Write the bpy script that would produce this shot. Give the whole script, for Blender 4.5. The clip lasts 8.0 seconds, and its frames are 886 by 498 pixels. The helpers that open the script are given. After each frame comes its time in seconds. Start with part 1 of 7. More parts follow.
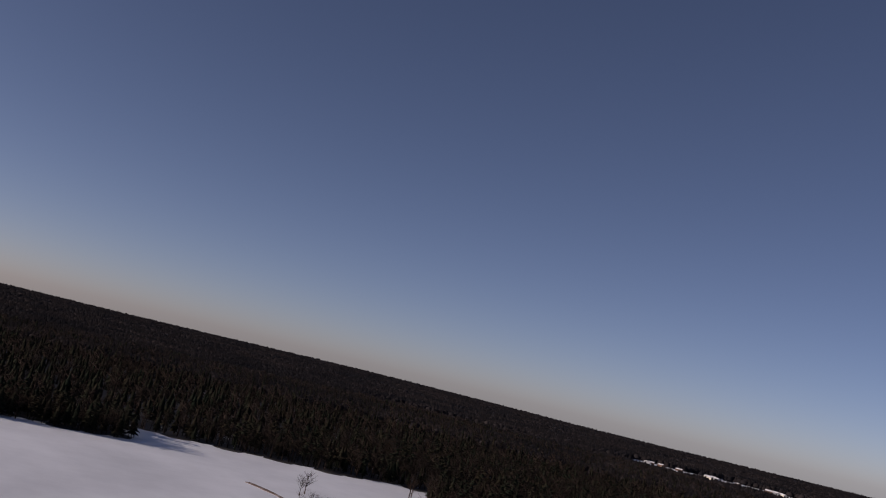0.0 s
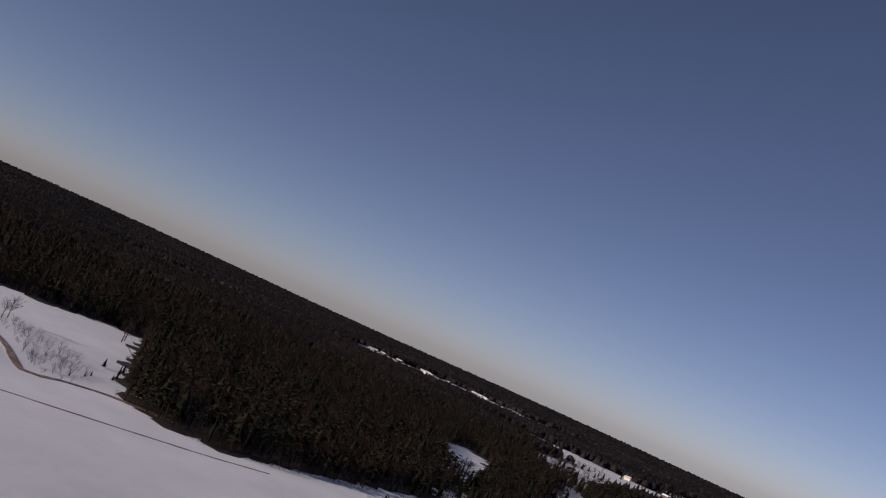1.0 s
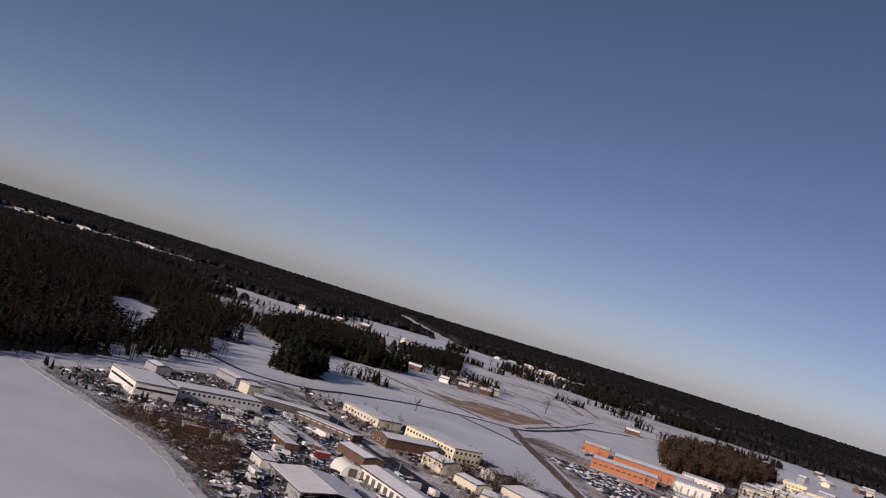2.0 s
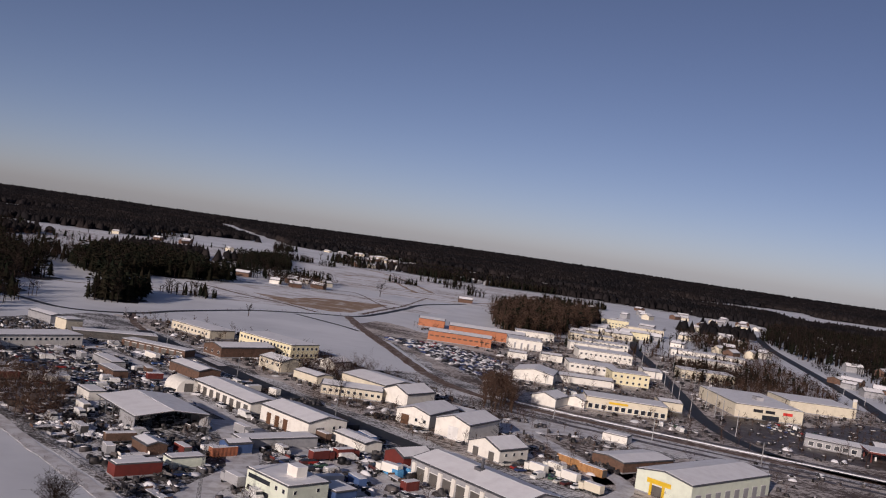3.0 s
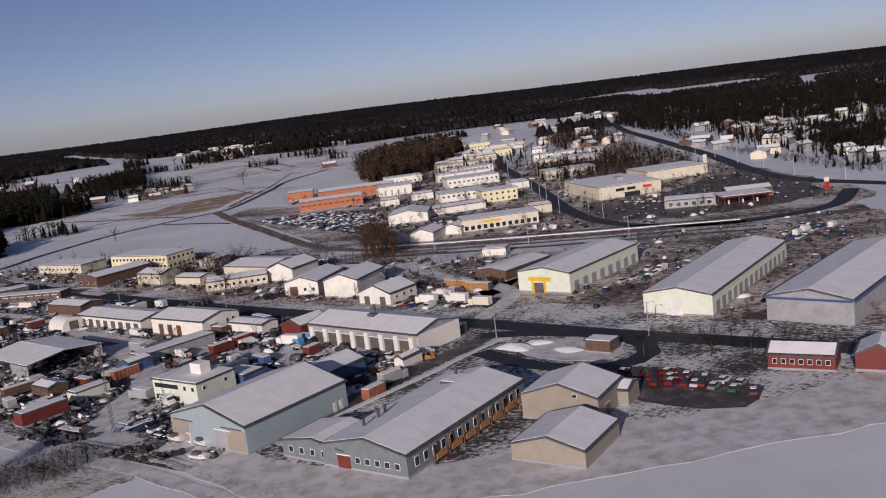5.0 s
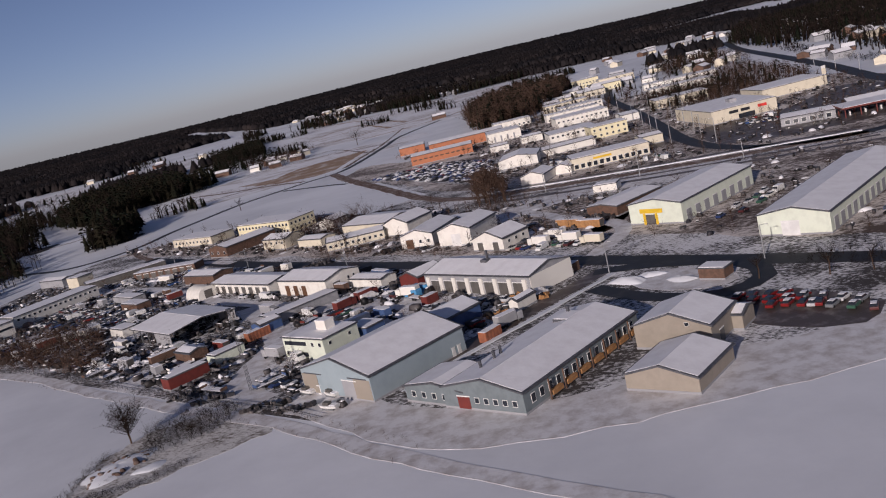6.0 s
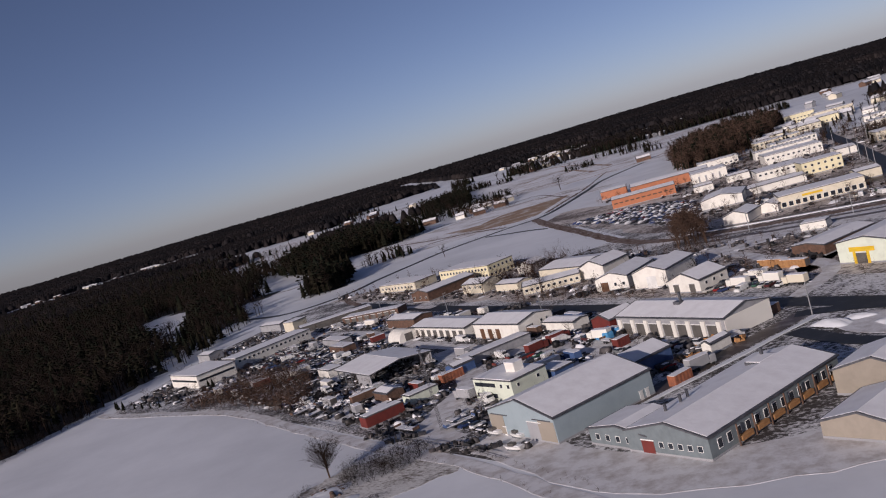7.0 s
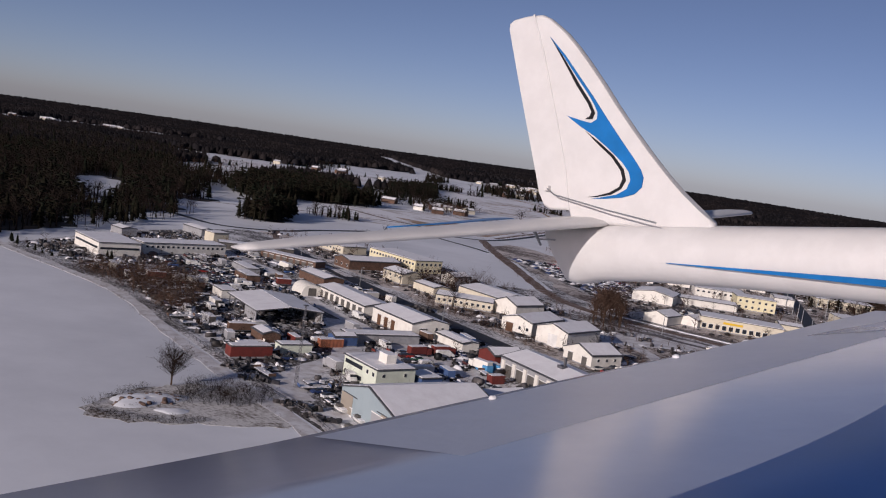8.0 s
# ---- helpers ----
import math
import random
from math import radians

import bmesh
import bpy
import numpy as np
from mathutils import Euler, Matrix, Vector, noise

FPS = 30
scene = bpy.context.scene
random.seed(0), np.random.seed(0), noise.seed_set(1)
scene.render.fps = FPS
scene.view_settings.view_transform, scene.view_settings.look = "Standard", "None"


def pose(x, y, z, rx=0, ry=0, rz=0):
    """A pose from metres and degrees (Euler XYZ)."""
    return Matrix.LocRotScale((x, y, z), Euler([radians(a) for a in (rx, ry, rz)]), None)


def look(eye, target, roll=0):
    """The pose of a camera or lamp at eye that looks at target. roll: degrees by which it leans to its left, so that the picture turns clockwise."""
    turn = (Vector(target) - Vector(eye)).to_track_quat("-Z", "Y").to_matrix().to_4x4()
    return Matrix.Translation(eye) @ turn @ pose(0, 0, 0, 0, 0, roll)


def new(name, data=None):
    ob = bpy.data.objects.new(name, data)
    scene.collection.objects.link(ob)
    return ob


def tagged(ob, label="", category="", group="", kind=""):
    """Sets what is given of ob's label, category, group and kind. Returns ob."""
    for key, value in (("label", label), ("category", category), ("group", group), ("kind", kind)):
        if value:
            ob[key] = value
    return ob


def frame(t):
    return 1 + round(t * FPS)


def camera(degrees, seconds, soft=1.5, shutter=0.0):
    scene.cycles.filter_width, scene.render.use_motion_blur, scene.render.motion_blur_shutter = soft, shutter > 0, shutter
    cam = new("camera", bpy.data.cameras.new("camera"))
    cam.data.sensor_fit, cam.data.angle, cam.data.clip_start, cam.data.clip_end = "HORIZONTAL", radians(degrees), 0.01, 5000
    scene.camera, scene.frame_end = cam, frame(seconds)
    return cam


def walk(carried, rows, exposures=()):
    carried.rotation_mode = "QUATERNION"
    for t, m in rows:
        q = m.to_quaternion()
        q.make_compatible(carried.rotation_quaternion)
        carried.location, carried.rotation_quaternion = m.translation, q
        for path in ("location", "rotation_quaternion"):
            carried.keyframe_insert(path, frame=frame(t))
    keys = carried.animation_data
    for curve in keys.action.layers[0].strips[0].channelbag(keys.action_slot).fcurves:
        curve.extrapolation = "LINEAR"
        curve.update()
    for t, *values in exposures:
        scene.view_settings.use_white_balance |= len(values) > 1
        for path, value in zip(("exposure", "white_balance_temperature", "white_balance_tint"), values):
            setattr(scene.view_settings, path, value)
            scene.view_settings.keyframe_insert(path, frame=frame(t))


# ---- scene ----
cam = camera(50.8, 8.0, 1.1)
walk(cam, [
    (0, pose(-15.10, -5.18, 69.70, 98.11, -13.65, 53.77)),
    (0.5, pose(-13.21, -3.69, 69.70, 94.86, -18.66, 46.55)),
    (1.0, pose(-11.11, -2.43, 69.76, 96.19, -24.12, 37.03)),
    (1.2, pose(-10.21, -2.03, 69.77, 97.68, -24.99, 32.22)),
    (2.3, pose(-5.17, -0.40, 69.83, 91.52, -13.47, 11.16)),
    (2.5, pose(-4.17, -0.19, 69.97, 90.67, -11.54, 8.63)),
    (3, pose(-1.77, 0.18, 69.94, 89.28, -8.24, 5.17)),
    (3.5, pose(0.00, 0.00, 69.56, 89.26, -6.71, 0.09)),
    (4, pose(1.54, -1.07, 69.04, 86.53, -1.08, -3.91)),
    (4.2, pose(2.11, -1.69, 68.90, 85.33, 0.27, -4.74)),
    (5.3, pose(5.53, -8.27, 69.16, 78.75, 9.43, -2.86)),
    (5.5, pose(6.34, -8.96, 69.05, 78.01, 10.82, -2.11)),
    (6, pose(8.30, -10.93, 68.99, 78.21, 13.30, 2.66)),
    (6.5, pose(10.98, -12.30, 68.00, 80.33, 15.36, 8.81)),
    (7, pose(14.41, -12.76, 67.14, 84.31, 16.02, 15.65)),
    (7.5, pose(18.25, -12.90, 66.34, 84.57, 4.40, 18.73)),
    (8, pose(21.96, -13.28, 66.07, 83.87, -8.32, 15.10)),
], exposures=[(0.0, -0.08, 6400, 14), (1.2, -0.08, 6400, 14), (2.5, -0.25, 6400, 14), (4.2, -0.27, 6350, 14), (5.3, -0.28, 6100, 14), (8.0, -0.25, 6100, 14)])

# ---- world and sun ----
SUN_DIR = Vector((-0.36, -0.93, 0.0)).normalized()
SUN_EL = radians(16.5)
world = bpy.data.worlds.new("winter_sky")
scene.world = world
world.use_nodes = True
wn = world.node_tree
sky = wn.nodes.new("ShaderNodeTexSky")
sky.sky_type = "NISHITA"
sky.sun_disc = False
sky.sun_elevation = SUN_EL
sky.sun_rotation = math.atan2(SUN_DIR.x, SUN_DIR.y)
sky.altitude = 100
sky.air_density, sky.dust_density, sky.ozone_density = 0.5, 0.45, 3.2
tone = wn.nodes.new("ShaderNodeMix")
tone.data_type, tone.blend_type = "RGBA", "MULTIPLY"
tone.inputs["Factor"].default_value = 1.0
tone.inputs["B"].default_value = (1.37, 0.98, 0.86, 1)
wn.links.new(sky.outputs[0], tone.inputs["A"])
wn.links.new(tone.outputs["Result"], wn.nodes["Background"].inputs[0])
wn.nodes["Background"].inputs[1].default_value = 0.084
lamp = bpy.data.lights.new("sun", "SUN")
lamp.energy, lamp.angle, lamp.color = 4.3, radians(0.6), (1.0, 0.87, 0.77)
sun = new("sun", lamp)
sun.matrix_world = look((SUN_DIR * math.cos(SUN_EL) + Vector((0, 0, math.sin(SUN_EL)))) * 100, (0, 0, 0))


# ---- materials ----
def mat(name, col, rough=0.7, metal=0.0, col2=None, scale=1.0, detail=6.0, lo=0.4, hi=0.6, bump=0.0, bump_scale=None,
        island=0.0, obj_random=None, coords="Object", spec=0.4):
    """A node material: two colours mixed by noise at two scales, relief, and a little variation from piece to piece."""
    m = bpy.data.materials.new(name)
    m.use_nodes = True
    nt = m.node_tree
    b = nt.nodes["Principled BSDF"]
    b.inputs["Roughness"].default_value = rough
    b.inputs["Metallic"].default_value = metal
    b.inputs["Specular IOR Level"].default_value = spec
    tc = nt.nodes.new("ShaderNodeTexCoord")
    c1 = (*col, 1)
    c2 = (*(col2 or [min(1, c * 0.78) for c in col]), 1)
    n1 = nt.nodes.new("ShaderNodeTexNoise")
    n1.inputs["Scale"].default_value = scale
    n1.inputs["Detail"].default_value = detail
    n1.inputs["Roughness"].default_value = 0.62
    nt.links.new(tc.outputs[coords], n1.inputs["Vector"])
    ramp = nt.nodes.new("ShaderNodeValToRGB")
    ramp.color_ramp.elements[0].position, ramp.color_ramp.elements[1].position = lo, hi
    ramp.color_ramp.elements[0].color, ramp.color_ramp.elements[1].color = c1, c2
    nt.links.new(n1.outputs["Fac"], ramp.inputs[0])
    last = ramp.outputs[0]
    if obj_random:
        oi = nt.nodes.new("ShaderNodeObjectInfo")
        r2 = nt.nodes.new("ShaderNodeValToRGB")
        r2.color_ramp.interpolation = "CONSTANT"
        els = r2.color_ramp.elements
        while len(els) < len(obj_random):
            els.new(0.5)
        for k, (e, c) in enumerate(zip(els, obj_random)):
            e.position, e.color = k / len(obj_random), (*c, 1)
        nt.links.new(oi.outputs["Random"], r2.inputs[0])
        mx = nt.nodes.new("ShaderNodeMix")
        mx.data_type, mx.blend_type = "RGBA", "MULTIPLY"
        mx.inputs["Factor"].default_value = 1.0
        nt.links.new(r2.outputs[0], mx.inputs["A"])
        nt.links.new(last, mx.inputs["B"])
        last = mx.outputs["Result"]
    if island:
        gi = nt.nodes.new("ShaderNodeNewGeometry")
        mr = nt.nodes.new("ShaderNodeMapRange")
        mr.inputs["To Min"].default_value, mr.inputs["To Max"].default_value = 1 - island, 1 + island
        nt.links.new(gi.outputs["Random Per Island"], mr.inputs["Value"])
        hs = nt.nodes.new("ShaderNodeHueSaturation")
        nt.links.new(mr.outputs[0], hs.inputs["Value"])
        nt.links.new(last, hs.inputs["Color"])
        last = hs.outputs[0]
    nt.links.new(last, b.inputs["Base Color"])
    if bump:
        n2 = nt.nodes.new("ShaderNodeTexNoise")
        n2.inputs["Scale"].default_value = bump_scale or scale * 6
        n2.inputs["Detail"].default_value = 5
        nt.links.new(tc.outputs[coords], n2.inputs["Vector"])
        bp = nt.nodes.new("ShaderNodeBump")
        bp.inputs["Strength"].default_value = bump
        bp.inputs["Distance"].default_value = 0.15
        nt.links.new(n2.outputs["Fac"], bp.inputs["Height"])
        nt.links.new(bp.outputs[0], b.inputs["Normal"])
    return m


def patchy(name, col, col2, coarse, fine, lo=0.44, hi=0.60):
    """Ground that changes at two scales: broad patches broken up by fine mottling, with relief."""
    m = bpy.data.materials.new(name)
    m.use_nodes = True
    nt = m.node_tree
    b = nt.nodes["Principled BSDF"]
    b.inputs["Roughness"].default_value = 0.75
    tc = nt.nodes.new("ShaderNodeTexCoord")
    mp = nt.nodes.new("ShaderNodeMapping")
    mp.inputs["Rotation"].default_value = (0, 0, radians(43))
    mp.inputs["Scale"].default_value = (0.8, 1.15, 1.0)
    nt.links.new(tc.outputs["Object"], mp.inputs[0])
    outs = []
    for sc, dt in ((coarse, 4), (fine, 12)):
        n = nt.nodes.new("ShaderNodeTexNoise")
        n.inputs["Scale"].default_value, n.inputs["Detail"].default_value, n.inputs["Roughness"].default_value = sc, dt, 0.65
        nt.links.new(mp.outputs[0], n.inputs["Vector"])
        outs.append(n.outputs["Fac"])
    mx = nt.nodes.new("ShaderNodeMix")
    mx.inputs["Factor"].default_value = 0.55
    nt.links.new(outs[0], mx.inputs["A"])
    nt.links.new(outs[1], mx.inputs["B"])
    ramp = nt.nodes.new("ShaderNodeValToRGB")
    ramp.color_ramp.elements[0].position, ramp.color_ramp.elements[1].position = lo, hi
    ramp.color_ramp.elements[0].color, ramp.color_ramp.elements[1].color = (*col, 1), (*col2, 1)
    nt.links.new(mx.outputs["Result"], ramp.inputs[0])
    nt.links.new(ramp.outputs[0], b.inputs["Base Color"])
    bp = nt.nodes.new("ShaderNodeBump")
    bp.inputs["Strength"].default_value, bp.inputs["Distance"].default_value = 0.6, 0.2
    nt.links.new(outs[1], bp.inputs["Height"])
    nt.links.new(bp.outputs[0], b.inputs["Normal"])
    return m


M = {
    "snow": mat("snow_field", (0.80, 0.81, 0.84), 0.6, col2=(0.60, 0.61, 0.64), scale=0.012, detail=11, lo=0.38, hi=0.68, bump=0.35, bump_scale=0.25),
    "yard": patchy("trampled_yard", (0.72, 0.71, 0.72), (0.045, 0.038, 0.035), 0.05, 0.9, 0.455, 0.54),
    "slush": patchy("slushy_ground", (0.64, 0.58, 0.54), (0.085, 0.058, 0.044), 0.035, 0.5, 0.45, 0.55),
    "packed": mat("packed_snow", (0.72, 0.71, 0.72), 0.6, col2=(0.42, 0.38, 0.36), scale=0.25, detail=8, lo=0.42, hi=0.7, bump=0.3, bump_scale=1.0),
    "stubble": mat("stubble", (0.30, 0.20, 0.13), 0.9, col2=(0.62, 0.58, 0.55), scale=0.06, detail=10, lo=0.5, hi=0.66, bump=0.4),
    "reed": patchy("dead_grass", (0.62, 0.60, 0.58), (0.09, 0.065, 0.04), 0.10, 1.1, 0.47, 0.60),
    "thin_snow": patchy("thin_snow", (0.78, 0.78, 0.81), (0.27, 0.21, 0.165), 0.010, 0.07, 0.48, 0.64),
    # Floor of the woods: shade under the trees painted in as near-black colour.
    "shaded_litter": patchy("shaded_forest_litter", (0.012, 0.010, 0.009), (0.036, 0.028, 0.024), 0.02, 0.3, 0.45, 0.62),
    "asphalt": mat("asphalt", (0.018, 0.018, 0.020), 0.6, col2=(0.06, 0.058, 0.06), scale=0.2, detail=8, lo=0.5, hi=0.8, bump=0.2),
    "ballast": mat("ballast", (0.13, 0.085, 0.065), 0.9, col2=(0.36, 0.31, 0.29), scale=0.25, detail=9, lo=0.48, hi=0.7, bump=0.5),
    "roof_snow": mat("roof_snow", (0.88, 0.87, 0.88), 0.55, col2=(0.76, 0.74, 0.75), scale=0.25, detail=8, lo=0.4, hi=0.75, bump=0.35, bump_scale=0.8),
    "roof_dark": mat("roof_sheet", (0.06, 0.062, 0.07), 0.5, col2=(0.10, 0.10, 0.11), scale=0.8),
    "white": mat("white_plaster", (0.78, 0.75, 0.68), 0.75, col2=(0.62, 0.58, 0.52), scale=0.5, detail=8, lo=0.45, hi=0.8, bump=0.1),
    "cream": mat("cream_plaster", (0.66, 0.60, 0.47), 0.75, col2=(0.53, 0.47, 0.36), scale=0.5, lo=0.45, hi=0.8),
    "yellow": mat("yellow_plaster", (0.74, 0.67, 0.44), 0.75, col2=(0.62, 0.55, 0.36), scale=0.4, lo=0.45, hi=0.8),
    "pale_blue": mat("pale_blue_sheet", (0.31, 0.37, 0.395), 0.5, col2=(0.26, 0.315, 0.34), scale=0.3, lo=0.45, hi=0.8),
    "blue": mat("blue_sheet", (0.07, 0.12, 0.26), 0.5, col2=(0.05, 0.09, 0.2), scale=0.3),
    "pale_green": mat("pale_green_render", (0.66, 0.70, 0.58), 0.7, col2=(0.55, 0.58, 0.48), scale=0.4, lo=0.45, hi=0.8),
    "grey": mat("grey_render", (0.34, 0.34, 0.35), 0.8, col2=(0.22, 0.22, 0.23), scale=0.5, lo=0.4, hi=0.8),
    "green_grey": mat("green_grey_boards", (0.17, 0.20, 0.21), 0.75, col2=(0.12, 0.14, 0.15), scale=0.5, lo=0.4, hi=0.8),
    "film_blue": mat("blue_film", (0.008, 0.05, 0.22), 0.3, scale=14),
    "film_light": mat("aileron_film", (0.39, 0.415, 0.50), 0.35, col2=(0.35, 0.375, 0.46), scale=20, bump=0.02, bump_scale=80),
    "film": mat("wing_film", (0.31, 0.345, 0.47), 0.19, col2=(0.27, 0.30, 0.42), scale=14),
    "wet_road": mat("wet_brown_road", (0.075, 0.058, 0.05), 0.5, col2=(0.30, 0.27, 0.26), scale=0.22, detail=9, lo=0.5, hi=0.78, bump=0.3),
    "beige": mat("beige_render", (0.31, 0.27, 0.22), 0.8, col2=(0.25, 0.22, 0.18), scale=0.5, lo=0.4, hi=0.8),
    "brick": mat("orange_brick", (0.44, 0.17, 0.085), 0.85, col2=(0.33, 0.13, 0.07), scale=0.7, lo=0.4, hi=0.8),
    "red": mat("red_paint", (0.165, 0.032, 0.025), 0.6, col2=(0.095, 0.023, 0.02), scale=0.6, lo=0.4, hi=0.8),
    "brown": mat("brown_boards", (0.15, 0.085, 0.058), 0.8, col2=(0.10, 0.06, 0.042), scale=0.8),
    "rust": mat("rusty_orange_paint", (0.34, 0.12, 0.06), 0.7, col2=(0.20, 0.075, 0.045), scale=0.8, detail=8, lo=0.4, hi=0.7),
    "timber": mat("sawn_timber", (0.42, 0.22, 0.09), 0.8, col2=(0.30, 0.15, 0.06), scale=1.2),
    "dark_door": mat("dark_door", (0.08, 0.075, 0.07), 0.5, col2=(0.12, 0.11, 0.10), scale=1.0),
    "brown_door": mat("brown_door", (0.15, 0.075, 0.04), 0.6, scale=1.0),
    "white_paint": mat("white_paint", (0.80, 0.79, 0.76), 0.5, scale=1.0),
    "glass": mat("window_glass", (0.03, 0.035, 0.045), 0.12, scale=0.4),
    "sign_yellow": mat("sign_yellow", (0.80, 0.52, 0.03), 0.5, scale=1.0),
    "sign_red": mat("sign_red", (0.70, 0.05, 0.04), 0.5, scale=1.0),
    "sign_black": mat("sign_black", (0.02, 0.02, 0.025), 0.5, scale=1.0),
    "steel": mat("galvanised_steel", (0.40, 0.41, 0.42), 0.45, 0.8, scale=2.0),
    "rubber": mat("tyre_rubber", (0.02, 0.02, 0.02), 0.85, scale=3.0),
    "bark": mat("bark", (0.10, 0.065, 0.045), 0.95, col2=(0.06, 0.04, 0.03), scale=1.5, island=0.2, spec=0.05),
    "twig": mat("bare_twigs", (0.105, 0.067, 0.049), 0.95, col2=(0.065, 0.040, 0.030), scale=0.08, island=0.35, spec=0.05),
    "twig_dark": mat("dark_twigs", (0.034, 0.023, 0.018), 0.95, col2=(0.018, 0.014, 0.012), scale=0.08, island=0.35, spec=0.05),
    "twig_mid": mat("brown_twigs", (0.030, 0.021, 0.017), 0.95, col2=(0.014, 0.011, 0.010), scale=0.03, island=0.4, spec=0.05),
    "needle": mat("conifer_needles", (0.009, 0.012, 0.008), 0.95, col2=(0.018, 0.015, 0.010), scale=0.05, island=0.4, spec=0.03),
    "far_wood": mat("far_wood_canopy", (0.013, 0.0125, 0.0145), 0.95, col2=(0.032, 0.026, 0.025), scale=0.006, detail=12, lo=0.4, hi=0.65, island=0.2, spec=0.03),
    "car_paint": mat("car_paint", (1, 1, 1), 0.3, col2=(0.8, 0.8, 0.8), scale=1.0, obj_random=[
        (0.55, 0.55, 0.56), (0.05, 0.05, 0.06), (0.70, 0.70, 0.70), (0.03, 0.05, 0.14), (0.20, 0.21, 0.22), (0.30, 0.03, 0.025),
        (0.10, 0.10, 0.11), (0.62, 0.60, 0.55), (0.06, 0.12, 0.30), (0.10, 0.03, 0.03), (0.05, 0.12, 0.08), (0.75, 0.75, 0.75)]),
    "red_cars": mat("red_car_paint", (0.22, 0.018, 0.018), 0.3, scale=1.0),
    "stuff_paint": mat("mixed_scrap", (0.085, 0.075, 0.072), 0.6, col2=(0.018, 0.018, 0.022), scale=0.25, detail=8, lo=0.35, hi=0.6, island=0.9),
    "lot_white": mat("pale_car_paint", (0.66, 0.66, 0.68), 0.3, scale=1.0, island=0.2),
    "lot_blue": mat("blue_car_paint", (0.045, 0.065, 0.15), 0.3, scale=1.0, island=0.4),
    "lot_dark": mat("dark_car_paint", (0.03, 0.03, 0.035), 0.3, scale=1.0, island=0.4),
    "lot_red": mat("wine_car_paint", (0.22, 0.03, 0.025), 0.3, scale=1.0, island=0.4),
    "foam": mat("white_foam", (0.64, 0.625, 0.61), 0.5, col2=(0.60, 0.585, 0.57), scale=60, bump=0.03, bump_scale=900),
    "snow_crumb": mat("frozen_snow", (0.80, 0.80, 0.82), 0.5, scale=400, bump=0.2, bump_scale=2000),
    "decal_blue": mat("blue_decal", (0.012, 0.16, 0.46), 0.3, scale=30),
    "decal_black": mat("black_decal", (0.012, 0.012, 0.014), 0.3, scale=30),
    "tarp_blue": mat("blue_tarpaulin", (0.10, 0.32, 0.58), 0.5, scale=1.5),
}


# ---- building helpers ----
def obj(name, verts, faces, material, parent=None, label=""):
    me = bpy.data.meshes.new(name)
    me.from_pydata([tuple(v) for v in verts], [], [tuple(f) for f in faces])
    me.update()
    me.materials.append(M[material] if isinstance(material, str) else material)
    ob = new(name, me)
    if parent:
        ob.parent = parent
    if label:
        ob["label"] = label
    return ob


def part(name, bm, material, parent, label=""):
    bmesh.ops.recalc_face_normals(bm, faces=bm.faces)
    me = bpy.data.meshes.new(name)
    bm.to_mesh(me)
    bm.free()
    me.materials.append(M[material])
    ob = new(name, me)
    if parent:
        ob.parent = parent
    if label:
        ob["label"] = label
    return ob


def share(name, ob, m, parent, label=""):
    """Another object on the mesh of ob."""
    o = new(name, ob if isinstance(ob, bpy.types.Mesh) else ob.data)
    o.matrix_basis = m
    if parent:
        o.parent = parent
    if label:
        o["label"] = label
    return o


def thing(name, x, y, z, ang, label, category, group=""):
    e = new(name)
    e.matrix_basis = pose(x, y, z, 0, 0, ang)
    e.empty_display_size = 0.5
    return tagged(e, label, category, group)


def add_box(bm, cx, cy, cz, sx, sy, sz, rz=0.0, bevel=0.0):
    r = bmesh.ops.create_cube(bm, size=1.0, matrix=Matrix.LocRotScale((cx, cy, cz), Euler((0, 0, rz)), (sx, sy, sz)))
    if bevel:
        es = {e for v in r["verts"] for e in v.link_edges}
        bmesh.ops.bevel(bm, geom=list(es), offset=bevel, segments=2, affect="EDGES", profile=0.6)


def add_cyl(bm, p, q, r1, r2, seg=8):
    p, q = Vector(p), Vector(q)
    d = q - p
    m = Matrix.Translation((p + q) / 2) @ d.to_track_quat("Z", "Y").to_matrix().to_4x4()
    bmesh.ops.create_cone(bm, cap_ends=True, segments=seg, radius1=r1, radius2=r2, depth=d.length, matrix=m)


def arrays(name, V, T, material, parent=None):
    """A triangle mesh from arrays."""
    me = bpy.data.meshes.new(name)
    V, T = np.asarray(V, np.float32), np.asarray(T, np.int32)
    me.vertices.add(len(V))
    me.vertices.foreach_set("co", V.ravel())
    me.loops.add(3 * len(T))
    me.loops.foreach_set("vertex_index", T.ravel())
    me.polygons.add(len(T))
    me.polygons.foreach_set("loop_start", np.arange(0, 3 * len(T), 3, dtype=np.int32))
    me.update(calc_edges=True)
    me.materials.append(M[material])
    ob = new(name, me)
    if parent:
        ob.parent = parent
    return ob


def prism(name, poly, z, material, thick=0.0, label="", category="", kind="structure"):
    """A level sheet over a polygon of the plan."""
    bm = bmesh.new()
    f = bm.faces.new([bm.verts.new((x, y, z)) for x, y in poly])
    if f.normal.z < 0:
        f.normal_flip()
    bm.normal_update()
    if f.normal.z < 0:
        f.normal_flip()
    if thick:
        r = bmesh.ops.extrude_face_region(bm, geom=[f])
        bmesh.ops.translate(bm, verts=[v for v in r["geom"] if isinstance(v, bmesh.types.BMVert)], vec=(0, 0, -thick))
    bmesh.ops.triangulate(bm, faces=bm.faces)
    ob = part(name, bm, material, None)
    return tagged(ob, label, category, "", kind)


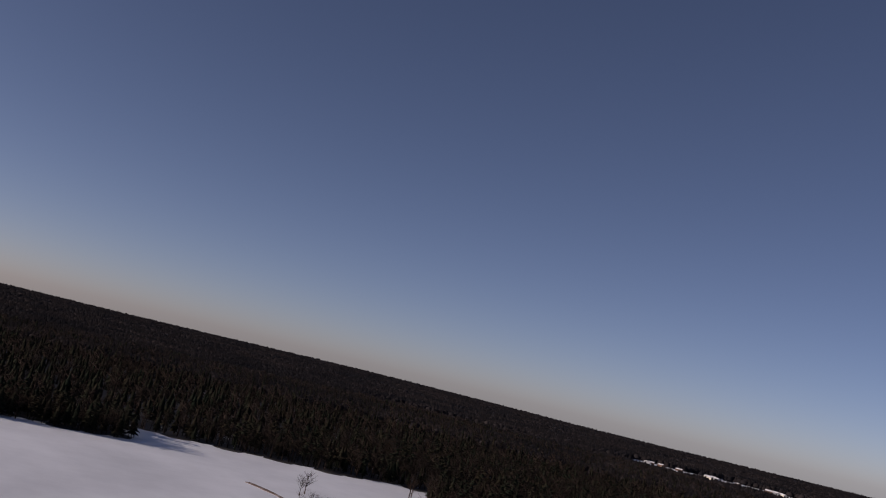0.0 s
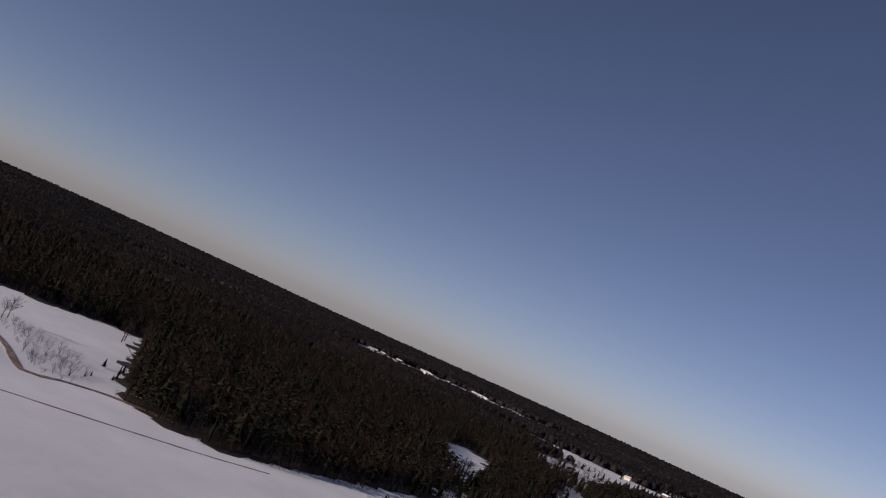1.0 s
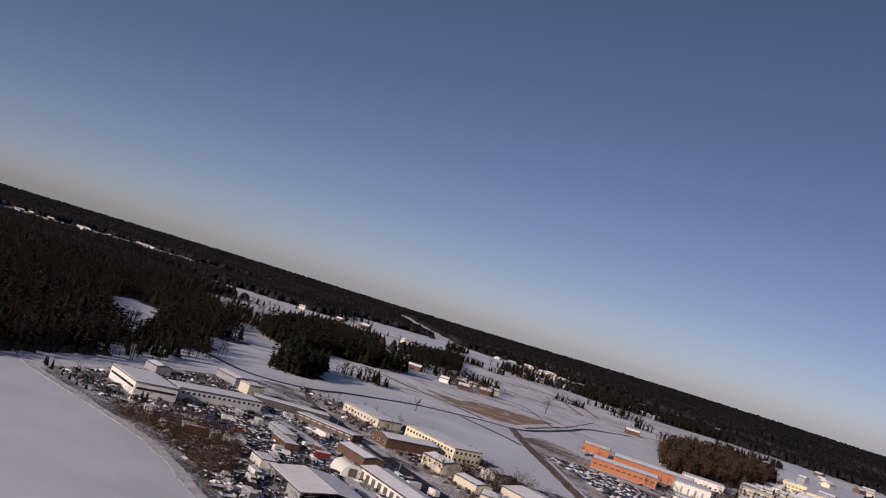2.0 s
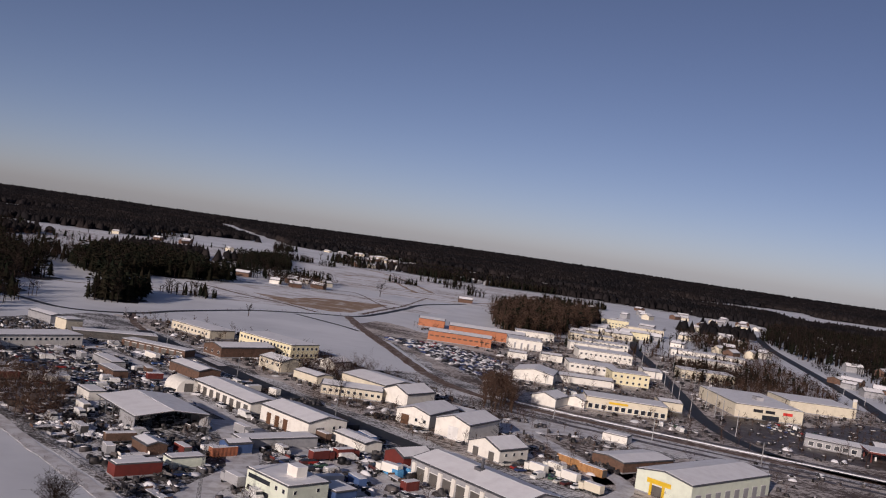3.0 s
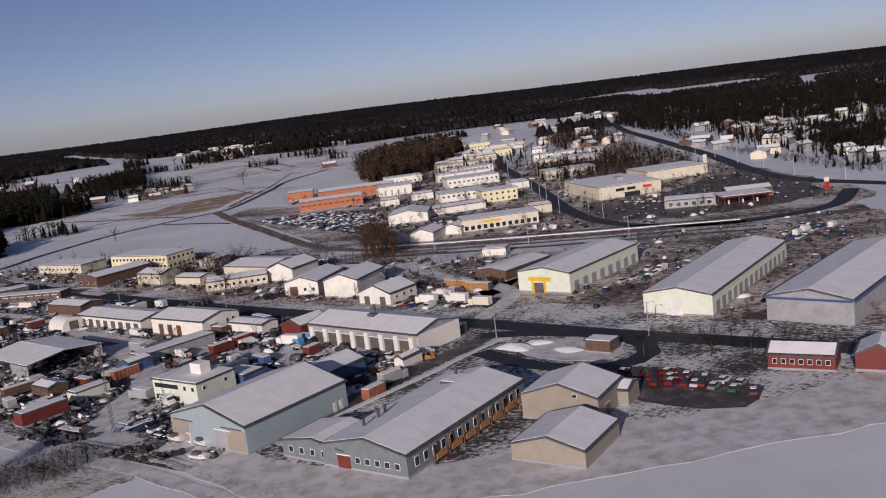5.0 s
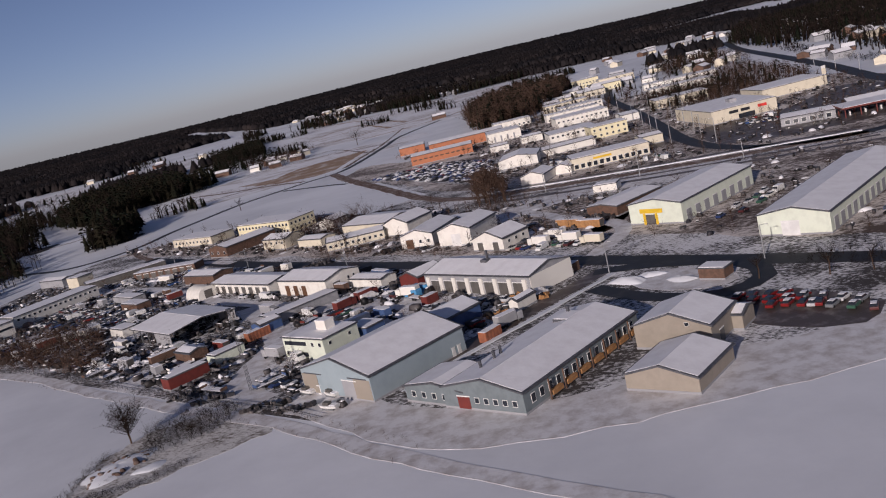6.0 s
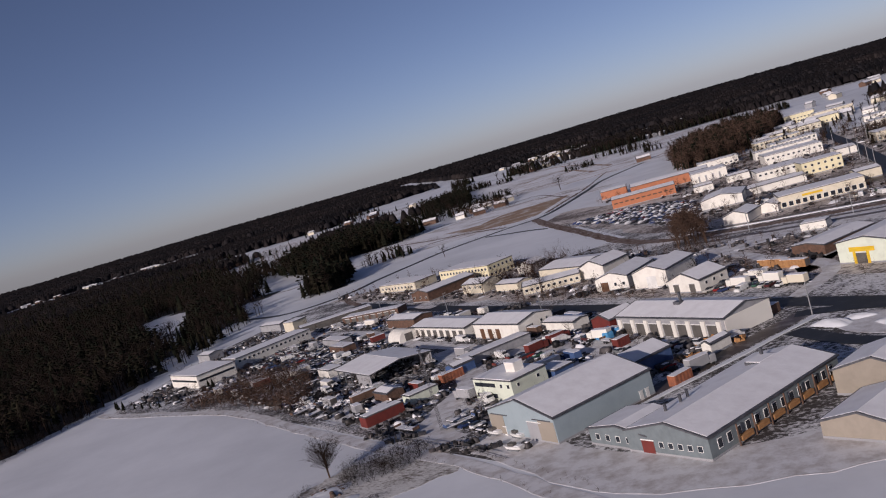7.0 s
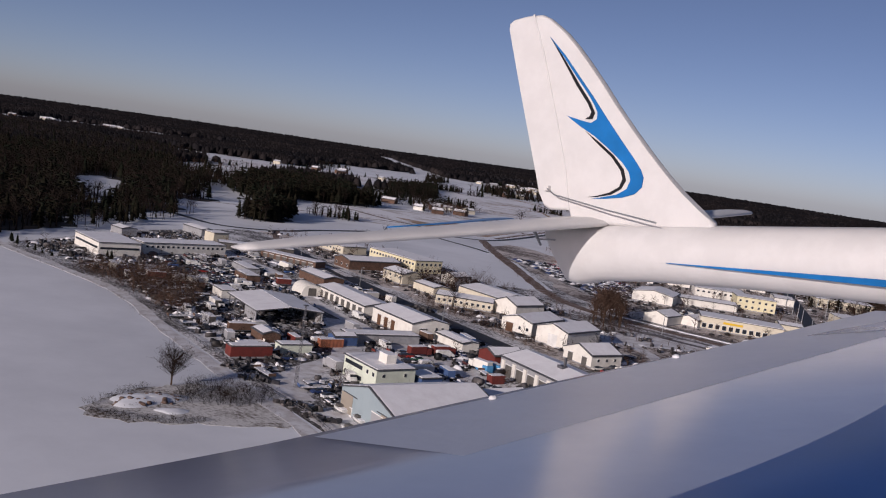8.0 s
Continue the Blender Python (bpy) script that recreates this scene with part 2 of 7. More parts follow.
def smooth_line(pts, step=6.0):
    """Points along a rounded line through pts."""
    P = [Vector((*p, 0)) for p in pts]
    out = []
    for i in range(len(P) - 1):
        a, b, c, d = P[max(i - 1, 0)], P[i], P[i + 1], P[min(i + 2, len(P) - 1)]
        n = max(2, int((c - b).length / step))
        for k in range(n):
            t = k / n
            out.append(0.5 * ((2 * b) + (c - a) * t + (2 * a - 5 * b + 4 * c - d) * t * t + (3 * b - a - 3 * c + d) * t ** 3))
    out.append(P[-1])
    return out


ROADS = []


def strip(name, pts, width, z, material, label, category="road", thick=0.06, ragged=0.0):
    P = smooth_line(pts)
    V, Fc = [], []
    rng = random.Random(len(P))
    for i, p in enumerate(P):
        d = (P[min(i + 1, len(P) - 1)] - P[max(i - 1, 0)]).normalized()
        n = Vector((-d.y, d.x, 0))
        w1, w2 = width / 2 + rng.uniform(-ragged, ragged), width / 2 + rng.uniform(-ragged, ragged)
        a, b = p + n * w1, p - n * w2
        V += [(a.x, a.y, z), (b.x, b.y, z), (a.x, a.y, z - thick), (b.x, b.y, z - thick)]
    for i in range(len(P) - 1):
        k = 4 * i
        Fc += [(k, k + 1, k + 5, k + 4), (k + 2, k, k + 4, k + 6), (k + 1, k + 3, k + 7, k + 5)]
    ob = obj(name, V, Fc, material)
    if width > 5:
        ROADS.append((np.array([(p.x, p.y) for p in P]), width / 2 + 1.5))
    bm = bmesh.new()
    bm.from_mesh(ob.data)
    bmesh.ops.recalc_face_normals(bm, faces=bm.faces)
    if sum(f.normal.z for f in bm.faces) < 0:
        bmesh.ops.reverse_faces(bm, faces=bm.faces)
    bm.to_mesh(ob.data)
    bm.free()
    return tagged(ob, label, category, "", "structure")


def inside(poly, x, y):
    """Which of the points lie in the polygon."""
    x, y = np.asarray(x), np.asarray(y)
    r = np.zeros(x.shape, bool)
    n = len(poly)
    for i in range(n):
        (x1, y1), (x2, y2) = poly[i], poly[(i + 1) % n]
        c = ((y1 > y) != (y2 > y)) & (x < (x2 - x1) * (y - y1) / ((y2 - y1) or 1e-9) + x1)
        r ^= c
    return r


# ---- ground ----
def ground_height(x, y):
    """Flat round the estate, then rising softly to wooded country on the skyline."""
    d = np.hypot(x, y)
    t = np.clip((d - 1500) / 3200, 0, 1)
    az = np.arctan2(x, y)
    return t * t * (3 - 2 * t) * (13 + 5 * np.sin(az * 5 + 1.0) + 3 * np.sin(az * 13 + 2))


def build_ground():
    radii = np.concatenate([np.arange(0, 1500, 60), np.geomspace(1500, 4880, 40)])
    n = 180
    V = [(0, 0, 0)]
    for r in radii[1:]:
        for k in range(n):
            a = 2 * math.pi * k / n
            x, y = r * math.sin(a), r * math.cos(a)
            V.append((x, y, float(ground_height(x, y))))
    Fc = [(0, 1 + (k + 1) % n, 1 + k) for k in range(n)]
    for i in range(len(radii) - 2):
        for k in range(n):
            a, b = 1 + i * n + k, 1 + i * n + (k + 1) % n
            Fc.append((a, b, b + n, a + n))
    ob = obj("ground", V, Fc, "snow")
    tagged(ob, "snow-covered fields and open land under the winter sun", "ground", "", "structure")


build_ground()

ESTATE = [(-253, 320), (-170, 279), (-121, 238), (-82, 205), (-54, 183), (-20, 156), (14, 150), (62, 156), (130, 168), (185, 300), (215, 430), (190, 560),
          (150, 760), (40, 800), (-30, 730), (-75, 650), (-85, 600), (-40, 480), (-70, 455), (-100, 492), (-150, 515), (-236, 505), (-258, 420)]
prism("estate_yard", ESTATE, 0.03, "yard", 0.05, "trampled dirty snow over the yards of the industrial estate", "yard")
BROWN_FIELD = [(-228, 782), (-202, 752), (-178, 728), (-160, 722), (-144, 719), (-132, 735), (-127, 790), (-121, 860), (-150, 842), (-180, 826), (-188, 800), (-192, 778)]
prism("stubble_field", BROWN_FIELD, 0.05, "stubble", 0.05, "brown stubble showing through thin snow on a field", "field")
def ragged(poly, seed, amount=1.2, step=2.5):
    """A rounded, uneven outline through the corners of poly."""
    r = random.Random(seed)
    return [(p.x + r.uniform(-amount, amount), p.y + r.uniform(-amount, amount)) for p in smooth_line(list(poly) + [poly[0]], step)[:-1]]


prism("reed_spit", ragged([(-54, 176), (-66, 168), (-76, 161), (-86, 156), (-95, 156), (-97, 164), (-95, 174), (-93, 184), (-84, 193), (-70, 197), (-60, 187)], 4), 0.05, "reed",
      0.05, "spit of dead grass and snow running into the white field", "grass patch")
prism("far_field", ragged([(-700, 1150), (-300, 1060), (-60, 1000), (-20, 1100), (60, 1480), (-300, 1500), (-650, 1480)], 5, 12, 40), 0.04, "thin_snow", 0.05, "far white fields streaked with stubble", "field")
prism("near_field", ragged([(-255, 665), (-140, 735), (-66, 890), (-160, 925), (-275, 820)], 6, 4, 25), 0.03, "thin_snow", 0.05, "white field with thin snow and stubble", "field")


def snow_mound(x, y, ang, rx, ry, h, seed, label):
    """A low rounded mound of snow with an uneven top."""
    r = random.Random(seed)
    n, m = 18, 6
    V = [(0, 0, h)]
    for k in range(1, m + 1):
        t = k / m
        for j in range(n):
            a_ = 6.283 * j / n
            q = 1 + 0.18 * math.sin(3 * a_ + seed) + r.uniform(-.08, .08)
            V.append((rx * t * q * math.cos(a_), ry * t * q * math.sin(a_), h * (math.cos(t * math.pi / 2) ** 0.8 + r.uniform(-.16, .16)) if k < m else -0.1))
    Fc = [(0, 1 + j, 1 + (j + 1) % n) for j in range(n)]
    for k in range(m - 1):
        for j in range(n):
            p, q = 1 + k * n + j, 1 + k * n + (j + 1) % n
            Fc.append((p, p + n, q + n, q))
    ob = obj("snow_mound", V, Fc, "snow")
    for f in ob.data.polygons:
        f.use_smooth = True
    ob.matrix_basis = pose(x, y, 0.05, 0, 0, ang)
    return tagged(ob, label, "mound", "", "structure")


snow_mound(-88.5, 171.5, 58, 9.5, 4.6, 1.2, 2, "uneven snowy mound with stones on a grassy spit")
snow_mound(-80.0, 168.5, 30, 4.0, 2.2, 0.5, 6, "low snowy hump on the grassy spit")


def stones(name, cx, cy, ang, rx, ry, n, seed, label):
    """Dark rough stones lying about a mound."""
    r = np.random.RandomState(seed)
    VV, TT, n0 = [], [], 0
    m = 6
    for _ in range(n):
        a, q = r.uniform(0, 6.283), math.sqrt(r.uniform(0.05, 1))
        u, v = rx * q * math.cos(a), ry * q * math.sin(a)
        x, y = cx + u * math.cos(ang) - v * math.sin(ang), cy + u * math.sin(ang) + v * math.cos(ang)
        z = 1.2 * max(0.0, math.cos(q * math.pi / 2)) - 0.05
        w, b = r.uniform(0.25, 0.9), np.arange(m) * 6.283 / m + r.uniform(0, 1)
        k = r.uniform(0.7, 1.3, m)
        P = np.concatenate([[(0, 0, 0.6)], np.stack([0.6 * np.cos(b) * k, 0.6 * np.sin(b) * k, np.full(m, 0.45)], 1), np.stack([np.cos(b) * k, np.sin(b) * k, np.full(m, -0.3)], 1)])
        T = [(0, 1 + i, 1 + (i + 1) % m) for i in range(m)]
        for i in range(m):
            j = (i + 1) % m
            T += [(1 + i, 1 + m + i, 1 + m + j), (1 + i, 1 + m + j, 1 + j)]
        VV.append(P * w + (x, y, z))
        TT.append(np.array(T) + n0)
        n0 += len(P)
    tagged(arrays(name, np.concatenate(VV), np.concatenate(TT), "ballast"), label, "stones", "", "stuff")


stones("mound_stones", -88.5, 171.5, radians(58), 9.0, 4.6, 46, 3, "dark stones showing through a snowy mound")
prism("centre_yard", ragged([(-8, 436), (40, 412), (100, 392), (150, 378), (215, 395), (228, 470), (222, 600), (185, 640), (150, 760), (30, 790), (-20, 740), (-70, 700), (-20, 610), (4, 560), (6, 500)], 14, 3, 14),
      0.045, "slush", 0.05, "slushy dark ground and trodden snow between the blocks", "yard")
prism("east_yard", ragged([(28, 300), (60, 262), (110, 214), (172, 190), (180, 300), (200, 366), (150, 366), (100, 372), (60, 352)], 15, 2, 10), 0.045, "slush", 0.05,
      "slushy dark ground and trodden snow in the east yards", "yard")
prism("street_yard", ragged([(-228, 512), (-150, 436), (-60, 350), (20, 290), (52, 340), (28, 372), (-14, 395), (-46, 432), (-92, 462), (-150, 512)], 16, 2, 10), 0.045, "slush", 0.05,
      "slushy ground and trodden snow along the road", "yard")
prism("packed_yard", [(-60, 262), (-30, 232), (-22, 240), (-26, 262), (-44, 280)], 0.06, "packed", 0.05, "packed snow on a works yard", "yard")
prism("works_apron", ragged([(-58, 188), (-40, 171), (-21, 150), (14, 143), (66, 148), (134, 158), (126, 182), (70, 170), (40, 168), (16, 162), (-6, 162), (-28, 178), (-46, 196)], 17, 1, 6), 0.06, "packed", 0.05, "packed snow in front of the halls", "yard")
prism("lot_surround", ragged([(-116, 655), (-98, 612), (-64, 552), (-24, 466), (8, 440), (22, 470), (12, 600), (-8, 640), (-60, 662), (-98, 700)], 18, 3, 12), 0.05, "slush", 0.05, "brown slush round a used car lot", "yard")
prism("car_lot", [(-92, 606), (-60, 560), (-28, 500), (-12, 470), (8, 500), (0, 560), (-20, 590), (-50, 618)], 0.06, "yard", 0.05,
      "dirty snow under a full car lot", "yard")
prism("lane_verge", [(-20, 372), (30, 398), (105, 380), (100, 360), (30, 372), (-15, 345)], 0.05, "packed", 0.04, "snowy verge beside the railway line", "verge")

strip("main_road", [(-190, 466), (-184, 459), (-112, 384), (-41, 317), (23, 264), (60, 231), (112, 188), (190, 125)], 8.5, 0.10, "asphalt",
      "wet black asphalt road cleared of snow")
strip("side_lane", [(-188, 464), (-206, 490), (-224, 528)], 4, 0.09, "ballast", "narrow brown lane running out of the estate", "lane")
strip("works_street", [(27, 248), (5, 224), (-14, 203), (-28, 187)], 6.0, 0.12, "wet_road", "wet brown street between the halls")
strip("street_bank", [(29, 242), (9, 220), (-11, 199), (-26, 182)], 1.5, 0.5, "snow", "ploughed ridge of snow along a street", "snow bank", 0.35, 0.3)
prism("snowy_island", ragged([(29, 232), (43, 236), (55, 226), (57, 215), (49, 211), (36, 219)], 19, 0.8, 4), 0.07, "packed", 0.05, "packed snow on the island of a road loop", "island")
# Asphalt lot of the red cars; its shade is painted in as dark ground.
prism("dark_lot", ragged([(50, 204), (64, 197), (76, 178), (68, 168), (55, 174), (48, 190)], 20, 1, 5), 0.07, "wet_road", 0.05, "dark parking ground beside the street with shade painted into its colour", "parking area")
for k, (x, y, a, rx, ry, h) in enumerate(((31.5, 231.0, -30, 5.5, 2.6, 1.4), (44.0, 223.0, -35, 4.5, 2.2, 1.0), (38.0, 233.0, -20, 4.0, 1.8, 0.9))):
    snow_mound(x, y, a, rx, ry, h, 30 + k, "ploughed heap of snow on a road island")
strip("loop_road", [(24, 248), (40, 243), (60, 228), (62, 212), (50, 205), (34, 214), (22, 232)], 6, 0.13, "asphalt", "dark wet road looping round a snowy island")
strip("field_track", [(-262, 326), (-253, 317), (-170, 276), (-121, 234), (-82, 201), (-54, 179), (-22, 147), (20, 112)], 4.5, 0.08, "packed", "snowy track along the field edge", "track", 0.06, 0.5)
strip("field_road", [(-420, 560), (-308, 530), (-255, 506), (-224, 528), (-214, 566), (-202, 600), (-186, 639), (-164, 667), (-146, 687), (-124, 707), (-113, 762), (-103, 850), (-95, 930), (-60, 1030)], 5, 0.09, "asphalt", "narrow dark road across the snowy fields")
strip("field_lane", [(-160, 662), (-138, 645), (-118, 629), (-104, 614)], 3.5, 0.09, "asphalt", "narrow dark lane between fields", "lane")
strip("railway_bed", [(-128, 700), (-108, 640), (-75, 555), (-42, 470), (-16, 432), (12, 417), (48, 403), (84, 391), (150, 372)], 7, 0.10, "ballast", "brown railway embankment with patchy snow", "railway", 0.1, 0.6)
strip("east_road", [(112, 900), (100, 790), (99, 676), (97, 558), (95, 466), (101, 420), (114, 394), (138, 377), (170, 376), (197, 388), (222, 424)], 8, 0.10, "asphalt", "dark road lined with lamp posts")
strip("highway", [(310, 1240), (276, 1049), (249, 782), (236, 655), (221, 545), (220, 480), (234, 440), (262, 380), (290, 300)], 10, 0.12, "asphalt", "wide dark highway with snowy verges")


# ---- buildings ----
def unit_box_mesh(name, material, bevel=0.0):
    bm = bmesh.new()
    add_box(bm, 0, 0, 0, 1, 1, 1)
    me = bpy.data.meshes.new(name)
    bm.to_mesh(me)
    bm.free()
    me.materials.append(M[material])
    return me


UNIT = {k: unit_box_mesh("unit_" + k, k) for k in ("glass", "white_paint", "dark_door", "brown_door", "steel", "sign_yellow", "sign_red", "sign_black", "timber",
                                                    "brown", "roof_dark", "roof_snow", "white", "red", "grey", "cream", "blue", "beige")}


def place(parent, name, key, cx, cy, cz, sx, sy, sz, ang=0.0, label=""):
    return share(name, UNIT[key], pose(cx, cy, cz, 0, 0, ang) @ Matrix.Diagonal((sx, sy, sz, 1)), parent, label)


def opening(b, L, W, side, u, z, w, h, kind="window"):
    """A window or door on one side (S, N, E, W) of a building: frame proud of the wall, pane or leaf set into it."""
    d = {"S": (u, -W / 2, 0), "N": (u, W / 2, 0), "E": (L / 2, u, 90), "W": (-L / 2, u, 90)}[side]
    o = {"S": (0, -1), "N": (0, 1), "E": (1, 0), "W": (-1, 0)}[side]
    x, y, a = d
    if kind == "window":
        f = place(b, "window", "white_paint", x + o[0] * 0.03, y + o[1] * 0.03, z, w, 0.10, h, a)
        share("pane", UNIT["glass"], Matrix.Translation((0, -0.28 if side in "SE" else 0.28, 0)) @ Matrix.Diagonal((0.86, 0.6, 0.84, 1)), f)
        if side in "EW":
            f.children[0].matrix_basis = Matrix.Translation((0, -0.28 if side == "E" else 0.28, 0)) @ Matrix.Diagonal((0.86, 0.6, 0.84, 1))
    else:
        key = {"door": "dark_door", "brown": "brown_door", "white": "white_paint", "red": "red", "grey": "grey"}[kind]
        f = place(b, "door", key, x + o[0] * 0.02, y + o[1] * 0.02, z, w, 0.12, h, a)
        place(b, "door_frame", "white_paint", x + o[0] * 0.02, y + o[1] * 0.02, z + h / 2 + 0.12, w + 0.3, 0.16, 0.24, a)
    return f


def row(b, L, W, side, u0, u1, n, z, w, h, kind="window"):
    for k in range(n):
        opening(b, L, W, side, u0 + (u1 - u0) * (k / (n - 1) if n > 1 else 0.5), z, w, h, kind)


def slab(name, quad, thick, material, parent):
    """A thick sloping slab over four corners."""
    Q = [Vector(q) for q in quad]
    up = (Q[1] - Q[0]).cross(Q[3] - Q[0]).normalized()
    if up.z < 0:
        up = -up
    V = Q + [q + up * thick for q in Q]
    bm = bmesh.new()
    vs = [bm.verts.new(v) for v in V]
    for f in ((0, 1, 2, 3), (4, 5, 6, 7), (0, 1, 5, 4), (1, 2, 6, 5), (2, 3, 7, 6), (3, 0, 4, 7)):
        bm.faces.new([vs[i] for i in f])
    return part(name, bm, material, parent)


FOOT = []


def building(name, label, cx, cy, ang, L, W, h, rise=0.0, ridge="L", wall="white", category="building", over=0.4, snow="roof_snow", plinth=True, inset=0.5, off=0.0):
    """A hall or house: walls with gables, two roof slabs (or one flat roof with a parapet) and the snow that lies on them."""
    b = thing(name, cx, cy, 0.0, ang, label, category)
    FOOT.append((cx, cy, radians(ang), L / 2 + 1.0, W / 2 + 1.0))
    x, y = L / 2, W / 2
    if rise <= 0:
        bm = bmesh.new()
        add_box(bm, 0, 0, h / 2, L, W, h)
        part("wall", bm, wall, b)
        place(b, "roof", "roof_dark", 0, 0, h + 0.12, L + 2 * over, W + 2 * over, 0.24)
        bm = bmesh.new()
        add_box(bm, 0, 0, h + 0.32, L + 2 * over - 2 * inset, W + 2 * over - 2 * inset, 0.18, 0, 0.05)
        part("snow_cover", bm, snow, b)
    else:
        if ridge == "L":
            V = [(-x, -y, 0), (x, -y, 0), (x, y, 0), (-x, y, 0), (-x, -y, h), (x, -y, h), (x, y, h), (-x, y, h), (-x, off, h + rise), (x, off, h + rise)]
            Fc = [(0, 1, 5, 4), (2, 3, 7, 6), (1, 2, 6, 9, 5), (3, 0, 4, 8, 7)]
        else:
            V = [(-x, -y, 0), (x, -y, 0), (x, y, 0), (-x, y, 0), (-x, -y, h), (x, -y, h), (x, y, h), (-x, y, h), (off, -y, h + rise), (off, y, h + rise)]
            Fc = [(0, 1, 5, 8, 4), (2, 3, 7, 9, 6), (1, 2, 6, 5), (3, 0, 4, 7)]
        bm = bmesh.new()
        vs = [bm.verts.new(v) for v in V]
        for f in Fc:
            bm.faces.new([vs[i] for i in f])
        part("wall", bm, wall, b)
        for sgn in (-1, 1):
            half = (y if ridge == "L" else x)
            span = half - sgn * off
            drop = rise * over / span
            def P(along, t, lift=0.0):
                """A place on this slope: along the ridge, and from ridge (0) to eave (1)."""
                q = off + sgn * (span + over) * t
                z = h + rise - (rise + drop) * t + lift
                return (along, q, z) if ridge == "L" else (q, along, z)
            e = (x if ridge == "L" else y) + over
            slab("roof", [P(-e, 0), P(e, 0), P(e, 1), P(-e, 1)], 0.34, "roof_dark", b)
            i2 = inset
            slab("snow_cover", [P(-e + i2, 0.004, 0.34), P(e - i2, 0.004, 0.34), P(e - i2, 1 - i2 / (span + over), 0.34), P(-e + i2, 1 - i2 / (span + over), 0.34)], 0.07, snow, b)
    if plinth:
        place(b, "plinth", "grey", 0, 0, 0.25, L + 0.12, W + 0.12, 0.5)
    return b


def chimney(b, x, y, z, h, r=0.35, key="roof_dark"):
    place(b, "chimney", key, x, y, z + h / 2, r * 2, r * 2, h)
    place(b, "chimney_cap", key, x, y, z + h + 0.06, r * 2.4, r * 2.4, 0.14)


# the works close to the field
b = building("steel_hall", "long pale blue steel hall with a snow-covered gable roof", -31.5, 199.5, 49.0, 30.5, 25, 6, 3.4, "L", "pale_blue", "hall")
opening(b, 30.5, 25, "W", -5.0, 2.2, 5.0, 4.4, "grey")
opening(b, 30.5, 25, "W", 7.0, 1.1, 1.1, 2.1, "white")
opening(b, 30.5, 25, "S", 11.0, 1.1, 1.1, 2.1, "white")
opening(b, 30.5, 25, "S", 13.0, 1.1, 1.1, 2.1, "white")
for u in (-8, 8):
    place(b, "gable_band", "roof_dark", -15.32, u, 5.2, 0.16, 6.5, 0.22)
    place(b, "gable_panel", "beige", -15.28, u * 1.18, 2.75, 0.12, 5.6, 4.6)

b = building("long_workshop", "long low workshop with a wide snowy roof and brown timber bays", 6.1, 179.3, 52.0, 44, 20.6, 4.5, 2.2, "L", "green_grey", "workshop", off=-0.4)
row(b, 44, 20.6, "S", -19, 19, 14, 2.5, 1.4, 2.0)
for k in range(7):
    place(b, "balcony_board", "timber", -12 + k * 5.2, -10.8, 1.2, 3.6, 0.9, 1.0)
    place(b, "post", "brown", -14.5 + k * 5.2, -11.1, 2.2, 0.25, 0.25, 4.4)
row(b, 44, 20.6, "W", -8, 1.5, 5, 2.2, 1.2, 1.3)
opening(b, 44, 20.6, "W", 5.0, 1.5, 3.2, 2.6, "red")
chimney(b, -9.5, 5.6, 5.4, 2.0, 0.24)
chimney(b, -6.5, 6.2, 5.3, 2.0, 0.24)
chimney(b, -14.5, 5.4, 5.4, 1.9, 0.24)
place(b, "roof_hatch", "roof_dark", 13.5, 2.0, 6.6, 6.0, 4.0, 0.7)
place(b, "hatch_snow", "roof_snow", 13.5, 2.0, 7.02, 5.6, 3.6, 0.16)
chimney(b, 15.5, 3.0, 6.8, 1.6, 0.3)

b = building("side_wing", "low wing with grey board walls and a snowy lean-to roof", -14.0, 175.5, -40.0, 17, 12, 3.5, 1.3, "W", "green_grey", "annex")
row(b, 17, 12, "S", -6, 3, 4, 2.0, 1.2, 1.4)
opening(b, 17, 12, "S", 6, 1.3, 2.4, 2.4, "red")

b = building("beige_house", "beige rendered house with a broad snowy gable roof", 36.5, 180.0, -34.0, 17, 14, 5.2, 2.6, "W", "beige", "house")
opening(b, 17, 14, "S", 3.5, 5.6, 1.0, 0.8)
opening(b, 17, 14, "E", -2, 1.5, 2.2, 2.6, "door")
b = building("beige_porch", "small beige porch with a snowy roof", 47.5, 181.5, -34.0, 5, 7, 3.4, 1.0, "L", "beige", "porch")
b = building("low_house", "low house roof under thick snow", 31.0, 160.0, -36.0, 15, 16, 3.2, 2.0, "W", "beige", "house")

b = building("garage_block", "garage block with dark doors between white pillars and a snowy roof", -3.7, 259.2, -44.0, 44, 18, 5.5, 2.0, "L", "grey", "garage")
for k in range(8):
    place(b, "pillar", "white", -20.3 + k * 5.75, -9.15, 2.4, 1.5, 0.5, 4.8)
for k in range(7):
    opening(b, 44, 18, "S", -17.4 + k * 5.75, 1.9, 3.4, 3.6, "door")
place(b, "end_wall", "white", 22.05, 0, 2.75, 0.2, 17.9, 5.5)
place(b, "roof_vent", "roof_dark", -1.5, -1.5, 7.8, 2.4, 2.0, 0.8)
chimney(b, -1.0, -1.0, 8.0, 2.6, 0.3)
b = building("red_annex", "small dark red annex with a snowy gable roof", -27.5, 279.0, -44.0, 9, 12, 4.2, 1.6, "W", "red", "annex")
b = building("blue_store", "dark blue steel store with a snowy roof", -17.0, 226.0, 49.0, 14, 11, 4.0, 1.8, "L", "blue", "store")

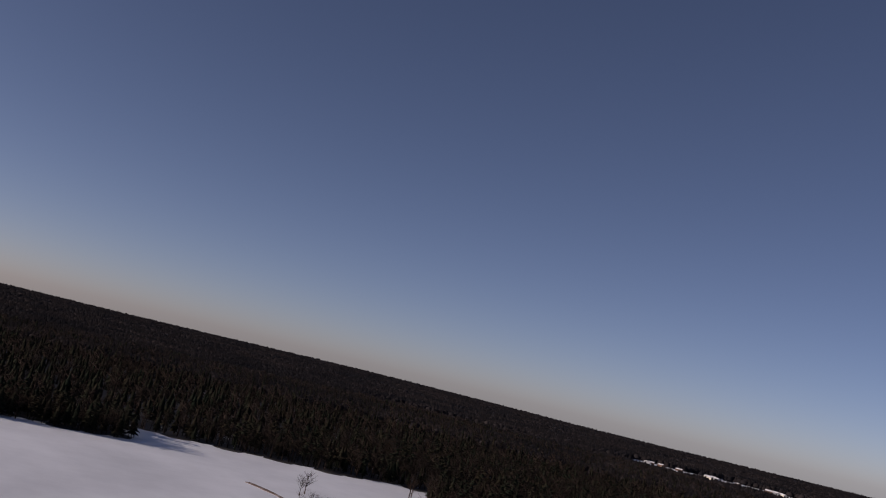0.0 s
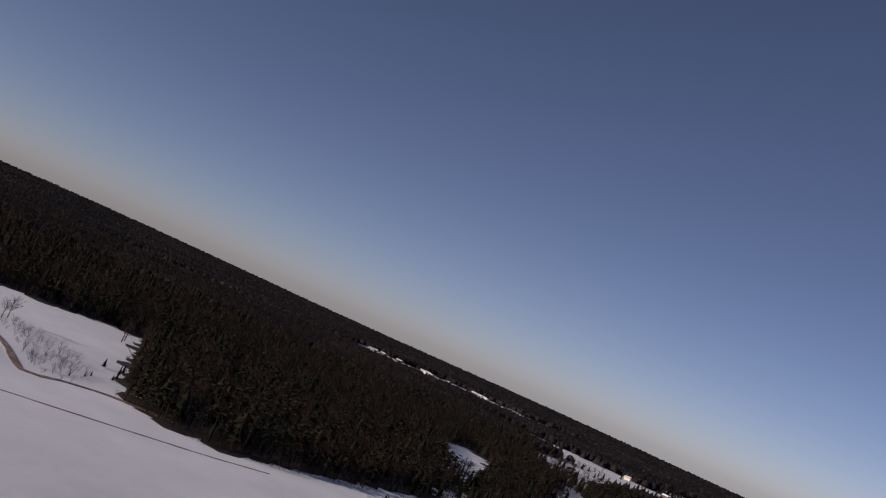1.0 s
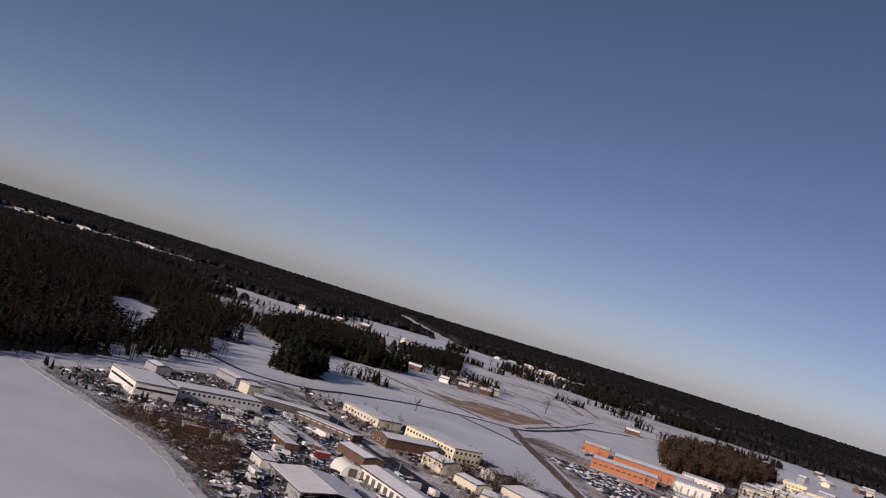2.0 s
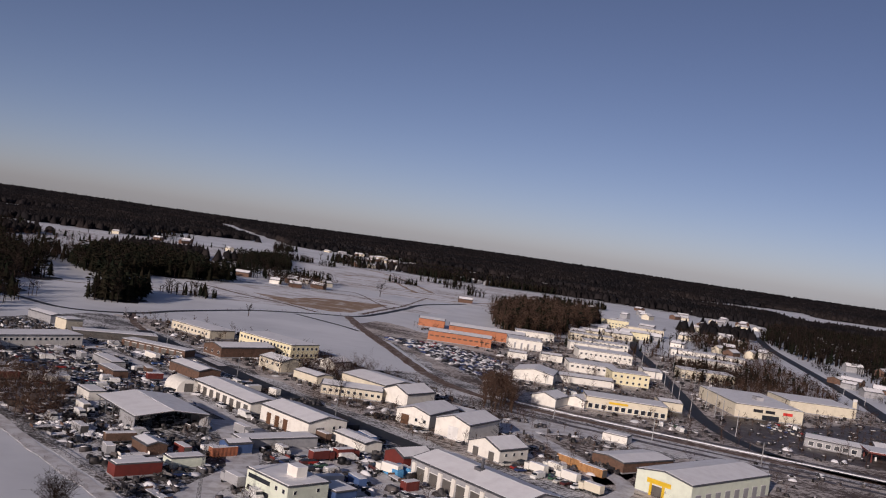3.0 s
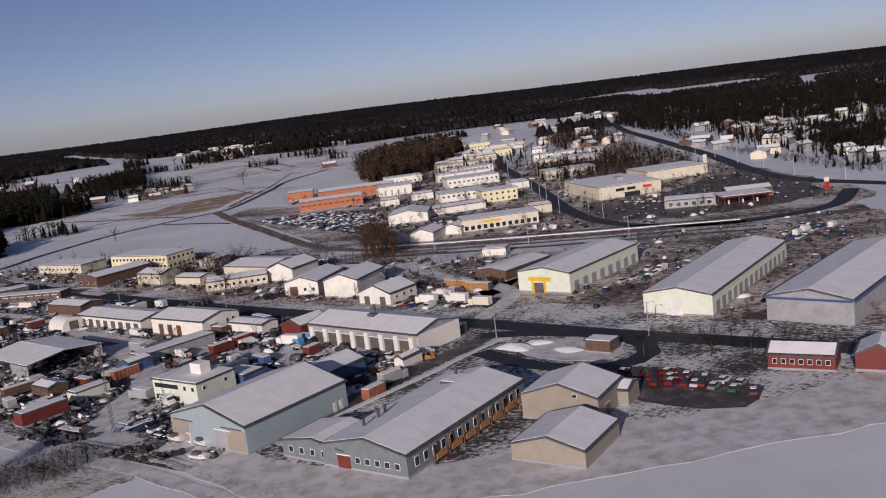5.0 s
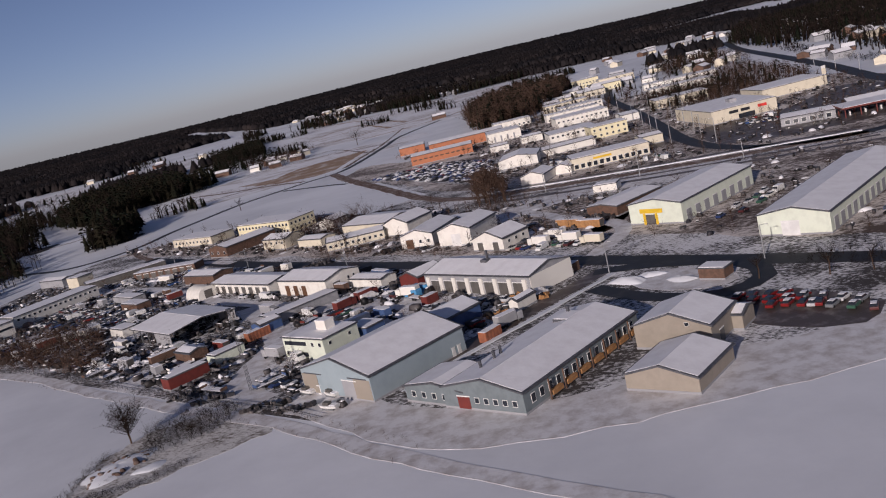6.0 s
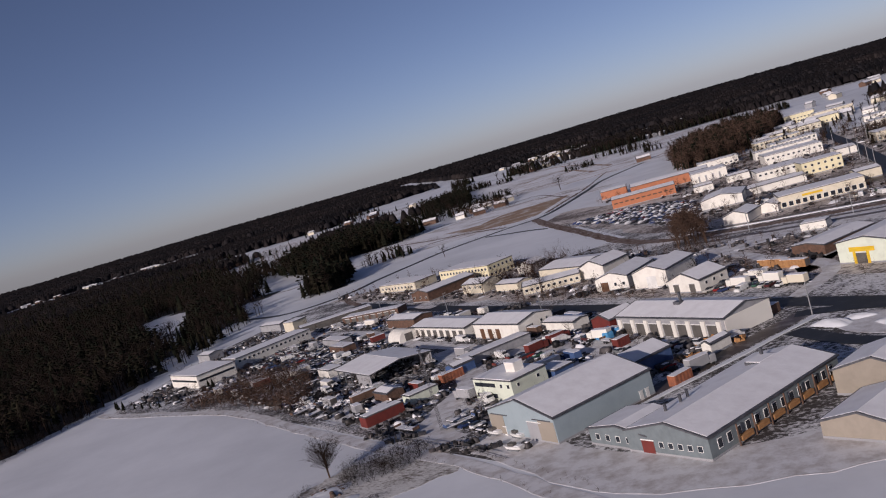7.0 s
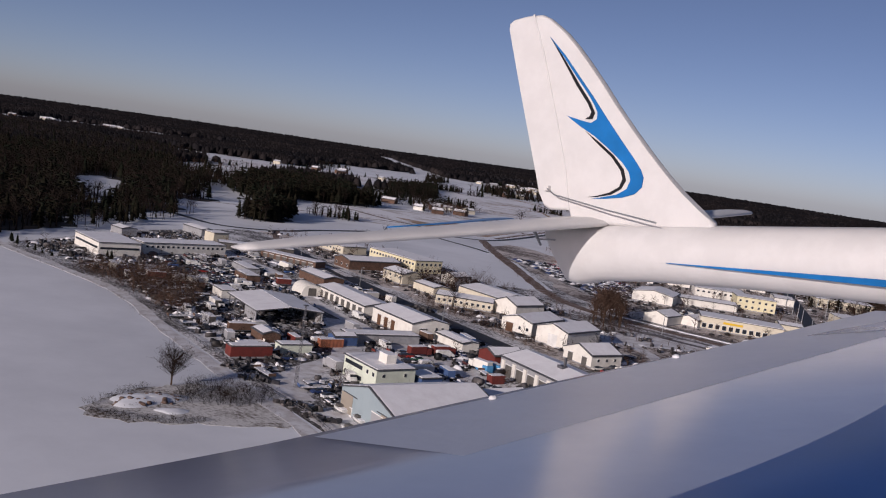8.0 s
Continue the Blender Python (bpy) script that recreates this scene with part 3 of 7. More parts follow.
b = building("flat_office", "pale green flat-roofed office with a rooftop box", -52.0, 227.5, -39.0, 17, 12.5, 6.0, 0, "L", "pale_green", "office")
place(b, "ribbon_window", "glass", -3.2, -6.29, 4.6, 9.0, 0.10, 1.1)
place(b, "ribbon_window", "glass", -3.2, -6.29, 1.6, 9.0, 0.10, 1.2)
row(b, 17, 12.5, "S", 4.0, 7.0, 2, 4.5, 1.1, 1.2)
row(b, 17, 12.5, "E", -4, 3, 2, 4.4, 0.9, 1.0)
place(b, "rooftop_box", "white", 2.0, 1.0, 7.6, 4.0, 3.2, 2.6)
place(b, "box_snow", "roof_snow", 2.0, 1.0, 8.98, 4.1, 3.3, 0.16)
b = building("dark_store", "low dark store with a snowy roof beside the office", -40.5, 233.0, -39.0, 8, 7, 3.6, 0, "L", "blue", "store")

b = building("white_workshop", "white workshop with tall brown doors and a snowy roof", -67.0, 305.5, -40.5, 27, 15.5, 5.4, 1.6, "L", "white", "workshop")
row(b, 27, 15.5, "S", -8.5, 1.0, 3, 1.9, 2.4, 3.8, "brown")
opening(b, 27, 15.5, "E", -3, 1.9, 3.2, 3.8, "door")
row(b, 27, 15.5, "E", 2.5, 5.0, 2, 3.6, 1.0, 1.2)
b = building("white_row", "low white workshop row with many doors under snow", -97.5, 331.0, -41.5, 40, 14, 4.0, 1.2, "L", "white", "workshop")
row(b, 40, 14, "S", -16, 17, 8, 1.6, 2.6, 3.0, "door")
b = building("white_tail", "low white shed at the end of the workshop", -46.0, 293.0, -40.5, 16, 7, 3.2, 0.6, "L", "white", "shed")

b = building("grey_shed", "long low grey shed with snow on its flat roof", -68.5, 277.5, 44.5, 26, 6.5, 3.0, 0, "L", "grey", "shed")
b = building("brown_store", "brown store with a snowy mono-pitch roof", -127.0, 367.0, -38.0, 22, 10, 4.0, 1.0, "L", "brown", "store")
b = building("red_cabin", "red boarded container hut with snow on its roof", -90.5, 226.0, 48.0, 12.5, 4.2, 3.4, 0, "L", "red", "hut", over=0.15)


def open_shed():
    """A wide roof on posts over parked machines."""
    L, W, h = 29.0, 24.0, 4.6
    b = thing("open_shed", -110.5, 284.5, 0.0, -44.0, "wide open-sided shed with a snowy roof over parked vehicles", "shed")
    for s in (-1, 1):
        for k in range(6):
            place(b, "post", "steel", -13.8 + k * 5.52, s * 11.6, h / 2, 0.3, 0.3, h)
    bm = bmesh.new()
    add_box(bm, 0, 11.9, h / 2, L, 0.2, h)
    add_box(bm, 9.0, -11.9, h / 2, 11.0, 0.2, h)
    part("wall", bm, "grey", b)
    for s in (-1, 1):
        def P(t, along, lift=0.0):
            return (along, s * t * (W / 2 + 0.5), h + 1.5 - 1.5 * t + lift)
        slab("roof", [P(0, -15), P(0, 15), P(1, 15), P(1, -15)], 0.22, "roof_dark", b)
        slab("snow_cover", [P(0.01, -14.7, 0.22), P(0.01, 14.7, 0.22), P(0.975, 14.7, 0.22), P(0.975, -14.7, 0.22)], 0.14, "roof_snow", b)
    return b


open_shed()


def arched_shelter(x, y, ang):
    b = thing("arched_shelter", x, y, 0.0, ang, "arched white tarpaulin shelter dusted with snow", "shelter")
    V, Fc = [], []
    n = 12
    for e in (-5.5, 5.5):
        for k in range(n + 1):
            a = math.pi * k / n
            V.append((4.5 * math.cos(a), e, 4.6 * math.sin(a) ** 0.8))
    for k in range(n):
        Fc.append((k, k + 1, n + 2 + k, n + 1 + k))
    Fc += [tuple(range(n + 1)), tuple(range(n + 1, 2 * n + 2))]
    bm = bmesh.new()
    vs = [bm.verts.new(v) for v in V]
    for f in Fc:
        bm.faces.new([vs[i] for i in f])
    part("cover", bm, "white", b)
    place(b, "door", "dark_door", 0, -5.53, 1.6, 3.4, 0.12, 3.2)
    return b


arched_shelter(-121.0, 338.0, 45)

# across the main road
b = building("gabled_hall", "white gabled hall with a brown door and snowy roof", -29.5, 351.0, -22.0, 14, 24, 5.0, 2.0, "W", "white", "hall")
opening(b, 14, 24, "S", -3.2, 1.8, 3.2, 3.6, "brown")
row(b, 14, 24, "S", 1.5, 5.0, 2, 2.4, 1.2, 1.4)
b = building("gabled_hall", "tall white gabled hall with a pale door and snowy roof", -13.5, 337.0, -27.0, 14, 22, 6.2, 2.2, "W", "white", "hall")
opening(b, 14, 22, "S", 0.5, 2.2, 4.0, 4.4, "white")
b = building("gabled_house", "white gabled workshop with dark doors and snowy roof", -1.5, 312.0, -40.0, 14, 14.5, 4.2, 2.6, "W", "white", "workshop")
row(b, 14, 14.5, "S", -3.5, 3.5, 2, 1.6, 2.4, 3.0, "door")
row(b, 14, 14.5, "E", -4, 4, 3, 2.6, 1.1, 1.1)
b = building("gabled_hall", "white gabled store with snow on its roof", -41.0, 383.0, -32.0, 13, 18, 5.2, 2.6, "W", "white", "store")
b = building("wide_hall", "wide low hall under an unbroken sheet of snow", -56.0, 405.0, -38.0, 28, 22, 4.6, 1.4, "L", "cream", "hall")
b = building("low_cream_block", "long low cream block with a row of windows", -64.0, 380.0, 6.0, 25, 13, 4.0, 1.0, "L", "cream", "block")
row(b, 25, 13, "S", -11, 11, 10, 2.2, 1.3, 1.3)
b = building("small_white_house", "small white house with a snowy roof", -84.0, 440.0, -28.0, 9, 12, 4.0, 1.8, "W", "white", "house")
b = building("brown_block", "long brown and red block with a patchy snowy roof", -130.0, 436.0, -37.0, 14, 31, 4.8, 1.4, "W", "brown", "block")
row(b, 14, 31, "S", -5, 5, 3, 2.4, 1.4, 1.4)
b = building("cream_house", "cream two-storey house among bare trees", -104.0, 414.0, -37.0, 16, 12, 5.0, 1.4, "L", "cream", "house")
row(b, 16, 12, "S", -6, 6, 4, 3.4, 1.2, 1.3)
b = building("yellow_school", "long yellow two-storey building with rows of windows", -119.4, 466.0, -34.0, 40, 18.5, 7.0, 0, "L", "yellow", "school", over=0.25)
row(b, 40, 18.5, "S", -18, 18, 15, 5.2, 1.5, 1.4)
row(b, 40, 18.5, "S", -18, 18, 15, 2.0, 1.5, 1.4)
row(b, 40, 18.5, "E", -7.5, 7.5, 6, 5.2, 1.5, 1.4)
row(b, 40, 18.5, "E", -7.5, 7.5, 6, 2.0, 1.5, 1.4)
b = building("yellow_wing", "low pale yellow wing with a snowy flat roof", -167.0, 488.0, -34.0, 34, 16, 4.5, 0, "L", "cream", "school")
row(b, 34, 16, "S", -14, 14, 10, 2.4, 1.4, 1.3)

# the school and garages by the wood
b = building("white_school", "white flat-roofed school with dark window bands", -221.0, 346.5, -35.0, 29.5, 18.5, 6.0, 0, "L", "white", "school", over=0.5)
place(b, "window_band", "glass", 0, -9.3, 3.6, 27, 0.12, 0.9)
place(b, "window_band", "glass", 14.8, 0, 3.6, 0.12, 17, 0.9)
b = building("school_wing", "long low white school wing with a band of small windows", -204.0, 378.0, 58.0, 42, 13, 5.0, 0, "L", "white", "school")
row(b, 42, 13, "S", -19, 19, 16, 3.4, 1.3, 1.1)
b = building("dark_garages", "dark garage row under a thick snowy roof", -187.0, 424.0, 30.0, 38, 9, 3.6, 0, "L", "dark_door", "garage")
b = building("brick_garages", "brown brick garage row under snow", -160.0, 410.0, -14.0, 34, 8, 3.4, 0, "L", "brown", "garage")
row(b, 34, 8, "S", -14, 14, 8, 1.4, 2.6, 2.4, "door")
b = building("cream_tower_hut", "cream hut beside the garages", -214.0, 432.0, -30.0, 9, 9, 5.5, 0, "L", "cream", "hut")

# the factory, the lot and the centre
b = building("brick_factory", "long orange brick factory with a snowy roof", -38.0, 636.0, 3.0, 43, 18, 6.5, 1.2, "L", "brick", "factory")
for k in range(11):
    place(b, "window", "brown", -19 + 3.8 * k, -9.02, 3.6, 2.6, 0.10, 0.9)
b = building("brick_factory", "orange brick factory range behind a snowy yard", -22.0, 690.0, 3.0, 56, 18, 7.0, 1.4, "L", "brick", "factory")
b = building("brick_annex", "small orange brick annex with snow on the roof", -66.0, 722.0, 3.0, 20, 16, 6.0, 1.0, "L", "brick", "annex")
b = building("white_box_hall", "white box hall with tall pale doors", 6.0, 666.0, 4.0, 24, 22, 7.0, 0, "L", "white", "hall")
row(b, 24, 22, "S", -7, 7, 4, 2.6, 1.2, 4.0, "grey")
b = building("store_hall", "low white store hall with a snowy gable roof", 13.0, 514.0, -8.0, 22, 24, 5.0, 2.0, "W", "white", "store")
b = building("shelter_hall", "pale arched-looking hall with a snowy roof", 19.0, 437.0, -24.0, 12, 16, 4.2, 2.0, "W", "white", "hall")
b = building("shelter_hall", "small pale hall with a snowy gable roof", 33.0, 446.0, -24.0, 10, 12, 3.6, 1.6, "W", "white", "hall")
b = building("shop_block", "long cream shop block with a band of windows", 54.7, 451.0, 3.0, 38, 17, 6.0, 0, "L", "cream", "shop")
row(b, 38, 17, "S", -17, 17, 12, 2.0, 2.2, 2.4)
place(b, "sign_board", "sign_yellow", -4, -8.65, 4.4, 9, 0.16, 1.0)
b = building("white_block", "white block with a row of windows and snowy roof", 48.0, 586.0, 5.0, 30, 22, 5.5, 0, "L", "white", "block")
row(b, 30, 22, "S", -13, 13, 9, 3.6, 1.6, 1.3)
b = building("white_block", "long white block with snow on the roof", 62.0, 668.0, 6.0, 38, 22, 6.5, 0, "L", "white", "block")
row(b, 38, 22, "S", -17, 17, 11, 4.0, 1.6, 1.3)
b = building("yellow_block", "yellow two-storey block with balconies", 67.0, 553.0, 8.0, 22, 16, 7.5, 0, "L", "yellow", "block")
row(b, 22, 16, "S", -9, 9, 6, 5.4, 1.4, 1.4)
row(b, 22, 16, "S", -9, 9, 6, 2.2, 1.4, 1.4)
b = building("low_row", "long low row with a snowy roof", 37.0, 527.0, 10.0, 38, 14, 4.0, 0.8, "L", "white", "row")
b = building("supermarket", "cream supermarket with signs and a wide snowy flat roof", 129.5, 521.0, -80.5, 53, 36.5, 7.0, 0, "L", "cream", "supermarket", over=0.3)
place(b, "sign_board", "sign_black", 26.6, -6, 4.6, 0.16, 5.0, 1.5)
place(b, "sign_board", "sign_black", 26.6, 0.5, 4.6, 0.16, 5.0, 1.5)
place(b, "sign_board", "sign_red", 26.6, 10, 4.6, 0.16, 5.0, 1.5)
place(b, "entrance", "glass", 26.6, 1.0, 1.5, 0.14, 9.0, 2.6)
place(b, "plant_room", "grey", 4, 3, 8.2, 6.0, 4.0, 1.8)
b = building("supermarket_wing", "cream wing of the supermarket under snow", 176.0, 566.0, -80.5, 30, 40, 6.0, 0, "L", "cream", "supermarket")
b = building("filling_station", "low grey filling station with a snowy flat roof", 148.0, 438.0, -18.0, 24, 15, 3.8, 0.8, "L", "grey", "filling station")
row(b, 24, 15, "S", -9, 9, 6, 1.8, 2.4, 2.2)


def fuel_canopy(x, y, ang, L, W, h):
    """A wide roof on posts over fuel pumps, with a red band along its edge."""
    b = thing("fuel_canopy", x, y, 0.0, ang, "fuel canopy with a dark red band and snow on top", "canopy")
    FOOT.append((x, y, radians(ang), L / 2, W / 2))
    for u in (-0.42, -0.14, 0.14, 0.42):
        for v in (-0.36, 0.36):
            place(b, "post", "red", u * L, v * W, h / 2, 0.5, 0.5, h)
    for u in (-0.28, 0.0, 0.28):
        place(b, "fuel_pump", "white_paint", u * L, 0, 0.95, 0.7, 1.2, 1.9)
    place(b, "fascia", "red", 0, 0, h + 0.35, L, W, 0.7)
    bm = bmesh.new()
    add_box(bm, 0, 0, h + 0.80, L - 0.3, W - 0.3, 0.2, 0, 0.06)
    part("snow_cover", bm, "roof_snow", b)
    return b


fuel_canopy(169.0, 424.0, -6.0, 24, 17, 4.2)
b = building("canopy_shop", "low brown shop behind the canopy under snow", 178.0, 442.0, -8.0, 22, 12, 4.0, 1.2, "L", "brown", "shop")


def totem(x, y, ang, h, keys, label):
    """A free-standing sign pillar of stacked panels."""
    t = thing("sign_pillar", x, y, 0.05, ang, label, "sign pillar")
    place(t, "column", "steel", 0, 0, h / 2, 0.5, 0.4, h)
    z = h
    for key, k in keys:
        place(t, "sign_panel", key, 0, -0.15, z - k / 2, 2.4, 0.5, k - 0.12)
        z -= k


totem(208.5, 421.0, 5, 7.4, (("white_paint", 2.2), ("sign_red", 3.8)), "tall white and red sign pillar beside the road")
totem(199.0, 561.0, 5, 11.0, (("white_paint", 1.6), ("cream", 6.8), ("white_paint", 1.6)), "tall pale sign pillar beside the supermarket")

b = building("sign_hall", "large pale hall with a yellow sign above a dark gate", 66.0, 309.0, -42.0, 20, 48, 6.8, 1.6, "W", "pale_green", "hall")
place(b, "sign_board", "sign_yellow", -1.5, -24.1, 4.6, 8.6, 0.18, 1.4)
place(b, "gate_jamb", "sign_yellow", -4.3, -24.08, 1.9, 0.9, 0.2, 3.8)
place(b, "gate_jamb", "sign_yellow", 0.3, -24.08, 1.9, 0.9, 0.2, 3.8)
opening(b, 20, 48, "S", -2.0, 1.7, 3.6, 3.4, "door")
row(b, 20, 48, "E", -20, 20, 8, 2.0, 3.0, 3.6, "grey")
b = building("second_hall", "long pale hall with a snowy roof and tall grey gates", 102.0, 271.0, -38.5, 20, 74, 6.0, 1.8, "W", "pale_green", "hall")
opening(b, 20, 74, "S", -1.0, 2.0, 5.0, 4.0, "white")
row(b, 20, 74, "E", -33, 33, 14, 2.0, 3.0, 3.6, "grey")
b = building("third_hall", "long hall with a blue roof edge and snow on the roof", 130.0, 243.0, -44.5, 22, 70, 6.5, 2.2, "W", "grey", "hall", over=0.6, inset=0.7)
for u in (-11.65, 11.65):
    place(b, "fascia", "blue", u, 0, 6.45, 0.12, 71.2, 0.8)
place(b, "fascia", "blue", 0, -35.65, 6.3, 22.0, 0.12, 0.6)
b = building("lumber_shed", "open lumber shed with stacked boards under a snowy roof", 45.5, 331.0, -46.0, 14, 27, 3.6, 0.8, "W", "brown", "shed")
b = building("red_house", "red boarded house with a white window band", 90.0, 187.5, -34.0, 14, 8, 3.4, 1.6, "L", "red", "house")
row(b, 14, 8, "S", -5.5, 5.5, 7, 2.0, 1.0, 1.2)
b = building("red_house", "red boarded gable house under snow", 104.0, 181.0, -34.0, 9, 10, 3.6, 2.2, "W", "red", "house")
b = building("kiosk", "small dark kiosk with snow on its roof", 52.0, 219.0, -40.0, 7, 5, 3.0, 0, "L", "brown", "kiosk")

# smaller sheds of the yards
for (nm, lb, x, y, a, L, W, h, wl) in (
        ("yard_shed", "small dark yard shed with a snowy roof", -96, 248, -42, 9, 6, 3.0, "brown"),
        ("yard_shed", "green yard shed with snow on its roof", -83, 240, 48, 10, 4.5, 3.0, "pale_green"),
        ("yard_shed", "small blue yard shed under snow", -76, 262, 48, 8, 5, 3.2, "blue"),
        ("yard_shed", "white yard shed under snow", -138, 300, -42, 10, 6, 3.2, "white"),
        ("yard_shed", "low brown shed in the parking yard", -150, 342, -42, 14, 6, 3.0, "brown"),
        ("yard_shed", "low grey shed in the parking yard", -160, 360, -42, 18, 6, 3.0, "grey"),
        ("yard_shed", "white site hut under snow", 3, 229, 50, 8, 3, 2.8, "white"),
        ("yard_shed", "cream shed across the road", -85, 398, -38, 16, 9, 3.6, "cream"),
        ("yard_shed", "low shed with patchy snow across the road", -20, 372, -22, 14, 8, 3.2, "brown"),
        ("yard_shed", "white shed beside the railway", 44, 372, -22, 10, 7, 3.2, "white"),
        ("yard_shed", "white shed on the lot's edge", 2, 600, 4, 12, 9, 4.0, "white"),
        ("yard_shed", "white shed between the blocks", 24, 612, 4, 14, 10, 4.5, "white"),
        ("yard_shed", "low shed between the blocks", 88, 610, 4, 12, 18, 4.5, "white"),
        ("yard_shed", "grey store by the east road", 80, 480, 4, 12, 12, 4.5, "cream"),
        ("yard_shed", "brown hut by the field track", -236, 452, -30, 20, 8, 3.5, "grey"),
        ("yard_shed", "grey hut behind the school", -250, 402, -30, 12, 8, 3.5, "grey")):
    building(nm, lb, x, y, a, L, W, h, 0 if L > 9 and h < 3.3 else 0.8, "L", wl, "shed", over=0.25)

# blocks north of the centre and the suburb by the highway
for (lb, x, y, a, L, W, h, wl) in (
        ("white two-storey block under snow", 70, 745, 6, 34, 16, 6.5, "white"), ("cream two-storey block under snow", 62, 790, 6, 36, 14, 7, "cream"), ("yellow three-storey block with many windows", 96, 1010, 4, 40, 14, 9, "yellow"),
        ("white three-storey block with many windows", 60, 985, 4, 44, 14, 8, "white"), ("cream three-storey block with many windows", 128, 960, 4, 36, 14, 8, "cream"), ("long white low hall under snow", 160, 800, -4, 60, 18, 5, "white"),
        ("long white low hall under snow", 150, 740, -4, 50, 16, 5, "white"), ("cream shop hall beside the east road", 128, 640, 4, 36, 18, 6, "cream"), ("white hall behind the supermarket", 60, 715, 6, 40, 12, 6, "white"),
        ("white low hall with a snowy roof", 14, 745, 6, 30, 14, 6, "white")):
    b = building("centre_block", lb, x, y, a, L, W, h, 0, "L", wl, "block")
    for z in (2.0, 5.0)[:1 + (h > 6)]:
        row(b, L, W, "S", -L / 2 + 2, L / 2 - 2, int(L / 3.4), z, 1.7, 1.5)
for x, y, a, L, W, h, wl, lb in ((52, 842, 12, 16, 12, 4.5, "white", "white gabled house beside a birch wood"), (66, 868, -10, 18, 11, 4.5, "cream", "cream house under snow beside a birch wood"), (92, 870, 8, 26, 12, 5.5, "cream", "long cream house under a snowy roof"),
                              (110, 906, 4, 30, 12, 6.5, "yellow", "yellow terrace under a snowy roof"), (78, 925, -6, 18, 12, 5.0, "white", "white house behind others under snow")):
    b = building("town_house", lb, x, y, a, L, W, h, 1.8, "L", wl, "house")
    row(b, L, W, "S", -L / 2 + 2, L / 2 - 2, int(L / 4), 2.2, 1.4, 1.4)
for x, y, a, L, wl, lb in ((-222, 905, 20, 12, "brown", "brown boarded farmhouse among bare trees"), (-205, 935, -15, 14, "brown", "brown boarded barn under snow"), (-238, 952, 40, 11, "brown", "brown farm shed under snow"),
                           (-62, 1060, 10, 16, "brown", "brown farmhouse on the white fields"), (-245, 915, 5, 10, "white", "white cottage by a farm")):
    building("farmhouse", lb, x, y, a, L, 8, 3.8, 2.2, "L", wl, "house", plinth=False)
b = building("orange_house", "long low orange brick house in a snowy garden", 325.0, 746.0, 20, 34, 14, 4.5, 2.0, "L", "brick", "house")

prism("parking_area", ragged([(104, 424), (140, 404), (206, 420), (216, 500), (196, 540), (160, 498), (112, 492), (104, 460)], 8, 2, 8), 0.055, "wet_road", 0.05, "dark slushy parking area round the supermarket", "parking area")
prism("parking_area", ragged([(20, 470), (86, 462), (88, 500), (24, 506)], 9, 2, 8), 0.055, "wet_road", 0.05, "dark slushy parking area behind the shop block", "parking area")

for k, (dx, w, m, h, lb) in enumerate(((-9, 3.0, "wet_road", 0.10, "dark wheel tracks beside the railway"), (-19, 4.0, "wet_road", 0.11, "dark service lane beside the railway"),
                                       (9, 1.6, "snow", 0.45, "long ridge of ploughed snow"), (15, 3.5, "wet_road", 0.10, "dark service lane through the slush"))):
    strip("service_lane" if m == "wet_road" else "snow_ridge", [(-6, 424 + dx), (14, 415 + dx), (48, 402 + dx), (84, 390 + dx), (150, 370 + dx)], w, h, m, lb, "lane" if m == "wet_road" else "snow bank", 0.08 if m == "wet_road" else 0.35, 0.5)
strip("field_line", [(-290, 790), (-262, 777), (-226, 748), (-188, 727), (-151, 696)], 4.5, 0.08, "ballast", "brown grassy line between fields", "field margin", 0.05, 0.8)
strip("field_line", [(-197, 925), (-170, 952), (-126, 850), (-112, 834), (-103, 1042)], 2.2, 0.08, "ballast", "brown grassy line between fields", "field margin", 0.05, 0.8)
strip("field_line", [(-318, 1537), (-266, 1514), (-194, 1403), (-106, 1138)], 6, 0.08, "stubble", "broad brown line across a far field", "field margin", 0.05, 2.0)
strip("field_line", [(-240, 1240), (-197, 1315), (-123, 1099)], 5, 0.08, "stubble", "broad brown line across a far field", "field margin", 0.05, 2.0)

strip("field_line", [(-336, 856), (-277, 873), (-230, 890), (-177, 905), (-140, 893), (-106, 878)], 3.0, 0.09, "ballast", "dark grassy margin between white fields", "field margin", 0.05, 1.0)
strip("field_line", [(-238, 1186), (-190, 1215), (-144, 1281)], 5.0, 0.08, "stubble", "brown grass line on a far white field", "field margin", 0.05, 1.6)
strip("field_line", [(-260, 1060), (-192, 1081), (-120, 1110), (-60, 1120)], 5.0, 0.08, "stubble", "brown grass line on a far white field", "field margin", 0.05, 1.6)

# tracks and banks on the white fields
strip("field_ditch", [(-330, 60), (-316, 111), (-297, 156), (-272, 224), (-262, 262)], 1.4, 0.06, "ballast", "thin dark ditch line across a snowy field", "ditch", 0.05, 0.3)
strip("field_bank", [(-440, 205), (-410, 210), (-360, 199), (-330, 190), (-328, 205), (-323, 226), (-300, 250)], 3.0, 0.25, "ballast", "low grassy bank at the field corner", "bank", 0.25, 0.8)
strip("yard_lane", [(-20, 250), (-44, 262), (-75, 290), (-110, 322), (-150, 372), (-190, 400)], 6, 0.09, "packed", "packed snow lane through the yards", "lane", 0.04, 0.6)
strip("yard_lane", [(-62, 196), (-70, 208), (-72, 224), (-69, 242), (-74, 262), (-92, 300)], 9, 0.10, "packed", "packed snow lane between sheds", "lane", 0.04, 0.6)
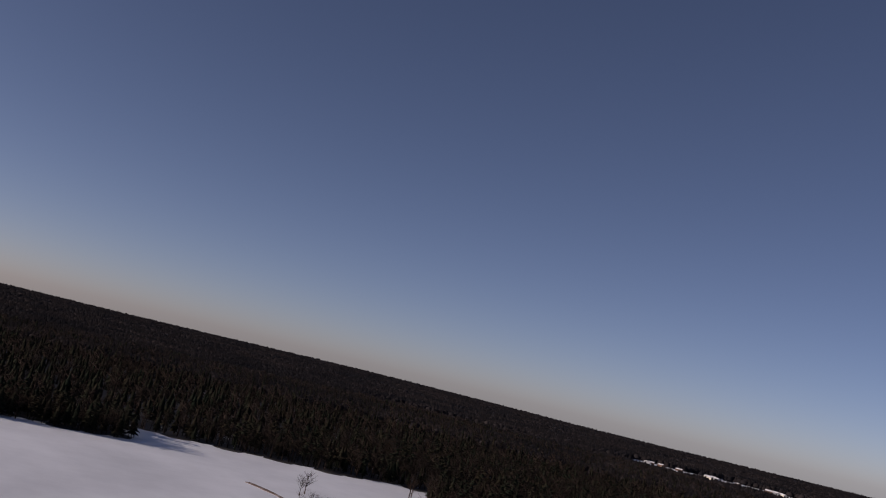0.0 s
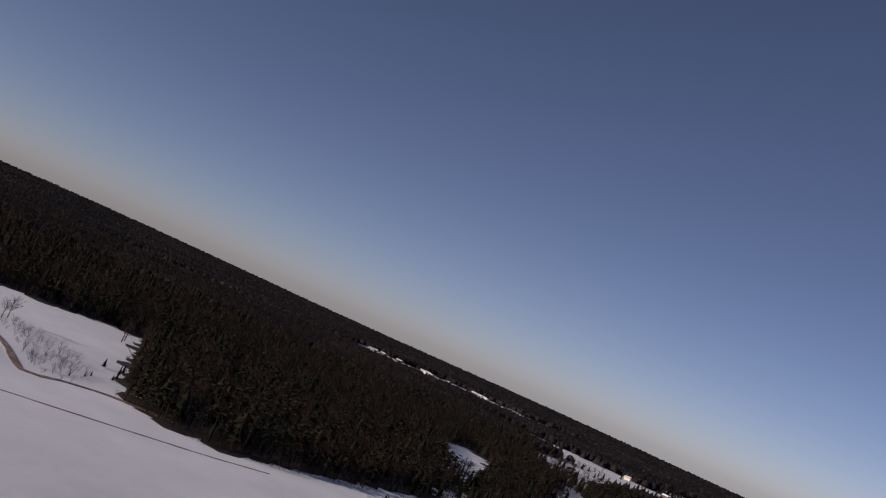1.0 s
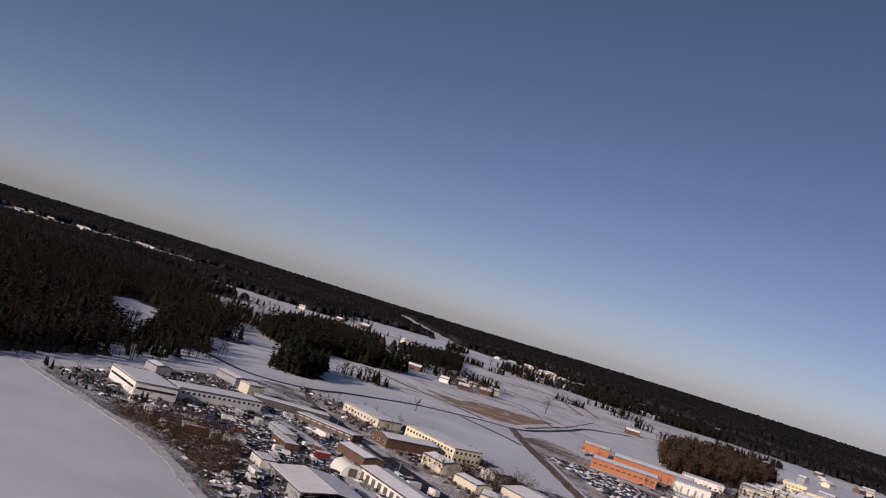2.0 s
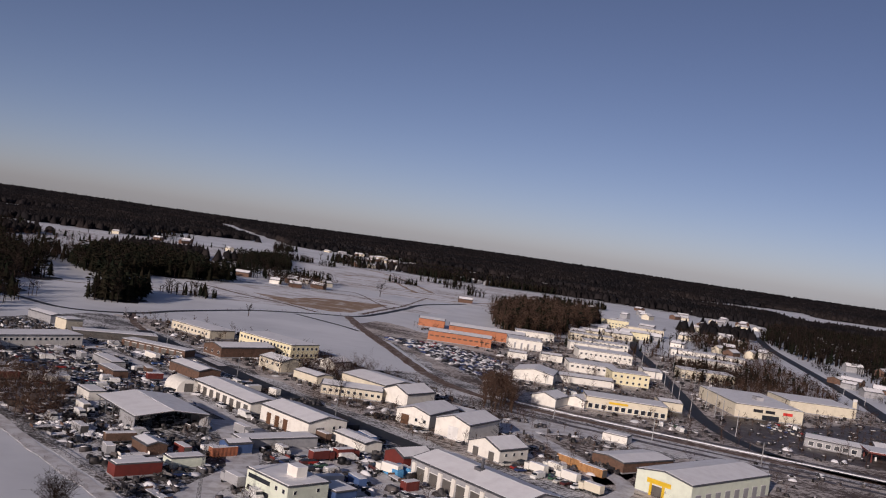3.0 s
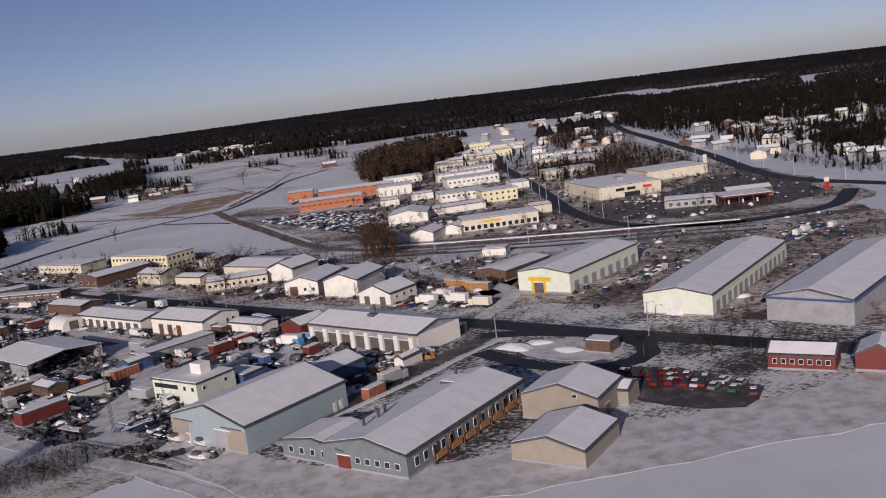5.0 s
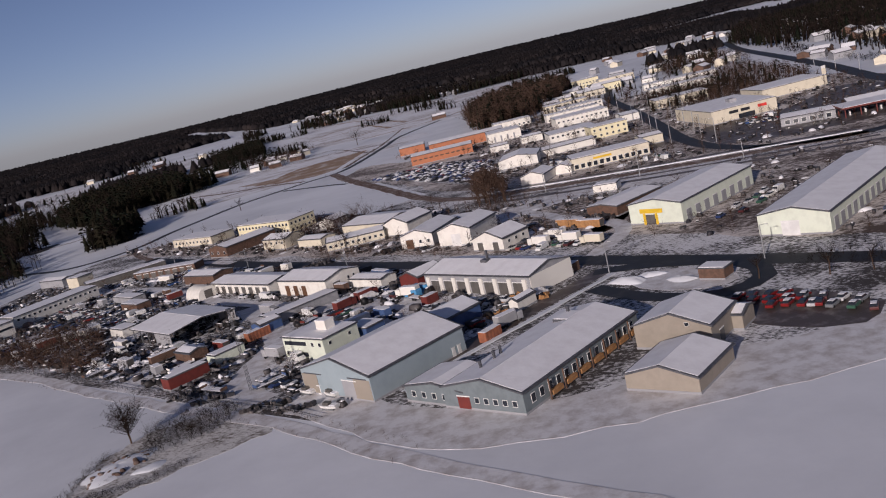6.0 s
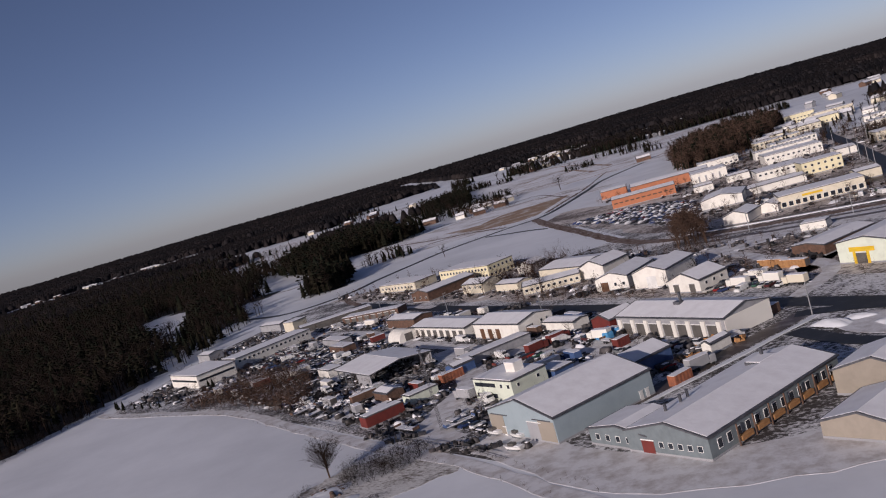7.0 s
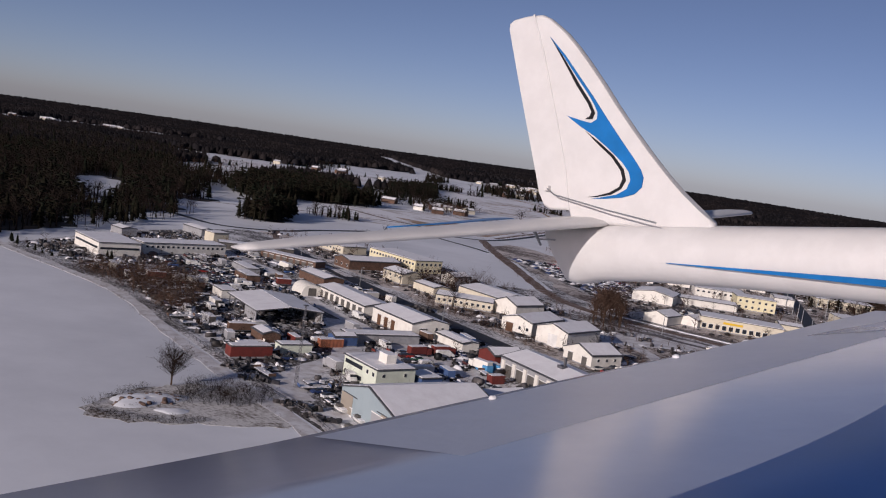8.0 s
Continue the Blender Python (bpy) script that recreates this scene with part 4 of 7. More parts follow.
strip("yard_lane", [(26, 268), (40, 300), (20, 340), (5, 372)], 6, 0.11, "packed", "packed snow lane past the halls", "lane", 0.04, 0.6)
strip("school_lane", [(-236, 392), (-180, 402), (-150, 420), (-126, 400)], 5, 0.12, "packed", "packed snow lane behind the school", "lane", 0.04, 0.6)
strip("village_road", [(-560, 1450), (-360, 1640), (-120, 1560), (100, 1600), (300, 1560)], 7, 0.12, "asphalt", "far road through a village")
strip("forest_lane", [(-420, 660), (-330, 640), (-280, 690), (-190, 740)], 3, 0.10, "ballast", "brown lane between fields", "lane", 0.05, 0.5)
strip("field_line", [(-124, 732), (-118, 790), (-112, 850)], 3.5, 0.08, "ballast", "brown grassy line between fields", "field margin", 0.05, 0.8)
strip("field_line", [(-340, 1080), (-200, 1100), (-60, 1180)], 3.0, 0.08, "ballast", "brown grassy line between far fields", "field margin", 0.05, 0.8)
strip("field_line", [(-150, 1010), (-60, 1060), (-10, 1180)], 4.0, 0.08, "stubble", "strip of thin snow on a far field", "field margin", 0.05, 1.5)


# ---- trees ----
def spruce_template(rng, layers=6, seg=7, h=1.0):
    """A conifer of unit height: drooping ragged whorls round a thin trunk."""
    V, T = [], []
    for k in range(layers):
        z0 = 0.10 + 0.80 * k / layers
        z1 = min(1.0, z0 + 1.55 * 0.80 / layers + 0.05)
        r = 0.17 * (1 - 0.88 * k / layers) * rng.uniform(0.85, 1.15)
        base = len(V)
        V.append((rng.uniform(-.01, .01), rng.uniform(-.01, .01), z1))
        a0 = rng.uniform(0, 6.28)
        for j in range(seg * 2):
            a = a0 + math.pi * j / seg
            rr = r * (rng.uniform(0.85, 1.2) if j % 2 == 0 else rng.uniform(0.42, 0.6))
            V.append((rr * math.cos(a), rr * math.sin(a), z0 + (0.0 if j % 2 == 0 else 0.05) + rng.uniform(-.015, .015)))
        for j in range(seg * 2):
            T.append((base, base + 1 + j, base + 1 + (j + 1) % (seg * 2)))
    base = len(V)
    for j in range(3):
        a = 2.09 * j
        V.append((0.016 * math.cos(a), 0.016 * math.sin(a), 0))
    V.append((0, 0, 0.5))
    T += [(base, base + 1, base + 3), (base + 1, base + 2, base + 3), (base + 2, base, base + 3)]
    return np.array(V), np.array(T)


def pine_template(rng, clumps=12):
    """A pine of unit height: bare lower trunk, ragged crown of flat needle clumps."""
    V, T = [], []
    for j in range(4):
        a = 1.57 * j
        V.append((0.018 * math.cos(a), 0.018 * math.sin(a), 0))
    V.append((rng.uniform(-.03, .03), 0, 0.9))
    T += [(j, (j + 1) % 4, 4) for j in range(4)]
    for k in range(clumps):
        z = rng.uniform(0.42, 1.0)
        rad = 0.17 * (1.15 - abs(z - 0.62) * 1.7) * rng.uniform(0.3, 1.1)
        a = rng.uniform(0, 6.28)
        c = Vector((rad * math.cos(a), rad * math.sin(a), z))
        base = len(V)
        s = rng.uniform(0.05, 0.10)
        V.append((c.x, c.y, c.z + s * 0.55))
        n = 6
        for j in range(n):
            b = 6.283 * j / n + rng.uniform(-.3, .3)
            q = s * rng.uniform(0.6, 1.25)
            V.append((c.x + q * math.cos(b), c.y + q * math.sin(b), c.z + rng.uniform(-.03, .015)))
        V.append((c.x, c.y, c.z - s * 0.25))
        for j in range(n):
            T += [(base, base + 1 + j, base + 1 + (j + 1) % n), (base + n + 1, base + 1 + (j + 1) % n, base + 1 + j)]
    return np.array(V), np.array(T)


def bare_template(rng, limbs=9, twigs=7, spread=0.33, low=0.28, width=1.0):
    """A leafless tree of unit height: tapering trunk, limbs and a haze of twigs."""
    V, T = [], []

    def spike(p, q, w):
        d = (q - p).normalized()
        s = d.cross(Vector((0.3, 0.5, 0.8))).normalized() * w
        t = d.cross(s).normalized() * w
        base = len(V)
        V.extend([p + s, p - s * 0.5 + t * 0.87, p - s * 0.5 - t * 0.87, q])
        T.extend([(base, base + 1, base + 3), (base + 1, base + 2, base + 3), (base + 2, base, base + 3)])

    spike(Vector((0, 0, 0)), Vector((rng.uniform(-.04, .04), rng.uniform(-.04, .04), 0.95)), 0.020 * width)
    for k in range(limbs):
        z = rng.uniform(low, 0.8)
        a = rng.uniform(0, 6.283)
        ln = spread * (1.15 - 0.7 * z) * rng.uniform(0.7, 1.25)
        p = Vector((0, 0, z))
        q = p + Vector((math.cos(a), math.sin(a), rng.uniform(0.6, 1.3))) * ln
        spike(p, q, 0.009 * width)
        for j in range(twigs):
            t = rng.uniform(0.3, 1.0)
            pp = p.lerp(q, t)
            qq = pp + Vector((rng.uniform(-1, 1), rng.uniform(-1, 1), rng.uniform(-0.1, 1.1))) * ln * 0.55
            spike(pp, qq, 0.0045 * width)
    return np.array([tuple(v) for v in V]), np.array(T)


RNG = random.Random(7)
SPRUCES = [spruce_template(RNG) for _ in range(5)]
PINES = [pine_template(RNG) for _ in range(5)]
BARES = [bare_template(RNG) for _ in range(6)]
BUSHES = [bare_template(RNG, 12, 7, 0.75, 0.05) for _ in range(5)]
FAR_SPRUCES = [spruce_template(RNG, 4, 5) for _ in range(4)]
FAR_BARES = [bare_template(RNG, 6, 3, 0.36, 0.3, 2.5) for _ in range(4)]
WOOD_BARES = [bare_template(RNG, 7, 5, 0.34, 0.26, 1.5) for _ in range(5)]


def scatter(name, templates, XY, heights, material, label, category, seed=1, fat=1.0):
    """Many plants as one mesh, each turned and sized by chance."""
    rng = np.random.RandomState(seed)
    VV, TT, n0 = [], [], 0
    for (x, y), h in zip(XY, heights):
        V, T = templates[rng.randint(len(templates))]
        a = rng.uniform(0, 6.283)
        c, s = math.cos(a), math.sin(a)
        w = h * fat * rng.uniform(0.8, 1.25)
        P = np.empty_like(V)
        P[:, 0] = (V[:, 0] * c - V[:, 1] * s) * w + x
        P[:, 1] = (V[:, 0] * s + V[:, 1] * c) * w + y
        P[:, 2] = V[:, 2] * h + float(ground_height(x, y)) - 0.1
        VV.append(P)
        TT.append(T + n0)
        n0 += len(V)
    if not VV:
        return None
    ob = arrays(name, np.concatenate(VV), np.concatenate(TT), material)
    return tagged(ob, label, category, "", "stuff")


def fill(poly, spacing, seed, holes=(), jitter=0.45):
    """Uneven points that fill a polygon."""
    rng = np.random.RandomState(seed)
    xs, ys = [p[0] for p in poly], [p[1] for p in poly]
    gx, gy = np.meshgrid(np.arange(min(xs), max(xs), spacing), np.arange(min(ys), max(ys), spacing))
    gx = gx.ravel() + rng.uniform(-jitter, jitter, gx.size) * spacing
    gy = gy.ravel() + rng.uniform(-jitter, jitter, gy.size) * spacing
    k = inside(poly, gx, gy)
    for hole in holes:
        k &= ~inside(hole, gx, gy)
    return list(zip(gx[k], gy[k]))


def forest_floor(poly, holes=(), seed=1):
    """Litter and painted tree shade as one dark sheet, left open at clearings."""
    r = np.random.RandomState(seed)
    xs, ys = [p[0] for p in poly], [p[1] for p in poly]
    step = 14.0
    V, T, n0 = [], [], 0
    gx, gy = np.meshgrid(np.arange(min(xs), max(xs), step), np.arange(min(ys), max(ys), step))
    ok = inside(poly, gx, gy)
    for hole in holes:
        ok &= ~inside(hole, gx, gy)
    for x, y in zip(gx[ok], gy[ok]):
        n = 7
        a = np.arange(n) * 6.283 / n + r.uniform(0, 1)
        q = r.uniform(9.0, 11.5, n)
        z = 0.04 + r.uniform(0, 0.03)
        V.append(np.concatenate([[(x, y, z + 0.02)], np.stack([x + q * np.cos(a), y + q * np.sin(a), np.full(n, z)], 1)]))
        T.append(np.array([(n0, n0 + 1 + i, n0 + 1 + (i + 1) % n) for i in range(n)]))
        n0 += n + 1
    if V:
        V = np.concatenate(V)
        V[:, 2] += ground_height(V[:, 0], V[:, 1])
        tagged(arrays("forest_floor", V, np.concatenate(T), "shaded_litter"), "brushwood and dead leaves on a forest floor, darkened with painted tree shade", "forest floor", "", "stuff")


def mixed_wood(name, poly, spacing, hmin, hmax, seed, mix, label, holes=(), far=False, bare="twig_dark", clear=False):
    """A wood of spruces, pines and bare trees. mix: their shares."""
    P = fill(poly, spacing, seed, holes)
    if clear:
        P = [p for p in P if free(*p)]
    rng = np.random.RandomState(seed + 50)
    kind = rng.choice(3, len(P), p=mix)
    H = rng.uniform(hmin, hmax, len(P))
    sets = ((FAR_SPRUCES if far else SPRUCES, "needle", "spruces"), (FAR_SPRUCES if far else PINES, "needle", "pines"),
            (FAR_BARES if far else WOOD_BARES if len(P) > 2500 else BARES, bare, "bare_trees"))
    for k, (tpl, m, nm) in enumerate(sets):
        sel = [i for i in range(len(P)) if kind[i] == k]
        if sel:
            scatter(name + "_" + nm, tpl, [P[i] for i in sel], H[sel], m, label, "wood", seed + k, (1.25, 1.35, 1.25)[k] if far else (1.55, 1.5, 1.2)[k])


CLEAR_A = [(-470, 700), (-426, 675), (-350, 545), (-318, 490), (-352, 500), (-425, 600), (-472, 655)]
CLEAR_B = [(-680, 1160), (-568, 1205), (-440, 930), (-420, 872), (-480, 845), (-560, 960)]
WEST = [(-285, 247), (-278, 290), (-272, 332), (-276, 390), (-306, 420), (-310, 480), (-302, 540), (-345, 592), (-338, 650), (-372, 660), (-400, 760), (-480, 830), (-640, 860), (-760, 640), (-700, 430),
        (-600, 250), (-575, 186), (-520, 300), (-505, 366), (-470, 336), (-400, 285), (-320, 229)]
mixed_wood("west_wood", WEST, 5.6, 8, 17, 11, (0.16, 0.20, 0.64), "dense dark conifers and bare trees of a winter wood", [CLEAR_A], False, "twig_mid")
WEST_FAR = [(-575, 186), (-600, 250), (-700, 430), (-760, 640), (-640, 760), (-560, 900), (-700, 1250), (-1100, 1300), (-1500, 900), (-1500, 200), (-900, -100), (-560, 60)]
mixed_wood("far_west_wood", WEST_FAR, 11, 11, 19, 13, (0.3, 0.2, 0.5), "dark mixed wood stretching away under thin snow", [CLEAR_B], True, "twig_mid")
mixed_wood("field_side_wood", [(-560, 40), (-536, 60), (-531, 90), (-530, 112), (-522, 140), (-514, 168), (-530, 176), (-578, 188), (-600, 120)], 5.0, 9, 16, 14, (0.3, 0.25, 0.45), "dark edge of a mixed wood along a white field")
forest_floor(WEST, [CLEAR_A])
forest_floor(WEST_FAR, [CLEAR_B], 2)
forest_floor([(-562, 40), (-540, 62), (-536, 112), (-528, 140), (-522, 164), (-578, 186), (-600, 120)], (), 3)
mixed_wood("clearing_trees", CLEAR_B, 15, 6, 12, 15, (0.15, 0.15, 0.7), "scattered bare trees in a snowy clearing", [], False, "twig")
mixed_wood("school_grove", [(-276, 384), (-306, 418), (-312, 480), (-303, 540), (-288, 545), (-276, 480), (-268, 405)], 7, 6, 14, 16, (0.2, 0.2, 0.6), "dark mixed trees behind the school", [], False, "twig_dark")
mixed_wood("belt_wood", [(-420, 860), (-275, 825), (-268, 860), (-300, 900), (-430, 935)], 7, 14, 21, 17, (0.6, 0.25, 0.15), "belt of dark conifers between white fields")
mixed_wood("behind_school_wood", [(-268, 556), (-250, 560), (-244, 592), (-262, 640), (-286, 640)], 5, 12, 19, 19, (0.35, 0.3, 0.35), "clump of dark conifers behind a snowy field")
mixed_wood("west_belt", [(-560, 860), (-430, 790), (-372, 770), (-400, 860), (-470, 950), (-600, 1000)], 8, 12, 19, 23, (0.25, 0.15, 0.6), "mixed brown and dark trees round a clearing", [CLEAR_B])
mixed_wood("farm_wood", [(-330, 960), (-255, 945), (-200, 1000), (-200, 1030), (-330, 1060)], 8, 8, 15, 29, (0.25, 0.3, 0.45), "trees round a farm in the snow")
BIRCH = [(-28, 905), (-20, 806), (-10, 762), (16, 770), (45, 832), (66, 885), (84, 960), (80, 1110), (0, 1080)]
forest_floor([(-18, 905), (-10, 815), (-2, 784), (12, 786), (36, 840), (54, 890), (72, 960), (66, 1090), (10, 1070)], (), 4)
mixed_wood("birch_wood", BIRCH, 5.2, 12, 22, 31, (0.13, 0.12, 0.75), "brown leafless birch wood with a few pines", (), False, "twig")
mixed_wood("hedge_wood", [(100, 620), (140, 600), (190, 640), (180, 690), (120, 690)], 6, 6, 10, 37, (0.1, 0.1, 0.8), "brown bare thicket beside the east road")
mixed_wood("east_wood", [(280, 930), (420, 860), (640, 1000), (760, 1500), (400, 1500), (300, 1200)], 9, 9, 18, 41, (0.14, 0.16, 0.70), "brown and dark mixed wood beyond the highway", [], True, "twig_mid")
mixed_wood("east_belt", [(280, 560), (330, 520), (470, 640), (460, 760), (330, 690)], 8, 7, 14, 43, (0.15, 0.2, 0.65), "mixed bare trees and conifers beside the highway", [], True, "twig_mid")
mixed_wood("village_trees", [(-360, 1600), (-60, 1560), (150, 1650), (100, 1860), (-340, 1900)], 19, 9, 15, 47, (0.3, 0.1, 0.6), "scattered trees of a far village", [], True)
mixed_wood("centre_trees", [(20, 720), (150, 700), (240, 980), (160, 1000), (60, 830)], 24, 7, 12, 53, (0.2, 0.1, 0.7), "scattered bare trees between the blocks", [], True)
mixed_wood("far_field_trees", [(-700, 1350), (-420, 1280), (-400, 1420), (-650, 1500)], 40, 7, 12, 59, (0.4, 0.1, 0.5), "scattered trees on a far white field", [], True)

mixed_wood("field_clump", [(-400, 1264), (-372, 1440), (-289, 1146), (-328, 1076)], 6.5, 9, 17, 161, (0.2, 0.4, 0.40), "clump of dark trees on the white fields")
mixed_wood("farm_clump", [(-225, 884), (-193, 919), (-215, 1010), (-265, 1040), (-262, 940)], 6.0, 5, 10, 163, (0.05, 0.1, 0.85), "bare trees round a farm on the white fields", [], False, "twig")
mixed_wood("big_clump", [(-307, 690), (-322, 740), (-318, 796), (-275, 815), (-330, 940), (-420, 1050), (-430, 900), (-380, 760)], 5.5, 10, 20, 165, (0.3, 0.4, 0.3), "large dark grove between white fields")
mixed_wood("far_belt", [(-181, 1554), (-145, 1537), (-82, 1600), (20, 1640), (24, 1760), (-123, 1740), (-192, 1640)], 13, 12, 18, 167, (0.4, 0.2, 0.4), "dark belt of trees along far fields", [], True)
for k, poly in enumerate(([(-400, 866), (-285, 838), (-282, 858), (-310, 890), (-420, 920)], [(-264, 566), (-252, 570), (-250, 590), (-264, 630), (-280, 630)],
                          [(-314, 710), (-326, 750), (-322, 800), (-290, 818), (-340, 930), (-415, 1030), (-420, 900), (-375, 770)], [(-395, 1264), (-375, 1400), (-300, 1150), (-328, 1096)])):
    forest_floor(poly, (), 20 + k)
for k, (x, y) in enumerate([(-607, 1546), (-445, 1678), (-349, 1427), (-300, 1405), (-277, 1515), (-242, 1545), (-99, 1306), (-84, 1345), (-160, 1240), (-60, 1210), (-20, 1140), (-246, 676)]):
    w = 14 + 5 * (k % 3)
    mixed_wood("field_copse", [(x - w, y - 8), (x + w, y - 10), (x + w * 0.8, y + 14), (x - w * 0.7, y + 12)], 5, 5, 12, 170 + k, (0.15, 0.1, 0.75), "small copse on a white field", [], k > 0)


def thicket(name, poly, spacing, hmin, hmax, seed, material, label):
    P = fill(poly, spacing, seed)
    H = np.random.RandomState(seed).uniform(hmin, hmax, len(P))
    scatter(name, BUSHES, P, H, material, label, "thicket", seed, 0.8)


for k, (x1, y1, x2, y2, w, h) in enumerate(((-192, 1566, -90, 1560, 40, 16), (-212, 1815, -110, 1800, 60, 17), (-330, 1585, -274, 1545, 30, 19), (-470, 1712, -436, 1722, 30, 19), (-60, 1540, 60, 1600, 40, 16), (-400, 1420, -330, 1440, 18, 13), (-150, 1380, -90, 1390, 16, 12), (30, 1300, 120, 1330, 30, 14), (-700, 1720, -600, 1640, 14, 11), (-420, 2080, -250, 2060, 30, 14))):
    mixed_wood("field_belt", [(x1, y1), (x2, y2), (x2 + 4, y2 + w), (x1 - 4, y1 + w)], 6, h * 0.6, h, 260 + k, (0.3, 0.25, 0.45), "dark belt of trees across far white fields", [], True)
thicket("field_edge_thicket", [(-205, 297), (-168, 280), (-136, 256), (-127, 254), (-138, 280), (-142, 293), (-164, 322), (-180, 322), (-188, 312)], 2.9, 2.0, 6.0, 61, "twig", "brown bare thicket along the field edge")
for k, pts in enumerate(([(-336, 858), (-277, 875), (-177, 908), (-106, 880)], [(-202, 603), (-186, 642), (-160, 672), (-146, 690), (-124, 711), (-113, 764)], [(-262, 780), (-188, 729), (-151, 698)],
                         [(-112, 640), (-84, 570), (-52, 484), (-20, 440)], [(-128, 690), (-104, 624), (-70, 540), (-36, 462)])):
    for (x1, y1), (x2, y2) in zip(pts, pts[1:]):
        d = Vector((x2 - x1, y2 - y1)).normalized() * 2.5
        thicket("margin_weeds", [(x1 - d.y, y1 + d.x), (x2 - d.y, y2 + d.x), (x2 + d.y, y2 - d.x), (x1 + d.y, y1 - d.x)], 4.5, 0.5, 1.8, 600 + 10 * k, "twig", "dry weeds and low scrub along a field margin")
EDGE = [(-253, 319), (-170, 278), (-121, 236), (-82, 203), (-54, 181), (-22, 149)]
for (x1, y1), (x2, y2) in zip(EDGE, EDGE[1:]):
    d = Vector((x2 - x1, y2 - y1)).normalized()
    for o, w in ((3.4, 1.2), (-3.2, 0.8)):
        thicket("track_weeds", [(x1 - d.y * (o - w), y1 + d.x * (o - w)), (x2 - d.y * (o - w), y2 + d.x * (o - w)), (x2 - d.y * (o + w), y2 + d.x * (o + w)), (x1 - d.y * (o + w), y1 + d.x * (o + w))],
                1.7, 0.25, 0.9, 700 + int(x1), "twig", "dry weeds and grass along the field track")
thicket("roadside_bushes", [(-90, 372), (-20, 308), (-14, 314), (-84, 380)], 4.0, 1.5, 4.0, 67, "twig", "bare roadside bushes")
thicket("yard_bushes", [(-150, 262), (-112, 236), (-100, 244), (-130, 275)], 4.0, 1.5, 3.2, 71, "twig_dark", "bare bushes in a cluttered yard")
thicket("railway_bushes", [(-14, 380), (2, 372), (12, 392), (0, 424), (-12, 420)], 3.6, 1.5, 4.5, 73, "twig", "tall brown bushes beside the railway")
thicket("spit_bushes", [(-83, 174), (-74, 178), (-66, 186), (-66, 195), (-80, 197), (-90, 190), (-86, 182)], 1.5, 0.8, 2.8, 79, "twig_dark", "dark scrub on the spit")
for k, line in enumerate(([(-97, 158), (-92, 155.5), (-84, 156), (-76, 160), (-70, 166), (-72, 169), (-80, 162), (-90, 159)], [(-97, 160), (-95, 161), (-94, 172), (-93, 183), (-96, 180), (-97, 170)])):
    thicket("spit_rushes", line, 0.9, 0.5, 1.3, 83 + 100 * k, "twig_dark", "dead rushes round a snowy mound")
thicket("mound_weeds", [(-93, 164), (-88, 163), (-82, 172), (-82, 180), (-88, 182), (-93, 174)], 1.6, 0.4, 1.0, 189, "twig_dark", "dry weeds poking through a snowy mound")
thicket("wood_edge_bushes", [(-326, 228), (-300, 231), (-282, 242), (-272, 268), (-266, 332), (-276, 332), (-284, 270), (-296, 248), (-322, 240)], 2.4, 1.2, 4.5, 191, "twig_dark", "dark bushes along the edge of a wood")
thicket("west_strip_scrub", [(-420, 222), (-345, 200), (-330, 196), (-325, 210), (-360, 240), (-410, 240)], 5.0, 1.2, 4.5, 87, "twig_dark", "scrub on a snowy bank")
thicket("house_trees", [(-112, 400), (-70, 410), (-60, 440), (-100, 430)], 5.0, 4, 9, 89, "twig", "bare garden trees between houses")
thicket("east_scrub", [(66, 205), (90, 195), (110, 200), (90, 225), (70, 222)], 3.5, 1.0, 3.0, 91, "twig_dark", "snowy scrub beside the road")
thicket("lane_grass", [(-10, 392), (60, 405), (70, 425), (20, 425)], 4.0, 0.4, 1.0, 93, "twig", "dead grass beside the railway")


def bare_tree(x, y, h, seed, label, limbs=16, spread=0.42, material="twig_dark"):
    """A single leafless tree with its trunk and its crown of limbs and twigs."""
    rng = random.Random(seed)
    t = thing("bare_tree", x, y, 0, rng.uniform(0, 360), label, "tree")
    bm = bmesh.new()
    p = Vector((0, 0, -0.1))
    r = h * 0.028
    for k in range(4):
        q = p + Vector((rng.uniform(-.04, .04) * h, rng.uniform(-.04, .04) * h, h * 0.2))
        add_cyl(bm, p, q, r, r * 0.72, 7)
        p, r = q, r * 0.72
    part("trunk", bm, "bark", t)
    V, T = bare_template(rng, limbs, 14, spread, 0.25, 0.9)
    arrays("crown", V * h, T, material, t)
    return t


bare_tree(-91, 186, 8.2, 3, "bare spreading tree on a snowy spit in the field", 70, 0.56, "twig_dark")
for k, (x, y, h) in enumerate([(-9, 433, 13), (-5, 425, 15), (-12, 441, 12), (-2, 416, 14), (-7, 407, 13), (2, 399, 11), (-10, 400, 10), (-7, 419, 14), (-3, 409, 12), (1, 405, 13), (-10, 412, 11), (-5, 395, 11)]):
    bare_tree(x, y, h, 20 + k, "tall brown leafless tree beside the railway", 42, 0.36, "twig")
for k, (x, y, h) in enumerate([(-143, 948, 16), (-176, 600, 8), (-68, 372, 9), (-92, 405, 10), (-100, 398, 9), (-84, 420, 10), (-430, 232, 11), (-424, 226, 9), (-470, 325, 13), (-462, 318, 12),
                               (60, 210, 6), (74, 202, 7), (83, 199, 6), (-2, 330, 7)]):
    bare_tree(x, y, h, 40 + k, "leafless tree standing in the snow", 14, 0.42)


